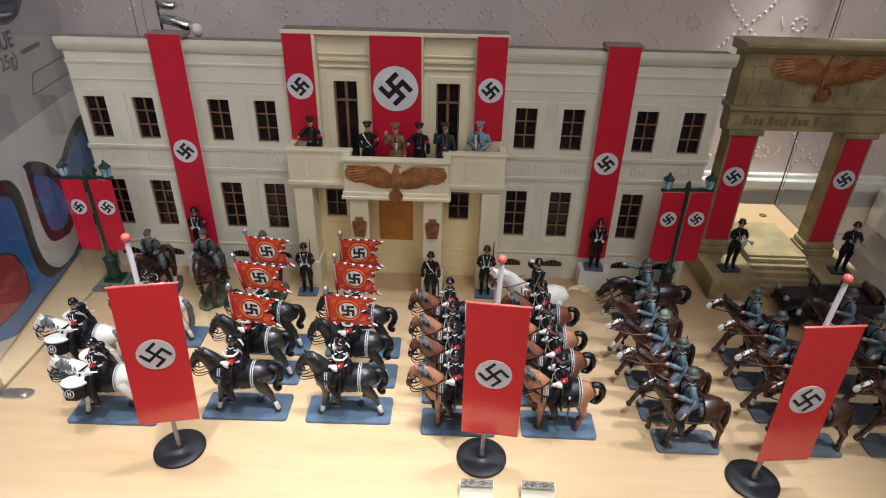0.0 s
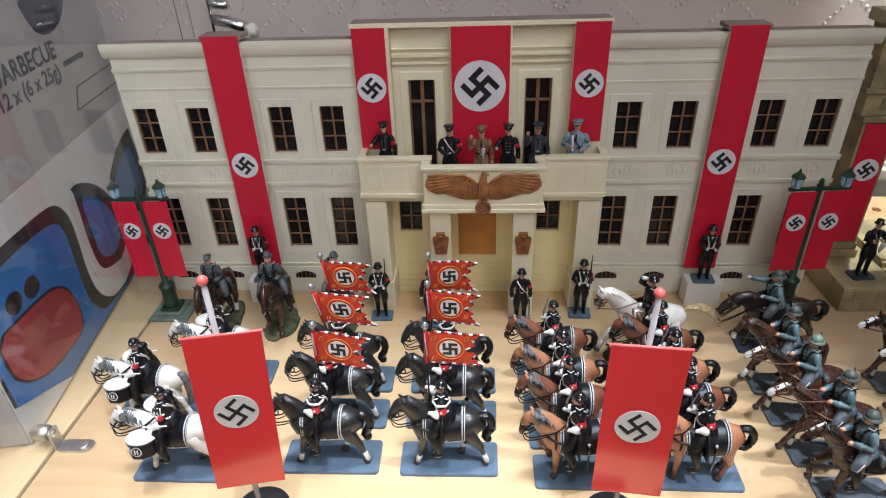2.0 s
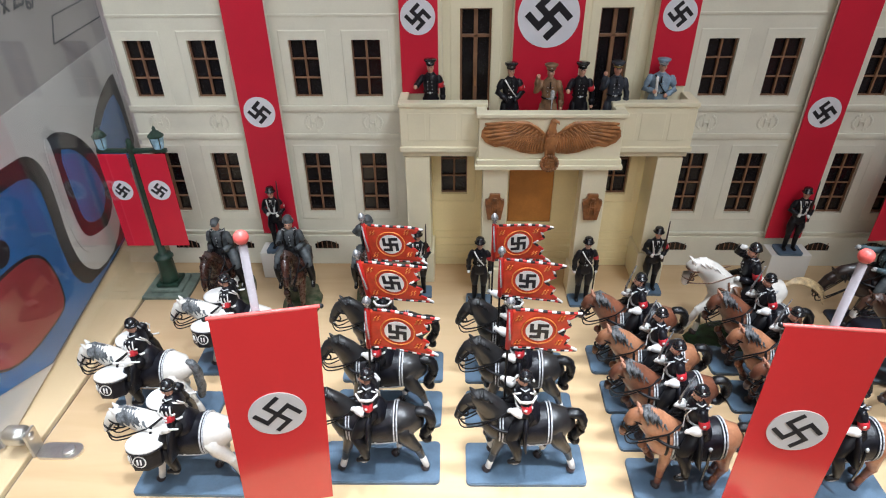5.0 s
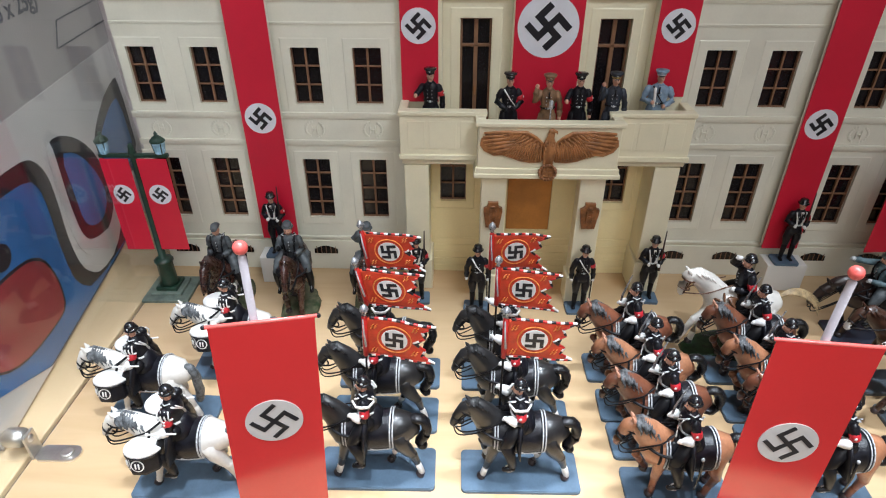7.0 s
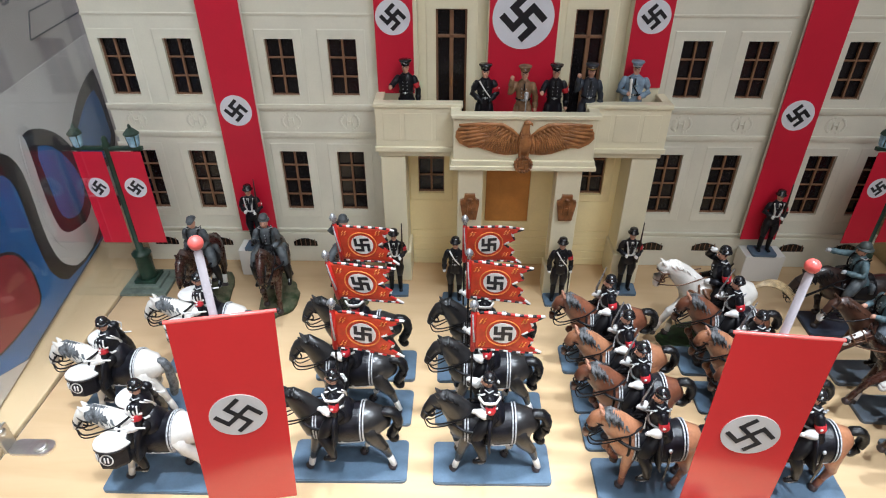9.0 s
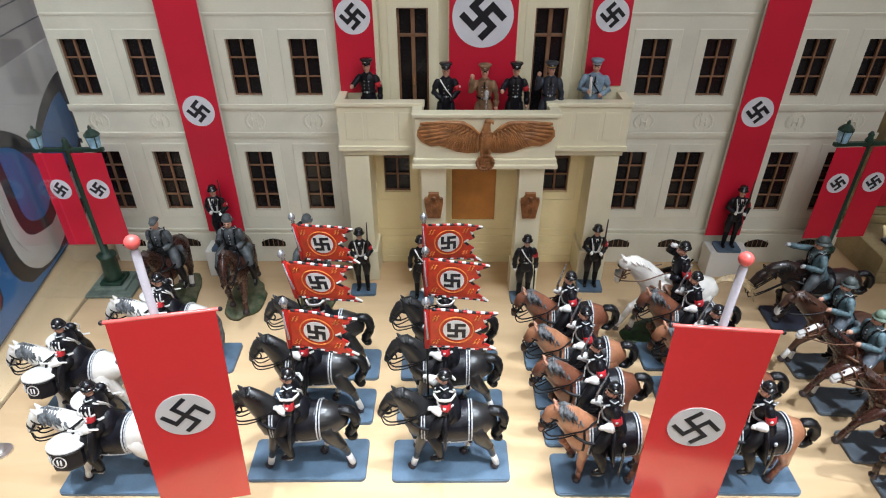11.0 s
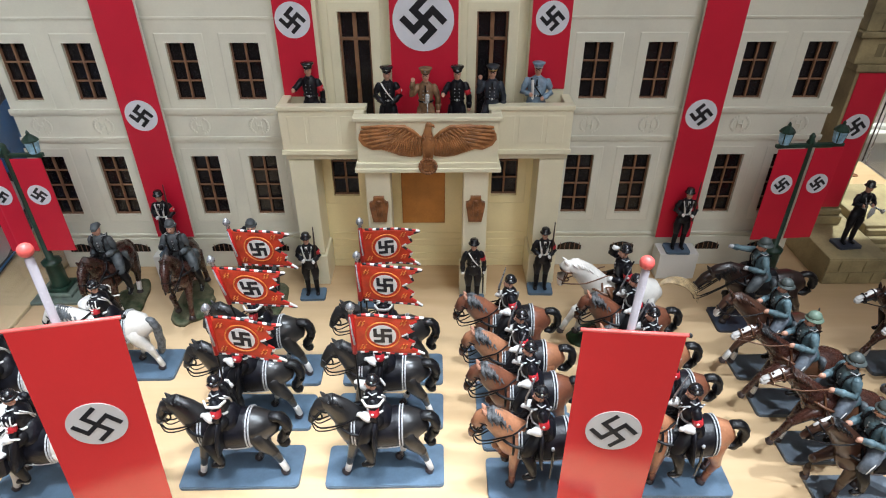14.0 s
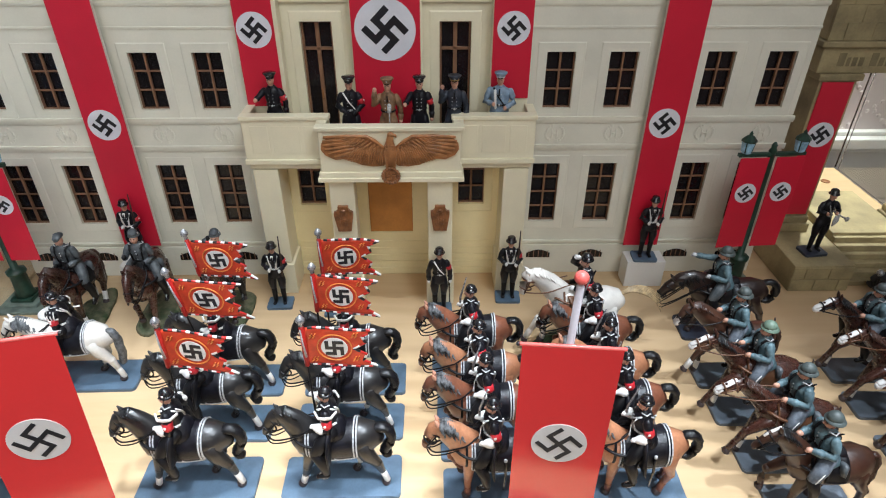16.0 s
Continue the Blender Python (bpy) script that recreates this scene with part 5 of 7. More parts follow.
        skull = [(-35.5, 0, 59.8), (-38.4, 0, 56.8), (-39.8, 0, 52.0), (-40.2, 0, 46.8), (-40, 0, 44.4)]
    else:
        neck = [(-13, 0, 39), (-19.5, 0, 47), (-27, 0, 55), (-33.5, 0, 60.6), (-37, 0, 62)]
        nr = [(7.0, 10.2), (5.4, 8.0), (4.3, 6.4), (3.6, 5.0), (3.2, 4.2)]
        skull = [(-36, 0, 63), (-40.2, 0, 61.2), (-44.2, 0, 57.4), (-47.4, 0, 53.8), (-48.8, 0, 52.2)]
    s.loft(neck, nr, coat, 14)
    slim = 0.86 if head in ("race", "proud", "carry") else 1.1 if head == "arch" else 1.0
    s.loft(skull, [(3.2 * slim, 4.2 * slim), (3.4 * slim, 4.5 * slim), (2.6 * slim, 3.3 * slim), (2.2 * slim, 2.6 * slim), (2.1 * slim, 2.1 * slim)], coat, 12)
    s.ball(Vector(skull[1]) + Vector((1.2, 0, -1.2)), (3.2, 3.5, 3.4), coat, 10, 7)
    p, q = Vector(skull[0]), Vector(skull[-1])
    way = (q - p).normalized()
    over = Vector((0, 1, 0)).cross(way)
    if over.z < 0:
        over = -over
    chestnut = coat in (COAT_TAN, COAT_CHESTNUT)
    for y in (-1.7, 1.7):
        tall = 1.2 if chestnut else 1.0
        root = p + over * 2.8 + Vector((1.0, y, 0))
        way_up = Vector((0.6 if chestnut else -0.4, y * 0.2, 0)) + over * 2.6 + Vector((0, 0, 2.4))
        s.loft([root, root + way_up * 0.45 * tall, root + way_up * tall], [(1.3, 1.1), (1.75 if chestnut else 1.4, 1.2), (0.45, 0.4)], EAR_PINK if chestnut else coat, 7)
        s.ball(p + way * 5 + over * 1.6 + Vector((0, y * 1.5, 0)), 0.7, HOOF, 6, 4)
    if chestnut:
        s.loft([q - way * 2.6, q - way * 0.6, q + way * 0.9], [(2.45, 2.55), (2.45, 2.4), (2.1, 1.9)], MUZZLE, 10)
    for y in (-1, 1):
        if harness is LEATHER and not blaze:
            s.ball(q - way * 2.2 - over * 0.6 + Vector((0, y * 2.4, 0)), (0.75, 0.5, 0.75), TRIM, 7, 5)
        s.ball(q - way * 0.2 + over * 1.1 + Vector((0, y * 1.3, 0)), (0.5, 0.45, 0.5), HOOF, 6, 4)
    if blaze:
        s.loft([p + way * 3.5 + over * 3.7, p + way * 6.5 + over * 3.5, p + way * 10 + over * 2.6, q + over * 1.9], [(1.6, 1.0), (2.0, 1.1), (1.9, 1.0), (2.1, 1.0)], blaze, 8)
        s.loft([q - way * 3.4, q - way * 1.2, q + way * 0.9], [(2.2, 2.5), (2.45, 2.5), (2.2, 2.2)], blaze, 10)
    crest = [Vector(a) + Vector((0.6 + 0.3 * k, 0, nr[k][1] * 0.80)) for k, a in enumerate(neck)]
    for k in range(17):
        f = k / 16 * (len(crest) - 1.001)
        i = int(f)
        c = crest[i].lerp(crest[i + 1], f - i)
        droop = 1.0 + 0.25 * math.sin(k * 2.3)
        lock = eased([c + Vector((0.4, 0.8, 0.6)), c + Vector((0.5, -2.8 * (0.4 + 0.6 * shag), -1.2)), c + Vector((1.2, -4.6 * (0.4 + 0.6 * shag), -4.2 * droop * shag)), c + Vector((2.2 + math.sin(k * 1.7) * shag, -5.2 * (0.45 + 0.55 * shag), -7.4 * droop * shag))], 2)
        s.loft(lock, [(1.1, 1.0), (1.15, 1.0), (1.15, 0.9), (1.1, 0.8), (1.0, 0.7), (0.8, 0.5), (0.3, 0.2)], mane, 6)
    s.loft([p + over * 3.2, p + over * 3.4 + way * 4], [(1.4, 0.9), (0.5, 0.4)], mane, 6)
    if tail_kind == "curl":
        t = eased([(23.5, 0, 43.5), (27, 0, 45.8), (31.6, 0, 45.2), (34.6, 0, 40.4), (34.4, 0, 34), (31.2, 0, 28.8), (30.4, 0, 25.2), (33.4, 0, 22.8)], 3)
        s.loft(t, [(2.4 + 1.6 * math.sin(math.pi * k / 23) ** 0.7, 2.1 + 0.9 * math.sin(math.pi * k / 23)) for k in range(len(t))], tail, 10, wobble=0.10)
    elif tail_kind == "loop":
        t = eased([(24, 0, 43), (27.5, 0, 46.5), (32, 0, 46.5), (35.4, 0, 42), (35.4, 0, 35), (32, 0, 30), (27.8, 0, 30)], 3)
        s.loft(t, [(2.0 + 1.6 * math.sin(math.pi * k / 20) ** 0.7, 1.8 + 0.9 * math.sin(math.pi * k / 20)) for k in range(len(t))], tail, 10, wobble=0.10)
    elif tail_kind == "stream":
        for o in (-2.4, -1.4, -0.5, 0.4, 1.3, 2.2):
            t = eased([(26, 0, 43), (33, o * 0.5, 47.5 + o * 0.3), (42, o, 46.5 + o * 0.6), (51, o * 1.4, 41 + o), (59 - abs(o), o * 1.2, 34 + 2 * o)], 3)
            s.loft(t, [1.0 - 0.75 * (k / 12) ** 1.5 for k in range(len(t))], tail, 6, wobble=0.1)
    else:
        t = eased([(25.5, 0, 43), (29.5, 0, 43.5), (32, 0, 39), (32.6, 0, 30), (32, 0, 20), (30.5, 0, 13)], 3)
        s.loft(t, [(1.7 + 1.5 * math.sin(math.pi * min(k, 14) / 19), 1.6 + 1.3 * math.sin(math.pi * min(k, 14) / 19)) if k < 15 else (1.0, 0.9) for k in range(len(t))], tail, 9, wobble=0.12)
    # saddle, cloth and straps
    if cloth:
        wrap(s, front, back, -32, 212, 0.7, cloth, 8)
        if trim:
            for x in (front - 0.3, front + 1.3, back - 1.8, back - 0.2):
                wrap(s, x, x + 0.75, -33, 213, 1.15, trim, 2)
            for lo in (-34, 210):
                wrap(s, front, back, lo, lo + 4, 1.15, trim, 8, 2)
        s.ball((3, -body_at(3)[1] * 0.94, body_at(3)[0] - 5.5), (0.9, 0.6, 0.9), trim or cloth, 7, 5)
    else:
        wrap(s, -5, 8, -10, 190, 0.9, harness, 6)
    wrap(s, -14.5, -13.2, -60, 240, 0.6, harness, 2)
    s.loft([(-4, 0, 47.8), (1, 0, 47.2), (7, 0, 48.4)], [(5.0, 2.6), (5.0, 2.2), (4.8, 2.8)], harness, 10)
    for f, w in ((0.30, 1.0), (0.72, 0.86)):
        c = p.lerp(q, f)
        ring(s, c, Vector((0, 3.6 * w, 0)), over * 4.6 * w, harness, 0.55)
    for y in (-1, 1):
        fast = legs in ("gallop", "step")
        line = [q - way * 1.5 + Vector((0, y * 2, 0)), q - way * 1 + Vector((5, y * 3.6, -3.5)), (-18, y * 6.2, 46), (-13, y * 6.8, 49.5), (-6, y * 3.5, 54)]
        line = eased([line[0], line[0].lerp(Vector((-10, y * 5, 54)), 0.5) + Vector((0, y * 2.2, -2.2)), (-10, y * 5, 54)] if fast else line)
        s.loft(line, [0.45 if fast else 0.52] * len(line), harness, 5)
        s.loft([p + over * 2 + Vector((0, y * 2.7, 0)), q - way * 2 + Vector((0, y * 2.1, 0))], [0.4, 0.4], harness, 5)
        collar = eased([(-20.5, y * 1.5, 41.5), (-18.5, y * 6.6, 43), (-13, y * 10.2, 42.5), (-6, y * 11.2, 42)])
        s.loft(collar, [0.9] * len(collar), harness, 6)
        cheek = [p.lerp(q, 0.30) + Vector((0, y * 3.5, 0)), p.lerp(q, 0.72) + Vector((0, y * 2.9, 0)), q - way * 1.2 + Vector((0, y * 2.3, 0))]
        s.loft(cheek, [0.5] * 3, harness, 5)
        curb = eased([q + Vector((0.5, y * 1.8, -0.5)), q + Vector((4, y * 3.0, -6)), (-19, y * 5.6, 43.5), (-7, y * 3.2, 52.5)])
        if not fast:
            s.loft(curb, [0.42] * len(curb), harness, 5)
    if legs == "gallop":
        rise = lambda a, c: 0.0050 * min(1, max(0, (0.012 - a) / 0.030)) * min(1, max(0, (c - 0.016) / 0.018))
        s.bend(lambda a, b, c: (a, b, c + rise(a, c)))
    s.bend(lambda a, b, c: (a * long + shift * 0.001, b, c))
    return s


def hat_on(s, c, kind, mat, band=None):
    x, y, z = c
    if kind == "helmet":
        z += 0.8
        s.ball((x + 0.3, y, z), (3.9, 3.7, 3.8), mat, 14, 5, -5, 90)
        s.turn((x + 0.6, y, z - 1.4), [(4.35, 0.0), (4.35, 0.35), (3.85, 1.4)], mat, 14)
        s.ball((x, y - 3.3, z + 0.6), (0.9, 0.5, 0.9), band or mat, 6, 4)
        s.loft([(x, y - 3.4, z - 1.4), (x - 1.2, y - 2.0, z - 6.0), (x - 1.2, y + 2.0, z - 6.0), (x, y + 3.4, z - 1.4)], [0.3] * 4, LEATHER, 5)
    elif kind == "field":
        z += 0.8
        s.ball((x + 0.3, y, z), (4.1, 3.9, 4.1), mat, 14, 5, -5, 90)
        s.turn((x + 0.6, y, z - 1.7), [(4.6, 0.0), (5.2, 0.1), (5.15, 0.5), (4.3, 1.1), (4.1, 1.8)], mat, 16)
        s.loft([(x, y - 3.4, z - 1.4), (x - 1.2, y - 2.0, z - 6.0), (x - 1.2, y + 2.0, z - 6.0), (x, y + 3.4, z - 1.4)], [0.3] * 4, LEATHER, 5)
    elif kind == "brim":
        s.turn((x, y, z - 1.0), [(4.4, 0.2), (4.5, 0.6), (3.4, 1.2), (3.25, 3.8), (2.5, 4.6), (0.5, 4.8)], mat, 14)
    elif kind == "peaked":
        s.turn((x, y, z - 1.4), [(3.0, 0.4), (3.1, 1.8), (4.7, 3.7), (4.6, 4.3), (0.6, 4.9)], mat, 14)
        s.turn((x, y, z - 0.7), [(3.12, 0.0), (3.2, 0.9)], band or mat, 14)
        s.loft([(x - 2.4, y - 1.5, z - 0.7), (x - 3.7, y, z - 1.0), (x - 2.4, y + 1.5, z - 0.7)], [(0.7, 0.35)] * 3, HELMET_BLACK, 6)
        s.ball((x - 3.6, y, z + 1.3), (0.5, 0.8, 0.7), TRIM, 6, 4)
    elif kind == "cap":
        s.loft([(x - 3.6, y, z - 0.6), (x, y, z + 0.9), (x + 3.2, y, z + 0.4)], [(2.6, 1.3), (3.3, 2.2), (2.7, 1.6)], mat, 10)
        s.loft([(x - 3, y, z - 1.0), (x - 4.8, y, z - 1.5)], [(2.2, 0.4), (1.4, 0.3)], mat, 8)


def arm(s, shoulder, elbow, hand, mat, glove, cuff=None, band=None, k=1.0):
    a, b, c = Vector(shoulder), Vector(elbow), Vector(hand)
    s.loft([a, a.lerp(b, 0.55), b, b.lerp(c, 0.75)], [3.0 * k, 2.9 * k, 2.6 * k, 2.1 * k], mat, 8, wobble=0.05)
    s.ball(a, 2.85 * k, mat, 8, 5)
    if band:
        s.loft([a.lerp(b, 0.40), a.lerp(b, 0.74)], [3.2 * k, 3.05 * k], band, 9)
        side = -1 if shoulder[1] < 0 else 1
        s.ball(a.lerp(b, 0.54) + Vector((-0.6, side * 2.9 * k, 0.1)), (0.9, 0.5, 0.9), WHITE_PAINT, 6, 4)
    flare = 1.22 if cuff is WHITE_PAINT else 1.0
    s.loft([b.lerp(c, 0.36 if flare > 1 else 0.50), b.lerp(c, 0.66), b.lerp(c, 0.9)], [2.9 * k * flare, 2.5 * k * flare, 2.0 * k], cuff or mat, 9)
    h = 0.86 if flare > 1 else 1.0
    s.ball(c, (2.4 * k * h, 1.9 * k * h, 2.0 * k * h), glove, 9, 6)
    s.loft([c + Vector((-0.6, 0, 0.4)), c + Vector((-2.0, 0, -1.0)) * k * h], [(1.4 * k * h, 1.1 * k * h), (1.1 * k * h, 0.8 * k * h)], glove, 7)


def rider(coat, trousers, boots, hat, hat_mat, right, left, glove=WHITE_PAINT, belts=None, band=None, cuff=None, rifle=False, sabre=False, skirt=True, shift=-4.0, pack=None, collar=None, size=1.09, girth=1.10, head=0.88):
    """A seated toy figure as one plain shape, facing -x. right and left: elbow and hand."""
    s = Shape(0.001)
    for y in (-1, 1):
        s.loft([(2, y * 5.5, 50), (-3, y * 10.2, 45.5), (-6.5, y * 11.8, 39)], [4.2, 3.8, 3.0], trousers, 9)
        if trousers is UNIFORM_BREECHES:
            s.loft([(1.0, y * 9.4, 49.5), (-3.4, y * 13.6, 45.5), (-6.6, y * 14.4, 39.5)], [(0.4, 0.5)] * 3, WHITE_PAINT, 5)
        s.loft([(-6.3, y * 11.8, 39.5), (-3.5, y * 12.4, 32), (-2, y * 12.2, 24.5)], [3.3, 2.9, 2.1], boots, 9)
        s.loft([(-1.2, y * 12.2, 23.2), (-7, y * 12.6, 22.2)], [(1.8, 1.5), (1.4, 1.1)], boots, 8)
        ring(s, (-3.6, y * 12.4, 22.8), (2.6, 0, 0), (0, 0, 2.9), STEEL, 0.45, 10)
        s.loft([(-3.6, y * 12.4, 26), (-1, y * 11.2, 40)], [0.4, 0.4], LEATHER, 5)
    if belts:
        for y in (-1, 1):
            s.loft([(1.5, y * 5.0, 52.5), (0.5, y * 9.6, 47.5), (0.2, y * 12.4, 41.5), (0.6, y * 13.2, 35.5)], [(4.6, 1.6), (5.6, 1.6), (6.0, 1.2), (6.4, 0.8)], coat, 10, up=(1, 0, 0), wobble=0.05)
    if skirt:
        s.loft([(2.5, 0, 53), (2.5, 0, 49), (3.4, 0, 45.5)], [(5.0, 5.4), (7.4, 6.2), (9.6, 7.2)], coat, 12)
    s.loft([(1.2, 0, 48.5), (1.0, 0, 53.5), (0.4, 0, 59), (0.2, 0, 63), (0.2, 0, 65.6)], [(5.6, 4.8), (5.3, 4.3), (6.8, 5.0), (6.6, 4.5), (3.0, 2.8)], coat, 14, up=(1, 0, 0), wobble=0.03)
    s.loft([(0, 0, 65), (-0.2, 0, 68)], [2.0, 1.9], SKIN, 8)
    s.ball((-1.0, 0, 70.0), (3.4, 3.0, 3.7), SKIN, 12, 8)
    for y in (-1.1, 1.1):
        s.ball((-4.0, y, 70.7), (0.4, 0.6, 0.4), HOOF, 5, 3)
    s.ball((-4.3, 0, 69.5), (0.8, 0.6, 0.8), SKIN, 6, 4)
    s.turn((0, 0, 64.6), [(3.0, 0), (2.8, 1.5)], collar or coat, 10)
    hat_on(s, (-0.2, 0, 72.4), hat, hat_mat, TRIM)
    arm(s, (0.2, 6.7, 62.8), right[0], right[1], coat, glove, cuff, None, 0.84)
    arm(s, (0.2, -6.7, 62.8), left[0], left[1], coat, glove, cuff, band, 0.84)
    if belts:
        s.loft([(-2.8, -4.6, 64.5), (-4.8, 0.5, 59), (-3.0, 4.4, 54)], [(1.1, 0.5)] * 3, belts, 6)
        s.loft([(3.2, -4.6, 64.5), (5.0, 0.5, 59), (3.4, 4.4, 54)], [(1.1, 0.5)] * 3, belts, 6)
        ring(s, (1.0, 0, 53.4), (4.4, 0, 0), (0, 5.5, 0), belts, 0.8, 16)
    else:
        ring(s, (1.0, 0, 53.4), (4.4, 0, 0), (0, 5.5, 0), LEATHER, 0.8, 16)
        s.loft([(-3.0, -3.6, 64), (-4.2, 0, 58), (-3.4, 3.4, 54)], [(0.6, 0.4)] * 3, LEATHER, 6)
    for k in range(4):
        s.ball((-4.6 + 0.1 * k, 0.2, 62 - 2.2 * k), 0.5, TRIM, 5, 3)
    if coat in (UNIFORM_GREY, UNIFORM_FIELD):
        for y in (-1, 1):
            s.loft(eased([(-4.0, y * 3.4, 54.5), (-4.6, y * 3.9, 60), (-3.0, y * 4.3, 64.4), (0.2, y * 4.4, 66.0), (3.2, y * 3.8, 64.4), (5.3, y * 2.4, 59.5), (5.2, y * 1.0, 54.5)], 2), [(0.8, 0.45)] * 13, LEATHER, 6)
            s.box(-6.2, -3.4, min(y * 2.2, y * 5.0), max(y * 2.2, y * 5.0), 51.6, 54.4, LEATHER, 0.4)
    for y in (-1, 1):
        s.loft([(-2.4, y * 3.2, 66.2), (-0.2, y * 5.4, 66.0), (2.4, y * 3.6, 66.0)], [(0.5, 0.35)] * 3, TRIM, 6)
    s.loft([(4.8, -3.6, 65), (5.6, 0, 60), (5.2, 2.2, 54)], [(0.6, 0.4)] * 3, belts or LEATHER, 6)
    if rifle:
        s.loft([(5.0, -3, 52), (4.6, 0.5, 62), (4.2, 4.5, 76)], [(1.2, 0.8), (0.8, 0.7), (0.45, 0.45)], RIFLE_WOOD, 7)
    if pack:
        s.loft([(9, -8.5, 47), (9, -9.5, 41)], [(3.2, 1.8), (3.0, 1.6)], pack, 8)
        s.loft([(9, 8.5, 47), (9, 9.5, 41)], [(3.2, 1.8), (3.0, 1.6)], pack, 8)
    if sabre:
        h = Vector(right[1])
        s.loft([h + Vector((0.5, 0, -2)), h + Vector((0.6, -0.4, 6)), h + Vector((3.5, -1.4, 24))], [(0.5, 0.8), (0.4, 0.8), (0.2, 0.4)], STEEL, 6)
        s.loft([(6.5, -11.6, 43), (7.0, -12.6, 33), (6.6, -12.4, 21)], [0.8, 0.75, 0.6], HELMET_BLACK, 7)
        s.ball((6.5, -12.0, 43.5), (1.0, 0.9, 1.3), TRIM, 7, 5)
        s.loft([(-4.6, -4.2, 63), (-5.8, -2.4, 57), (-6.4, -4.8, 52)], [(0.55, 0.4)] * 3, WHITE_PAINT, 6)
        s.loft([(-3.4, -4.2, 64), (-4.6, -1.5, 58), (-3.6, -3.2, 54)], [(0.5, 0.4)] * 3, TRIM, 6)
    def finish(a, b, c):
        if c > 0.0655 and a * a + b * b < 0.0075 ** 2:
            a, b, c = a * head, b * (head + 0.02), 0.0655 + (c - 0.0655) * head
        return a * girth + shift * 0.001, b * (1 + (girth - 1) * 0.6), 0.044 + (c - 0.044) * size
    s.bend(finish)
    return s


def stand(length, depth, mat=STAND, round_=3.0, height=2.5):
    s = Shape(0.001)
    poly = rounded(-length / 2, length / 2, -depth / 2, depth / 2, round_)
    s.prism(poly, 0, height - 0.5, mat, axis="z")
    s.prism([(a * 0.985, b * 0.97) for a, b in poly], height - 0.5, height, mat, axis="z")
    return s


def rough_stand(length, depth, seed, mat=MOSS, height=4.0, flat=False):
    """An uneven modelled patch of ground under a figure."""
    s = Shape(0.001)
    rnd = random.Random(seed)
    n, rings = 26, 5
    wob = [1 + 0.10 * math.sin(2 * math.pi * k / n * 3 + seed) + rnd.uniform(-0.05, 0.05) for k in range(n)]
    verts = []
    for i in range(rings):
        f = (1.0, 0.96, 0.7, 0.4, 0.12)[i]
        for k in range(n):
            a = 2 * math.pi * k / n
            z = (0, height * 0.6, height * 0.85, height, height)[i] + (0 if i < 1 or flat else rnd.uniform(-0.6, 0.6))
            verts.append((length / 2 * f * wob[k] * math.cos(a), depth / 2 * f * wob[k] * math.sin(a), max(0, z)))
    faces = [(i * n + k, i * n + (k + 1) % n, (i + 1) * n + (k + 1) % n, (i + 1) * n + k) for i in range(rings - 1) for k in range(n)]
    faces += [tuple(range(n))[::-1], tuple((rings - 1) * n + k for k in range(n))]
    s.add(verts, faces, mat, True)
    return s


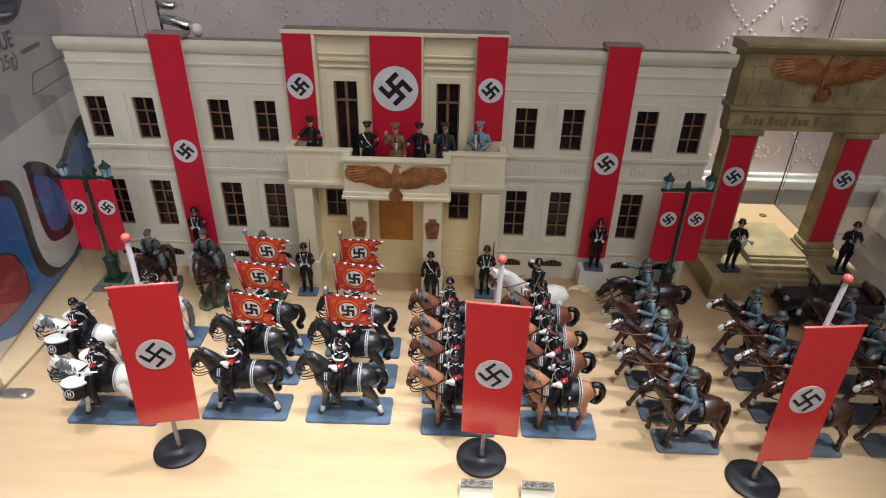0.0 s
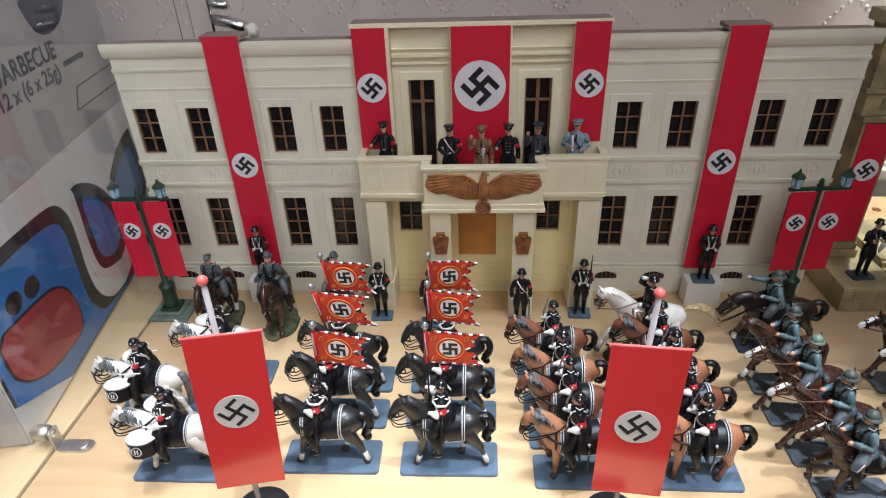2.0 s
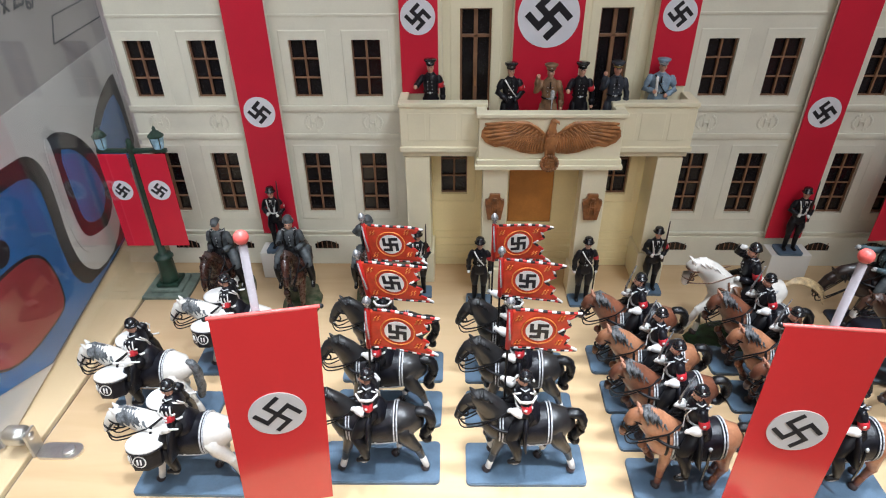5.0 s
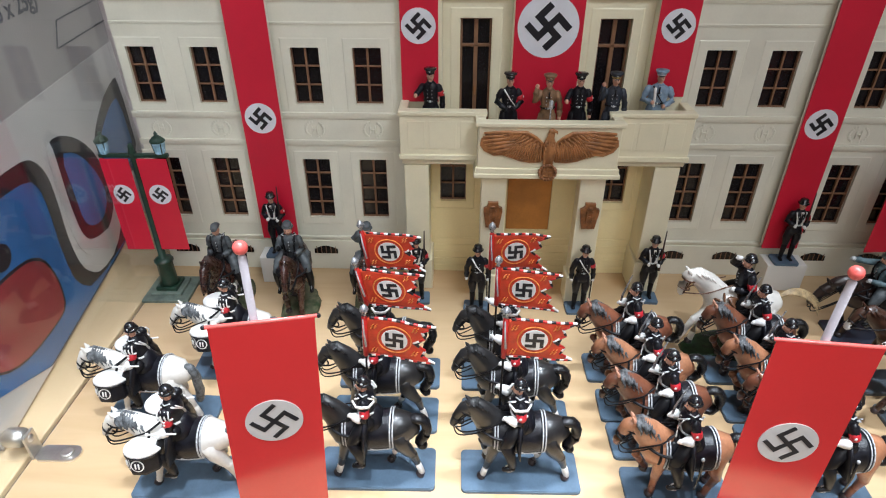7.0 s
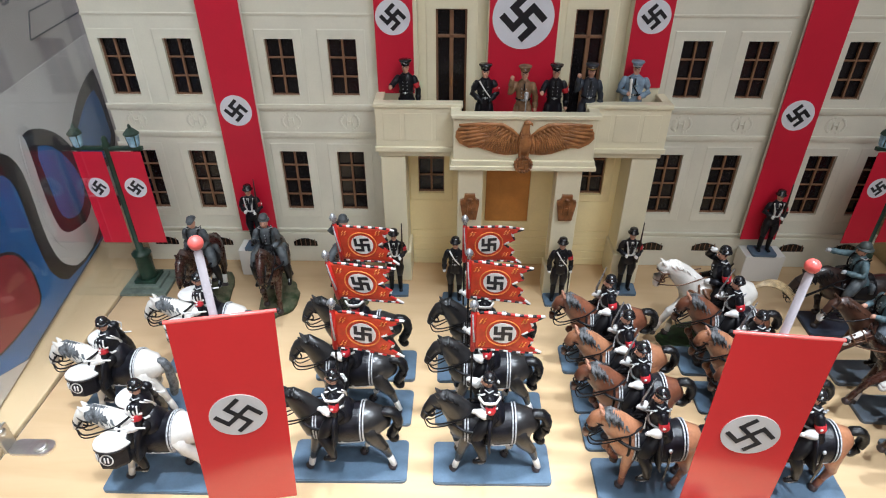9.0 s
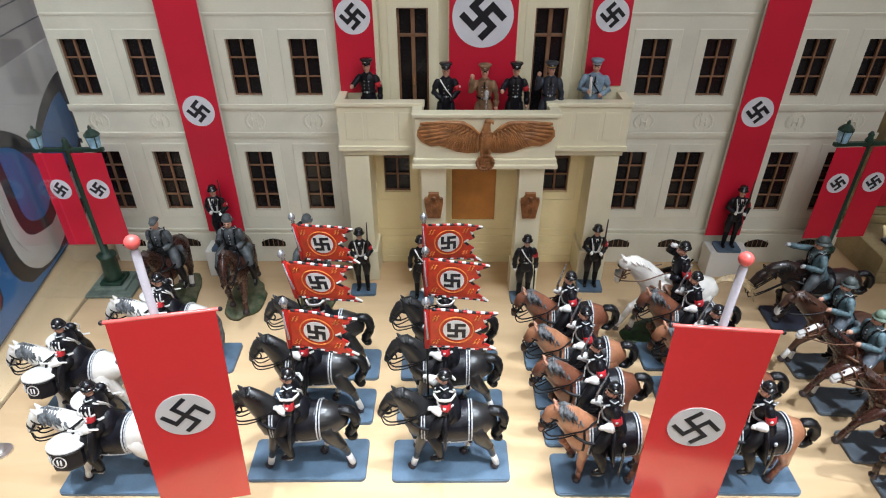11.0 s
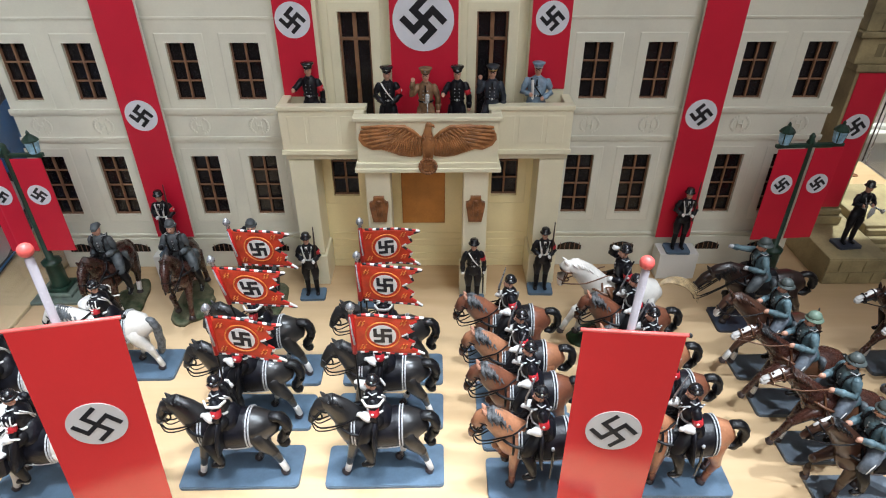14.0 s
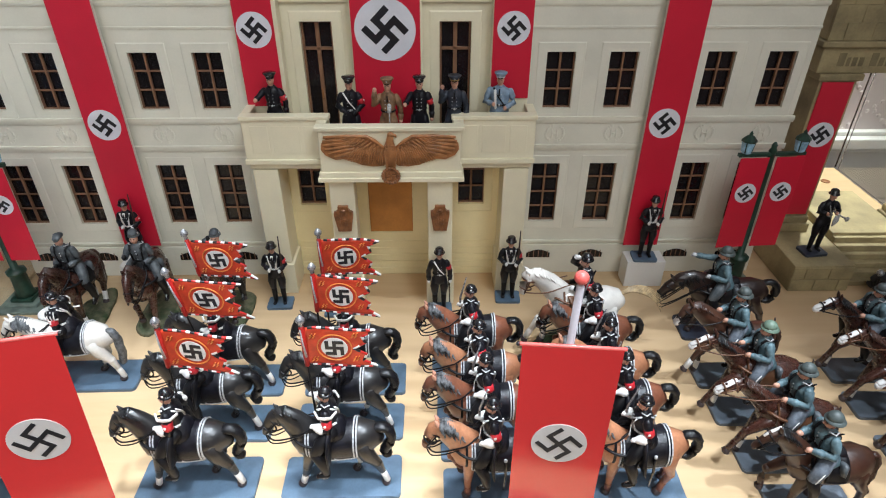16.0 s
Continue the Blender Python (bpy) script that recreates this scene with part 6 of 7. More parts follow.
def standard(seed, sag=0.0):
    """A cavalry standard: fringed swallow-tailed flag on a pole; parts hang from the pole."""
    wave = lambda x: 0.9 * math.sin(x * 0.16 + seed) * (0.3 + x / 45)
    droop = lambda x: -sag * x - 0.0022 * x * x * (1 + 0.3 * math.sin(seed))
    pole = Shape(0.001)
    pole.loft([(0, 0, 40), (0, 0, 80), (0, 0, 114)], [0.65, 0.65, 0.65], LEATHER, 8)
    knob = Shape(0.001)
    knob.turn((0, 0, 113.5), [(0.8, 0), (1.5, 0.6), (0.8, 1.2), (2.4, 3.2), (2.6, 4.2), (1.8, 6.0), (0.4, 7.4)], STEEL, 8)
    cloth = Shape(0.001)
    top, bot = 112.0, 85.5
    cells = 16
    verts, rows = [], 12
    for k in range(rows + 1):
        v = k / rows
        z = bot + (top - bot) * v
        end = 28.6 + 7.2 * abs(2 * v - 1) ** 1.2 + 2.2 * math.cos(4 * math.pi * v * 1.5)
        for i in range(cells + 1):
            x = 0.8 + (end - 0.8) * i / cells
            verts.append((x, wave(x) - 0.4, z + droop(x)))
    n = len(verts)
    q = lambda i, k: k * (cells + 1) + i
    faces = [(q(i, k), q(i + 1, k), q(i + 1, k + 1), q(i, k + 1)) for k in range(rows) for i in range(cells)]
    back = [(x, y + 0.8, z) for x, y, z in verts]
    rim = [q(i, 0) for i in range(cells)] + [q(cells, k) for k in range(rows)] + [q(i, rows) for i in range(cells, 0, -1)] + [q(0, k) for k in range(rows, 0, -1)]
    faces += [tuple(n + j for j in f[::-1]) for f in faces]
    faces += [(rim[j + 1 - len(rim)], rim[j], n + rim[j], n + rim[j + 1 - len(rim)]) for j in range(len(rim))]
    cloth.add(verts + back, faces, FLAG_RED, True)
    sleeve = Shape(0.001)
    sleeve.loft([(0, 0, bot - 0.5), (0, 0, (top + bot) / 2), (0, 0, top + 0.5)], [1.5, 1.5, 1.5], FLAG_SLEEVE, 10)
    sleeve.loft([(-0.6, -1.5, top), (-0.2, -1.9, top - 9), (0.6, -1.8, top - 19)], [0.45, 0.5, 0.7], TRIM, 6)
    fringe = Shape(0.001)
    rimpts = [Vector(verts[j]) + Vector((0, 0.4, 0)) for j in rim[:cells * 2 + rows]]
    colours = (BLACK_PRINT, WHITE_PAINT, FLAG_SLEEVE)
    for j in range(len(rimpts) - 1):
        fringe.loft([rimpts[j], rimpts[j + 1]], [(0.75, 0.85)] * 2, colours[j % 3], 6)
    wheel = Shape(0.001)
    c = (16.0, (top + bot) / 2 + droop(16))
    lay = lambda off: (lambda a, b, d: (a, b + (wave(a * 1000) - 0.4 - off) * 0.001, d - sag * (a - c[0] * 0.001)))
    scroll = Shape(0.001)
    for k in range(24):
        a0, a1 = 2 * math.pi * k / 24, 2 * math.pi * (k + 0.9) / 24
        scroll.loft([(c[0] + 9.2 * math.cos(a0), 0, c[1] + 9.2 * math.sin(a0)), (c[0] + 9.2 * math.cos(a1), 0, c[1] + 9.2 * math.sin(a1))], [0.42, 0.42], FLAG_GOLD, 5)
    for dx, dz, a in ((-12.0, 8.5, 60), (-12.0, -8.5, 60), (10.2, 8.5, 60), (10.2, -8.5, 60)):
        for o in (0, 1.8):
            scroll.loft([(c[0] + dx + o - 0.8, 0, c[1] + dz - 1.5), (c[0] + dx + o + 0.5, 0, c[1] + dz), (c[0] + dx + o - 0.2, 0, c[1] + dz + 0.2), (c[0] + dx + o + 0.9, 0, c[1] + dz + 1.6)], [0.4] * 4, FLAG_GOLD, 5)
    wheel.prism(disc(c, 7.2, 28), -0.15, 0.1, WHITE_PAINT)
    badge = Shape(0.001)
    badge.prism(emblem(c, 10.0, 0), -0.3, 0.0, BLACK_PRINT)
    return [(pole, "pole", ""), (knob, "finial", "silver finial"), (sleeve, "sleeve", "red sleeve with a silver cord"), (cloth, "cloth", "orange-red standard cloth"), (fringe, "fringe", "black and white fringe"),
            (scroll.bend(lay(0.3)), "scroll", "orange scrollwork"), (wheel.bend(lay(0.35)), "disc", "white disc"), (badge.bend(lay(0.55)), "badge", "black hooked-cross badge")]


def mounted(name, label, group, base, animal, man, category="toy soldier"):
    t = thing(name, label, category, group)
    part("stand", base, t, "painted stand")
    part("horse", animal, t, "painted toy horse")
    part("rider", man, t, "painted toy rider")
    return t


def place(t, places, scale=1.0):
    """Puts a finished thing at the first place and copies of it at the others: x, y, turn."""
    for x, y, a in places[1:]:
        copy_thing(t, pose(x, y, 0, 0, 0, a) @ Matrix.Scale(scale, 4))
    x, y, a = places[0]
    t.matrix_basis = pose(x, y, 0, 0, 0, a) @ Matrix.Scale(scale, 4)
    return t


REIN = ((1.6, 9.0, 53.5), (-7.5, 4.2, 53.5))
REIN_L = ((1.6, -9.0, 53.5), (-7.5, -4.2, 53.5))

# black horses with standards, two files of three
for col, (cx, seeds) in enumerate(((-0.1391, (0.3, 1.9, 3.1)), (-0.0524, (0.9, 2.2, 4.0)))):
    for row, cy in enumerate((0.3905, 0.4343, 0.4736)):
        base, lean, swing = (((-0.1448, 2.2, -3), (-0.1350, -8.7, 6), (-0.1433, -5.8, -4)), ((-0.0659, 0, 2), (-0.0679, 0, -3), (-0.0699, 0, 3)))[col][row]
        grip = (base - cx) * 1000 + 4 + 60 * math.sin(radians(lean))
        man = rider(UNIFORM_BLACK, LEATHER, LEATHER, "helmet", HELMET_BLACK, ((min(2.0, grip * 0.4 + 2), 10.5, 55), (grip, 12.0, 59)), ((1.2, -9.8, 54), (-6.8, -6.4, 54)), belts=WHITE_PAINT, band=ARMBAND, cuff=WHITE_PAINT)
        for h, z in ((10.3, 65.0),):
            for y in (-1, 1):
                man.loft([(-9.8, y * 5.6, z), (-7.2, y * h * 0.96, z - 0.3), (-3.8, y * h, z - 0.4), (-0.4, y * h * 0.96, z - 0.3), (2.2, y * 5.6, z)], [(0.6, 1.1)] * 5, WHITE_PAINT, 7)
        ani = horse(COAT_BLACK, HAIR_BLACK, HAIR_BLACK, WHITE_PAINT, "walk", "tuck", cloth=UNIFORM_BLACK, trim=TRIM, tail_kind="curl", front=-13.0, shag=0.5)
        t = mounted("toy_standard_bearer", "glossy black toy horse whose rider carries a red standard", "black horse standard bearers", stand(71, 30.5), ani, man)
        flag = part("standard", Shape(), t, "fringed orange-red standard on a pole", pose(base - cx, 0.0125, 0.0010, (2, 0, 0)[row], lean, swing))
        pieces = standard(seeds[row], ((0.0, 0.24, 0.08), (0.0, 0.0, 0.0))[col][row])
        flag.data = pieces[0][0].mesh("standard")
        for shape, nm, lb in pieces[1:]:
            part(nm, shape, flag, lb)
        t.matrix_basis = pose(cx, cy, 0, 0, 0, (0.6, -0.8, 0.4)[row])

# white horses with kettle drums
man = rider(UNIFORM_BLACK, LEATHER, LEATHER, "helmet", HELMET_BLACK, ((1.5, 9.8, 54.5), (-3.5, 12.0, 51.5)), ((1.5, -9.8, 54.5), (-3.5, -12.0, 51.5)), belts=WHITE_PAINT, band=ARMBAND, cuff=WHITE_PAINT)
for y in (-1, 1):
    man.loft([(2.5, y * 13.4, 55.5), (-14, y * 12.4, 53.0)], [0.55, 0.6], WHITE_PAINT, 6)
    man.ball((-14.6, y * 12.4, 53.0), 1.1, WHITE_PAINT, 7, 5)
    man.ball((-3.6, y * 8.2, 65.0), (3.6, 2.6, 3.2), UNIFORM_BLACK, 10, 6)
    for j in range(4):
        man.loft([(-6.4 + 1.9 * j, y * 9.0, 67.6), (-6.9 + 2.2 * j, y * 11.0, 64.6), (-6.7 + 2.1 * j, y * 10.4, 62.0)], [0.5, 0.5, 0.4], WHITE_PAINT, 5)
    man.loft([(-7.4, y * 8.6, 61.6), (-3.6, y * 11.2, 61.4), (0.4, y * 8.6, 61.6)], [0.6, 0.6, 0.6], WHITE_PAINT, 5)
ani = horse(COAT_WHITE, HAIR_GREY, HAIR_GREY, COAT_WHITE, "walk", "bow", cloth=UNIFORM_BLACK, trim=TRIM, tail_kind="hang")


def kettle_drum(y):
    d, side = (-18.0, y, 32.0 if y < 0 else 36.0), -1 if y < 0 else 1
    hang = Shape(0.001)
    hang.turn(d, [(3.0, -2.5), (7.0, -1.0), (9.4, 0.4), (9.8, 2.0), (10.0, 12.0)], UNIFORM_BLACK, 8, False)
    skin = Shape(0.001)
    skin.turn(d, [(10.1, 12.05), (10.4, 12.3), (10.4, 13.4), (9.6, 13.9), (1.0, 14.1)], WHITE_PAINT, 20)
    skin.turn(d, [(10.3, 11.0), (10.55, 11.4), (10.3, 12.0)], BLACK_PRINT, 20)
    badge = Shape(0.001)
    for a in (math.pi * (0.75 if side > 0 else 1.25), math.pi * (0.5 if side > 0 else 1.5) + 0.0):
        c = Vector((d[0] + 9.2 * math.cos(a), d[1] + 9.2 * math.sin(a), d[2] + 6.6))
        out = Vector((math.cos(a), math.sin(a), 0))
        coin(badge, c - out * 0.2, out, 3.7, 0.3, WHITE_PAINT)
        coin(badge, c - out * 0.1, out, 3.0, 0.4, BLACK_PRINT)
        across = Vector((-math.sin(a), math.cos(a), 0))
        for o in (-0.9, 0.9):
            badge.loft([c + across * o + out * 0.4 + Vector((0, 0, 1.5)), c + across * o + out * 0.4 - Vector((0, 0, 1.5))], [0.5, 0.5], WHITE_PAINT, 5)
    lean = radians(13 if y < 0 else 6)
    def tip(a, b, c):
        v, w = b - y * 0.001, c - 0.038
        return a, y * 0.001 + v * math.cos(lean) + w * math.sin(lean) * 1.0, 0.038 - v * math.sin(lean) + w * math.cos(lean)
    return hang.bend(tip), skin.bend(tip), badge.bend(tip)


t = mounted("toy_drummer", "white toy horse with a drummer and two black kettle drums", "white horse drummers", stand(74, 31), ani, man)
for y in (-14.5, 14.5):
    hang, skin, badge = kettle_drum(y)
    drum = part("kettle_drum", hang, t, "kettle drum with a black hanging")
    part("drumhead", skin, drum, "white drumhead and rim")
    part("badge", badge, drum, "pale round badge")
place(t, [(-0.2453, 0.3808, 0), (-0.2885, 0.4320, -1.5), (-0.2466, 0.4798, 1)])

# chestnut horses with sabre riders, two files of four
man = rider(UNIFORM_BLACK, LEATHER, LEATHER, "helmet", HELMET_BLACK, ((-0.5, 9.5, 53.5), (-6.5, 6.5, 55.5)), ((2.4, -9.8, 54.4), (-5.0, -8.6, 52.6)), belts=TRIM, band=ARMBAND, cuff=WHITE_PAINT, sabre=True)
ani = horse(COAT_CHESTNUT, HAIR_BRUSHED, HAIR_BLACK, HAIR_BROWN, "trot", "arch", cloth=UNIFORM_BLACK, trim=TRIM, tail_kind="loop", front=-11.0, back=17.0)
t = mounted("toy_cavalryman", "chestnut toy horse with a black-clad rider holding a sabre", "chestnut horse riders", stand(61, 29), ani, man)
place(t, [(0.0380, 0.4163, 1), (0.0329, 0.4833, 0.5), (0.1214, 0.4173, 1), (0.1183, 0.4833, 0)])
ani = horse(COAT_TAN, HAIR_BRUSHED, HAIR_BLACK, COAT_CHESTNUT, "trot", "arch", cloth=UNIFORM_BLACK, trim=TRIM, tail_kind="loop", front=-11.0, back=17.0)
t = mounted("toy_cavalryman", "light chestnut toy horse with a black-clad rider holding a sabre", "chestnut horse riders", stand(61, 29), ani, man)
place(t, [(0.0393, 0.3808, 0), (0.0362, 0.4458, -1), (0.1224, 0.3818, -0.5), (0.1193, 0.4473, -1)])

# officer on a white horse
man = rider(UNIFORM_BLACK, LEATHER, LEATHER, "helmet", HELMET_BLACK, ((-5, 8, 65), (-4.5, 4.2, 71)), REIN_L, band=ARMBAND, glove=WHITE_PAINT, pack=LEATHER_TAN)
ani = horse(COAT_WHITE, COAT_WHITE, HAIR_CREAM, COAT_WHITE, "gallop", "rein", harness=LEATHER_TAN, tail_kind="stream", shag=0.5)
for y in (-1, 1):
    ani.loft([(-13, y * 8.5, 50), (-13.5, y * 10.0, 46), (-13, y * 10.4, 41.5)], [(3.4, 1.6), (3.8, 1.9), (3.4, 1.7)], LEATHER_TAN, 9)
t = mounted("toy_officer", "white toy horse with brown harness and a saluting rider", "officer on horseback", rough_stand(64, 38, 5, GRASS_PAINT, 3.0), ani, man)
place(t, [(0.1170, 0.5090, 4)], 1.10)

# blue-grey horsemen at a gallop
def field_man(hat_mat, at, up=2.4, right=((0.6, 10.2, 54.5), (-9.5, 5.2, 55.5)), left=((0.6, -10.2, 54.5), (-9.5, -5.2, 55.0))):
    return rider(UNIFORM_GREY, UNIFORM_BREECHES, LEATHER, "field", hat_mat, right, left, glove=SKIN, rifle=True, pack=UNIFORM_FIELD, collar=UNIFORM_FIELD, cuff=UNIFORM_GREY, shift=at, size=1.04, girth=1.08, head=0.98).bend(lambda a, b, c: (a, b, c + 0.001 * up))


def galloper(coat, mane, sock, head, tack):
    return horse(coat, mane, mane, sock, "gallop", head, blaze=WHITE_PAINT, tail_kind="hang", shift=-3.0, harness=tack, long=0.9, shag=0.55)


bay = "dark bay galloping toy horse with a blue-grey rider"
t = mounted("toy_cavalryman", bay, "blue-grey horsemen", stand(51, 24.5, STAND_GREY), galloper(COAT_DARK, HAIR_BROWN, WHITE_PAINT, "race", LEATHER_TAN), field_man(HELMET_GREY, -3.5))
place(t, [(0.2201, 0.4020, 0), (0.3168, 0.4429, -1), (0.3166, 0.4045, 0), (0.4009, 0.4439, 1), (0.3943, 0.3720, 0)])
t = mounted("toy_cavalryman", bay, "blue-grey horsemen", stand(51, 24.5, STAND_GREY), galloper(COAT_BAY, HAIR_BROWN, WHITE_PAINT, "proud", LEATHER), field_man(HELMET_GREY, -7.5))
place(t, [(0.2189, 0.4739, 1), (0.4023, 0.4823, 0)])
t = mounted("toy_cavalryman", bay, "blue-grey horsemen", stand(51, 24.5, STAND_GREY), galloper(COAT_DARK, HAIR_BLACK, WHITE_PAINT, "race", LEATHER), field_man(HELMET_GREY, -11.0))
place(t, [(0.3178, 0.4773, 1)])
t = mounted("toy_cavalryman", "dark bay galloping toy horse whose rider wears a pale green helmet", "blue-grey horsemen", stand(51, 24.5, STAND_GREY), galloper(COAT_DARK, HAIR_BLACK, WHITE_PAINT, "race", LEATHER_TAN), field_man(HELMET_GREEN, -6.5))
place(t, [(0.2187, 0.4394, -1), (0.3966, 0.4074, 1)])
ani = horse(COAT_BAY, HAIR_BLACK, HAIR_BROWN, COAT_BAY, "step", "carry", blaze=None, tail_kind="hang", shift=-3.0, harness=LEATHER, long=0.9, shag=0.55)
ani.loft([(-36, 0, 67.4), (-40, 0, 64.6), (-43.6, 0, 61.0)], [(0.9, 0.5), (1.1, 0.5), (0.9, 0.5)], WHITE_PAINT, 6)
t = mounted("toy_cavalryman", "dark bay walking toy horse with a blue-grey rider", "blue-grey horsemen", stand(50, 24.5, STAND_GREY), ani, field_man(HELMET_GREY, -9.5, 0.0))
place(t, [(0.2236, 0.3685, 0), (0.3215, 0.3700, 0)])
ani = horse(COAT_SABLE, HAIR_BLACK, HAIR_BLACK, COAT_SABLE, "walk", "low", tail_kind="loop", shift=-1.0, long=1.12)
t = mounted("toy_cavalryman", "dark toy horse with a blue-grey rider pointing ahead", "blue-grey horsemen", stand(58, 30, STAND_DARK), ani, rider(UNIFORM_GREY, UNIFORM_FIELD, LEATHER, "field", HELMET_GREY, ((-9, 7, 63.5), (-18, 6, 66)), ((0.6, -10.2, 54.5), (-9.5, -5.2, 55.0)), glove=TRIM, rifle=False, pack=UNIFORM_FIELD, size=1.05, girth=1.14, head=1.0, shift=-7.0))
place(t, [(0.2290, 0.5270, -2)])

# slate-grey horsemen on mossy ground, facing the viewer
for k, (x, y, a, hat, right, seed) in enumerate(((-0.2790, 0.5520, 88, "cap", REIN, 2), (-0.2240, 0.5540, 95, "helmet", ((-3, 9, 57), (-9, 7, 60)), 7), (-0.1625, 0.5540, 92, "helmet", ((-4, 9.5, 66), (-3.6, 4.2, 71.5)), 11))):
    ani = horse(COAT_DARK, HAIR_BROWN, HAIR_BROWN, COAT_DARK if k else WHITE_PAINT, "prance" if k != 1 else "walk", "tuck", harness=LEATHER, tail_kind="hang", blaze=None)
    if k == 1:
        ani.loft([(-29.5, 0, 58.6), (-33.5, 0, 53), (-35.2, 0, 48)], [(0.9, 0.5), (1.0, 0.5), (0.8, 0.4)], WHITE_PAINT, 6)
    man = rider(UNIFORM_FIELD, UNIFORM_FIELD, LEATHER, hat, UNIFORM_FIELD, right, REIN_L, glove=LEATHER, pack=UNIFORM_FIELD, size=1.10, girth=0.98, head=0.98)
    t = mounted("toy_horseman", ("brown toy horse on mossy ground, rider in soft cap", "brown toy horse with a white nose stripe on mossy ground", "brown toy horse on mossy ground with a saluting rider")[k], "slate-grey horsemen", rough_stand(60, 30, seed), ani, man)
    place(t, [(x, y, a)], 1.05)


def foot_figure(coat, trousers, hat, hat_mat, right, left, base=STAND_DARK, belts=None, cross=None, band=None, glove=WHITE_PAINT, rifle=None, sword=False, skirt=0.0, extra=None, cuff=None, with_base=True, hat_band=None, wide=1.0):
    """A standing toy figure as one plain shape with its stand, facing -x; about 64 mm tall."""
    s = Shape(0.001)
    z0 = 2.2 if with_base else 0.0
    if with_base:
        s.prism(rounded(-8, 8, -10.5, 10.5, 2.0), 0, 2.2, base, axis="z")
    for y in (-1, 1):
        s.loft([(-3.6, y * 4.3, z0 + 1.0), (0.8, y * 3.8, z0 + 1.4)], [(1.5, 1.0), (1.6, 1.3)], LEATHER, 8)
        s.loft([(0.4, y * 3.8, z0 + 1.6), (0.5, y * 3.6, z0 + 9), (0.2, y * 3.6, z0 + 16)], [1.7, 2.1, 2.3], LEATHER, 9)
        s.loft([(0.2, y * 3.6, z0 + 15.5), (0, y * 3.9, z0 + 23), (0.4, y * 2.7, z0 + 31)], [2.4, 3.5, 3.4], trousers, 10)
    low = z0 + 31 - skirt
    s.loft([(0.6, 0, low - 3), (0.5, 0, z0 + 31), (0.3, 0, z0 + 36), (0.0, 0, z0 + 42), (0.2, 0, z0 + 47), (0.3, 0, z0 + 49.8)],
           [(6.4 * wide, 4.6), (5.6 * wide, 4.2), (4.6 * wide, 3.5), (5.7 * wide, 4.2), (5.9 * wide, 3.6), (2.6, 2.4)], coat, 14, up=(1, 0, 0), wobble=0.02)
    s.loft([(0, 0, z0 + 49), (-0.2, 0, z0 + 52)], [1.9, 1.8], SKIN, 8)
    s.ball((-0.5, 0, z0 + 54.0), (3.0, 2.6, 3.4), SKIN, 12, 8)
    for y in (-1.0, 1.0):
        s.ball((-3.1, y, z0 + 54.6), (0.35, 0.5, 0.35), HOOF, 5, 3)
    s.ball((-3.1, 0, z0 + 53.9), (0.7, 0.5, 0.8), SKIN, 6, 4)
    s.turn((0, 0, z0 + 48.8), [(2.9, 0), (2.6, 1.4)], coat, 10)
    s.prism([(-1.0, z0 + 49.0), (1.0, z0 + 49.0), (0.0, z0 + 43.5)], -4.6, -3.2, WHITE_PAINT if belts else coat, axis="x")
    s.loft([(-4.5, 0, z0 + 48.4), (-4.9, 0, z0 + 43.8)], [(0.5, 0.3), (0.6, 0.3)], LEATHER, 6)
    hat_on(s, (-0.2, 0, z0 + 56.6), hat, hat_mat, hat_band)
    arm(s, (0.2, 5.8 * wide, z0 + 46.2), *[(p[0], p[1], p[2] + z0) for p in right], coat, glove, cuff, None, 0.8)
    arm(s, (0.2, -5.8 * wide, z0 + 46.2), *[(p[0], p[1], p[2] + z0) for p in left], coat, glove, cuff, band, 0.8)
    ring(s, (0.3, 0, z0 + 36.4), (3.9, 0, 0), (0, 5.0 * wide, 0), belts or LEATHER, 0.7, 16)
    s.ball((-3.8, 0, z0 + 36.4), (0.6, 1.1, 0.9), TRIM, 6, 4)
    if belts:
        for y in (-1, 1):
            s.loft([(-2.4, y * 4.0, z0 + 48.5), (-4.5, y * 2.8, z0 + 42), (-3.9, y * 1.8, z0 + 37)], [(0.8, 0.4)] * 3, belts, 6)
    if cross:
        s.loft([(-2.4, 4.2, z0 + 48.5), (-4.7, 0.4, z0 + 42.5), (-3.9, -3.6, z0 + 37)], [(1.0, 0.4)] * 3, cross, 6)
    for k in range(4):
        for y in (-1.6, 1.6):
            s.ball((-4.3 + 0.15 * abs(k - 1), y, z0 + 44.5 - 2.6 * k), 0.4, TRIM, 5, 3)
    if rifle:
        s.loft([(-4.0, rifle * 6.0, z0 + 30), (-2.5, rifle * 6.4, z0 + 42), (-1.0, rifle * 6.8, z0 + 66)], [(1.1, 0.8), (0.9, 0.8), (0.4, 0.4)], RIFLE_WOOD, 7)
    if sword:
        s.loft([(-1.5, -7.5, z0 + 33), (-0.5, -8.2, z0 + 20), (0.8, -8.6, z0 + 6)], [0.8, 0.7, 0.6], HELMET_BLACK, 6)
    if extra:
        extra(s, z0)
    return s


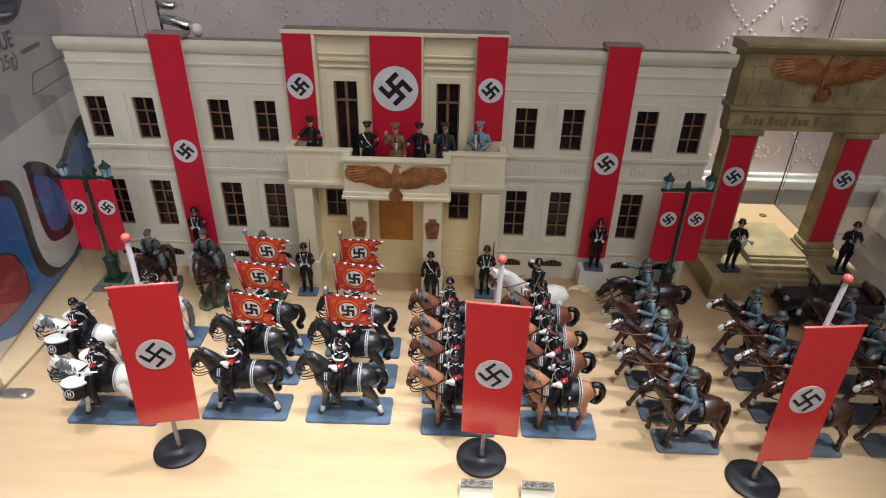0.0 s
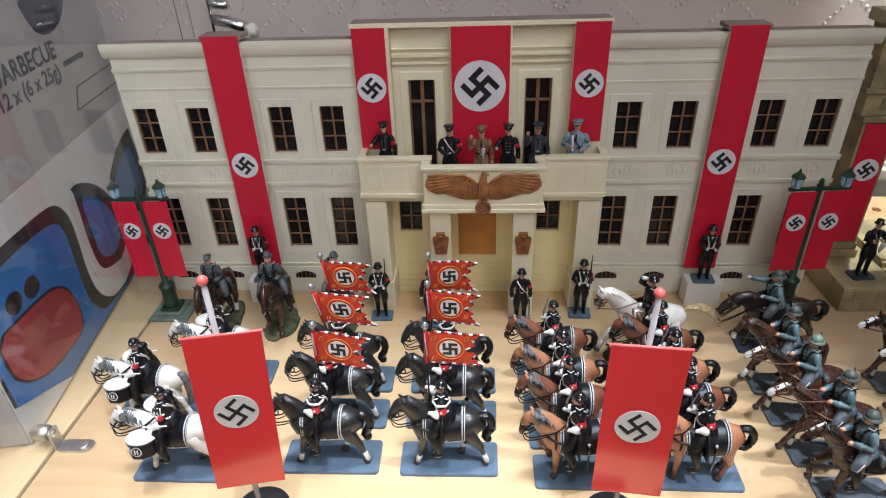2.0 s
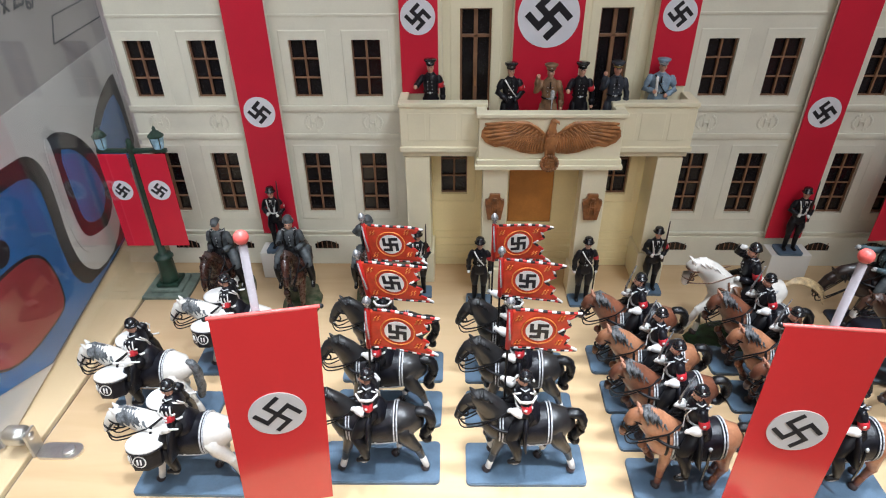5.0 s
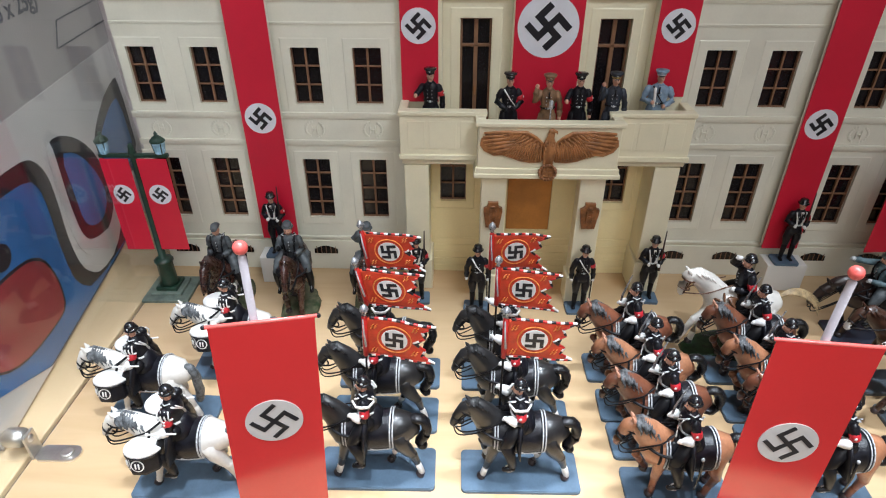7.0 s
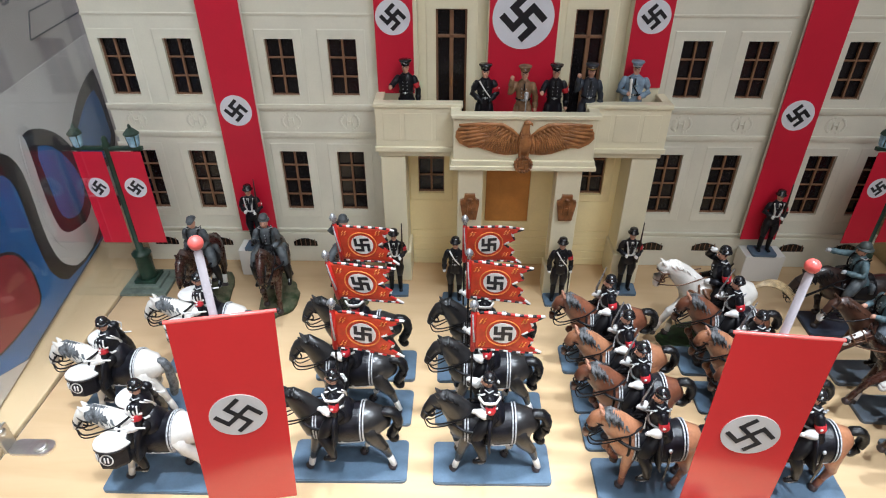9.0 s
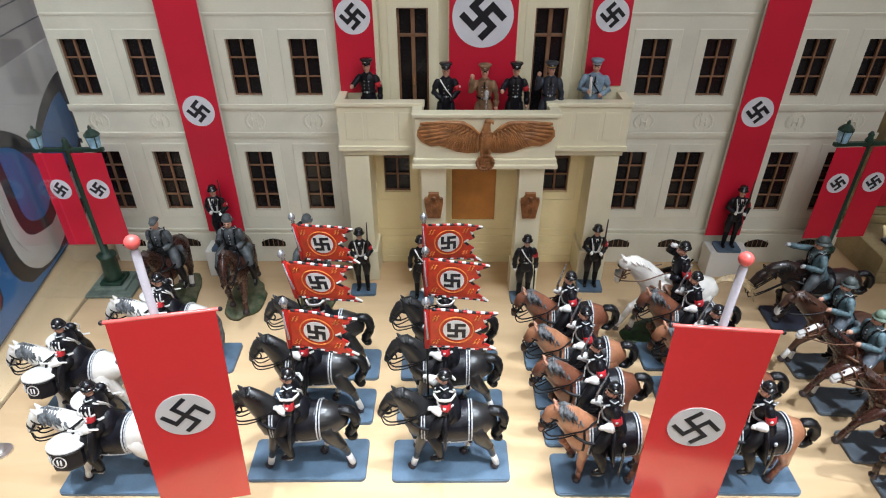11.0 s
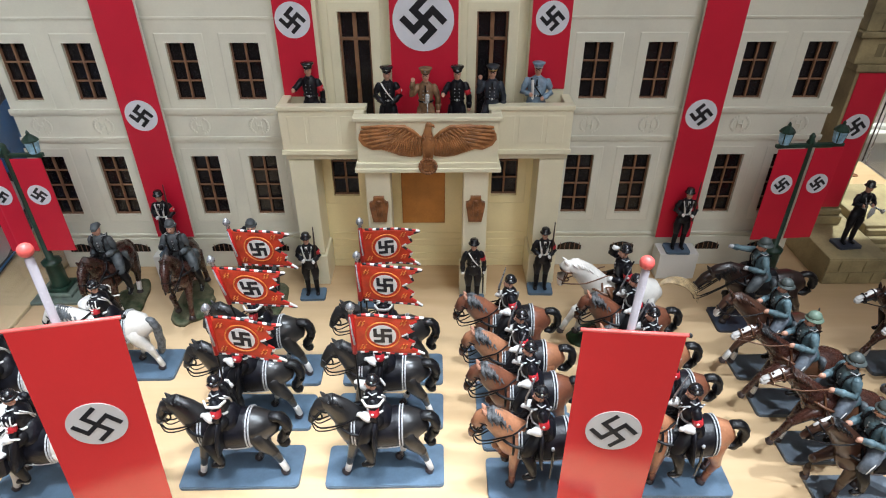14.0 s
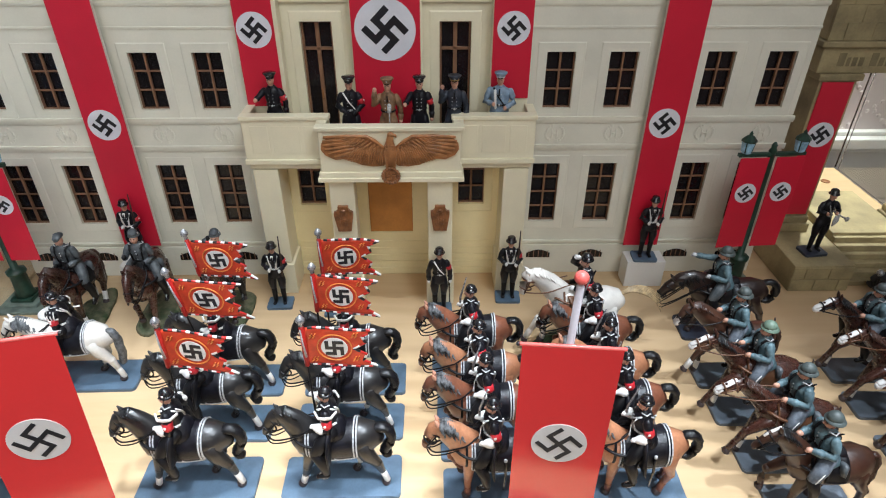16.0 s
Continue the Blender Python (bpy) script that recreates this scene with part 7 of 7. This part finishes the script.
DOWN_R, DOWN_L = ((1, 8.6, 38), (-0.8, 8.6, 29)), ((1, -8.6, 38), (-0.8, -8.6, 29))
guard = foot_figure(UNIFORM_BLACK, UNIFORM_BLACK, "brim", HELMET_BLACK, ((0.5, 9, 39), (-5, 3.4, 36.5)), ((0.5, -9, 39), (-4.8, -4.6, 35.5)), belts=WHITE_PAINT, band=ARMBAND, rifle=-1, base=STAND)
officer = foot_figure(UNIFORM_BLACK, UNIFORM_BLACK, "brim", HELMET_BLACK, DOWN_R, DOWN_L, belts=None, cross=WHITE_PAINT, band=ARMBAND, sword=True, base=STAND)
guard_mesh, officer_mesh = guard.mesh("toy_guard"), officer.mesh("toy_guard")


def figure(name, label, group, mesh, x, y, z, a, scale=1.0):
    ob = new(name, mesh)
    ob.matrix_basis = pose(x, y, z, 0, 0, a) @ Matrix.Scale(scale, 4)
    return tagged(ob, label, "toy soldier", group)


for x, y, a in ((-0.1258, 0.5640, 92), (0.0672, 0.5700, 88)):
    figure("toy_guard", "black-clad toy guard with a rifle and white belts by the porch", "porch guards", guard_mesh, x, y, 0, a)
for x, y, a in ((-0.0760, 0.5530, 86), (0.0085, 0.5540, 92)):
    figure("toy_guard", "black-clad toy guard with a white shoulder belt by the porch", "porch guards", officer_mesh, x, y, 0, a)
for x, y in ((-0.2475, 0.5915), (0.1870, 0.5920)):
    figure("toy_sentry", "black-clad toy sentry with a rifle on a white block", "sentries on blocks", guard_mesh, x, y, 0.0261, 88, 0.97)


def trumpet(s, z0):
    s.loft([(-4.6, -1.0, z0 + 42), (-8.5, -4.5, z0 + 40), (-11.5, -8.0, z0 + 38.5)], [0.7, 0.7, 1.0], STEEL, 8)
    s.loft([(-11.5, -8.0, z0 + 38.5), (-12.8, -9.4, z0 + 38)], [1.0, 2.4], STEEL, 12)
    s.loft([(-8.2, -3.8, z0 + 39), (-8.6, -3.4, z0 + 34), (-8.0, -2.6, z0 + 29)], [(2.6, 0.4), (3.0, 0.4), (1.0, 0.3)], TRIM, 8)
    s.loft([(-4.4, 3.2, z0 + 47), (-5.4, 0.6, z0 + 40), (-4.6, -2.0, z0 + 34)], [(0.7, 0.3)] * 3, TRIM, 6)


tr = foot_figure(UNIFORM_BLACK, UNIFORM_BLACK, "brim", HELMET_BLACK, ((-1, 9.4, 40), (-5.5, 4, 40)), ((-1.5, -9.4, 40), (-6.5, -3.5, 40.5)), belts=None, glove=SKIN, extra=trumpet, base=STAND_DARK).mesh("toy_trumpeter")
figure("toy_trumpeter", "black-clad toy trumpeter with a silver trumpet", "trumpeters on the arch", tr, 0.3385, 0.5985, 0.0263, 96)
figure("toy_trumpeter", "black-clad toy trumpeter with a silver trumpet", "trumpeters on the arch", tr, 0.4610, 0.6000, 0.0263, 84)

# figures on the balcony
BZ = 0.1276
RAISED = ((-3, 9.5, 41), (-3.5, 8.5, 52))
FORWARD = ((-4, 8.5, 43), (-9, 9.5, 42))


def microphone(s, z0):
    s.loft([(-8, -1.5, z0), (-8, -1.5, z0 + 38)], [0.5, 0.5], STEEL, 6)
    s.turn((-8, -1.5, z0), [(3.2, 0), (3.0, 0.8), (0.8, 1.4)], STEEL, 12)
    s.loft([(-8, -1.5, z0 + 38), (-8, -1.5, z0 + 43)], [1.4, 1.5], TRIM, 8)


def baton(s, z0):
    s.loft([(-6.5, 2.2, z0 + 35), (-6.0, 3.0, z0 + 48)], [0.9, 1.0], WHITE_PAINT, 8)


for label, x, y, a, args in (
    ("black-uniformed toy officer with one arm bent forward", -0.1140, 0.5935, 84, dict(coat=UNIFORM_BLACK, trousers=UNIFORM_BLACK, hat="peaked", hat_mat=HELMET_BLACK, right=FORWARD, left=DOWN_L, glove=SKIN, skirt=2, band=ARMBAND, cuff=UNIFORM_BLACK)),
    ("black-uniformed toy officer with a white shoulder belt", -0.0560, 0.5835, 94, dict(coat=UNIFORM_BLACK, trousers=UNIFORM_BLACK, hat="peaked", hat_mat=HELMET_BLACK, right=((0.5, 9, 39), (-4.6, 3, 35)), left=((0.5, -9, 39), (-4.6, -3, 35)), cross=WHITE_PAINT, belts=None, glove=UNIFORM_BLACK, band=ARMBAND, skirt=6)),
    ("tan-uniformed toy figure with a raised hand at a microphone", -0.0282, 0.5800, 88, dict(coat=UNIFORM_TAN, trousers=UNIFORM_TAN, hat="peaked", hat_mat=UNIFORM_TAN, right=RAISED, left=DOWN_L, glove=SKIN, extra=microphone, skirt=3, hat_band=UNIFORM_TAN)),
    ("black-uniformed toy officer with an arm held forward", -0.0055, 0.5840, 88, dict(coat=UNIFORM_BLACK, trousers=UNIFORM_BLACK, hat="peaked", hat_mat=HELMET_BLACK, right=FORWARD, left=DOWN_L, glove=SKIN, skirt=4, band=ARMBAND)),
    ("toy figure in a charcoal coat with a raised hand", 0.0200, 0.5860, 88, dict(coat=UNIFORM_NAVY, trousers=UNIFORM_NAVY, hat="peaked", hat_mat=UNIFORM_NAVY, right=RAISED, left=DOWN_L, glove=SKIN, skirt=10, hat_band=GOLD)),
    ("stout toy figure in a light blue uniform with a baton", 0.0540, 0.5930, 78, dict(coat=UNIFORM_SKY, trousers=UNIFORM_SKY, hat="peaked", hat_mat=UNIFORM_SKY, right=((-1, 10.5, 38), (-6.5, 3.5, 38)), left=((0, -10.5, 38), (-4.6, -4.5, 35)), glove=SKIN, extra=baton, skirt=6, wide=1.25, cross=LEATHER, hat_band=TRIM)),
):
    figure("toy_officer", label, "figures on the balcony", foot_figure(with_base=False, **args).mesh("toy_officer"), x, y, BZ, a, 1.03)


# ---- open car near the arch steps ----
def road_wheel():
    s = Shape(0.001)
    s.loft([(0, -3, 0), (0, 3, 0)], [9.0, 9.0], BLACK_PLASTIC, 20)
    s.loft([(0, -3.6, 0), (0, 3.6, 0)], [5.0, 5.0], VEHICLE, 16)
    return s.mesh("wheel")


car = thing("toy_car", "dark grey open toy staff car beside the arch steps", "toy car", m=pose(0.4260, 0.5500, 0, 0, 0, -6))
s = Shape(0.001)
s.prism([(-47, 10), (-48, 24), (-45, 26.5), (-16, 30), (-16, 10)], -11.5, 11.5, VEHICLE)
for k in range(5):
    for y in (-1, 1):
        s.box(-40 + 4.6 * k, -37.6 + 4.6 * k, min(y * 11.4, y * 12.2), max(y * 11.4, y * 12.2), 15, 23.5, BLACK_PLASTIC, 0.3)
for k in range(6):
    s.box(-48.9, -47.6, -8.6 + 3.1 * k, -7.0 + 3.1 * k, 13, 23, BLACK_PLASTIC, 0.2)
s.box(-16, 46, -19, 19, 12, 30, VEHICLE, 2.5)
s.box(-12, 42, -16, 16, 30, 31, BLACK_PLASTIC, 0.4)
part("body", s, car, "dark grey car body")
s = Shape(0.001)
for z in (30, 40.6):
    s.box(-16, -14.6, -17, 17, z, z + 1.4, VEHICLE, 0.3)
for y in (-17, -0.7, 15.6):
    s.box(-16, -14.6, y, y + 1.4, 31.4, 40.6, VEHICLE, 0.3)
part("windscreen", s, car, "open windscreen frame")
for x in (12, 34):
    s = Shape(0.001)
    s.loft([(x + 3, -15, 35), (x + 3.4, 0, 35.4), (x + 3, 15, 35)], [(2.6, 5.0)] * 3, LEATHER_TAN, 12)
    part("seat", s, car, "brown leather bench")
wm = road_wheel()
for x in (-34, 34):
    for y in (-18, 18):
        part("wheel", wm, car, m=pose(x * 0.001, y * 0.001, 0.009))
for y in (-1, 1):
    s = Shape(0.001)
    arc = eased([(-48, y * 16.5, 9), (-45, y * 16.5, 17.5), (-36, y * 16.5, 21), (-26, y * 16.5, 17), (-17, y * 17, 10)], 3)
    s.loft(arc, [(4.4, 0.8)] * len(arc), VEHICLE, 8)
    part("mudguard", s, car)
    s = Shape(0.001)
    s.ball((-47, y * 11, 26), (3, 3.2, 3.2), STEEL, 10, 6)
    part("headlight", s, car, "small round headlight")
s = Shape(0.001)
s.loft([(8, -19.4, 21), (8, -22.6, 21)], [8.0, 8.0], BLACK_PLASTIC, 20)
s.loft([(8, -19.2, 21), (8, -23.4, 21)], [3.6, 3.2], VEHICLE, 14)
part("spare_wheel", s, car, "spare wheel on the side")
s = Shape(0.001)
s.loft([(44, -15, 33), (45.5, 0, 34.5), (44, 15, 33)], [(3.4, 3.0)] * 3, BLACK_PLASTIC, 10, wobble=0.12)
part("folded_hood", s, car, "folded black hood")
for y in (-1, 1):
    s = Shape(0.001)
    s.box(-14, 20, min(y * 17, y * 20.5), max(y * 17, y * 20.5), 9, 11.5, VEHICLE, 0.6)
    part("running_board", s, car)
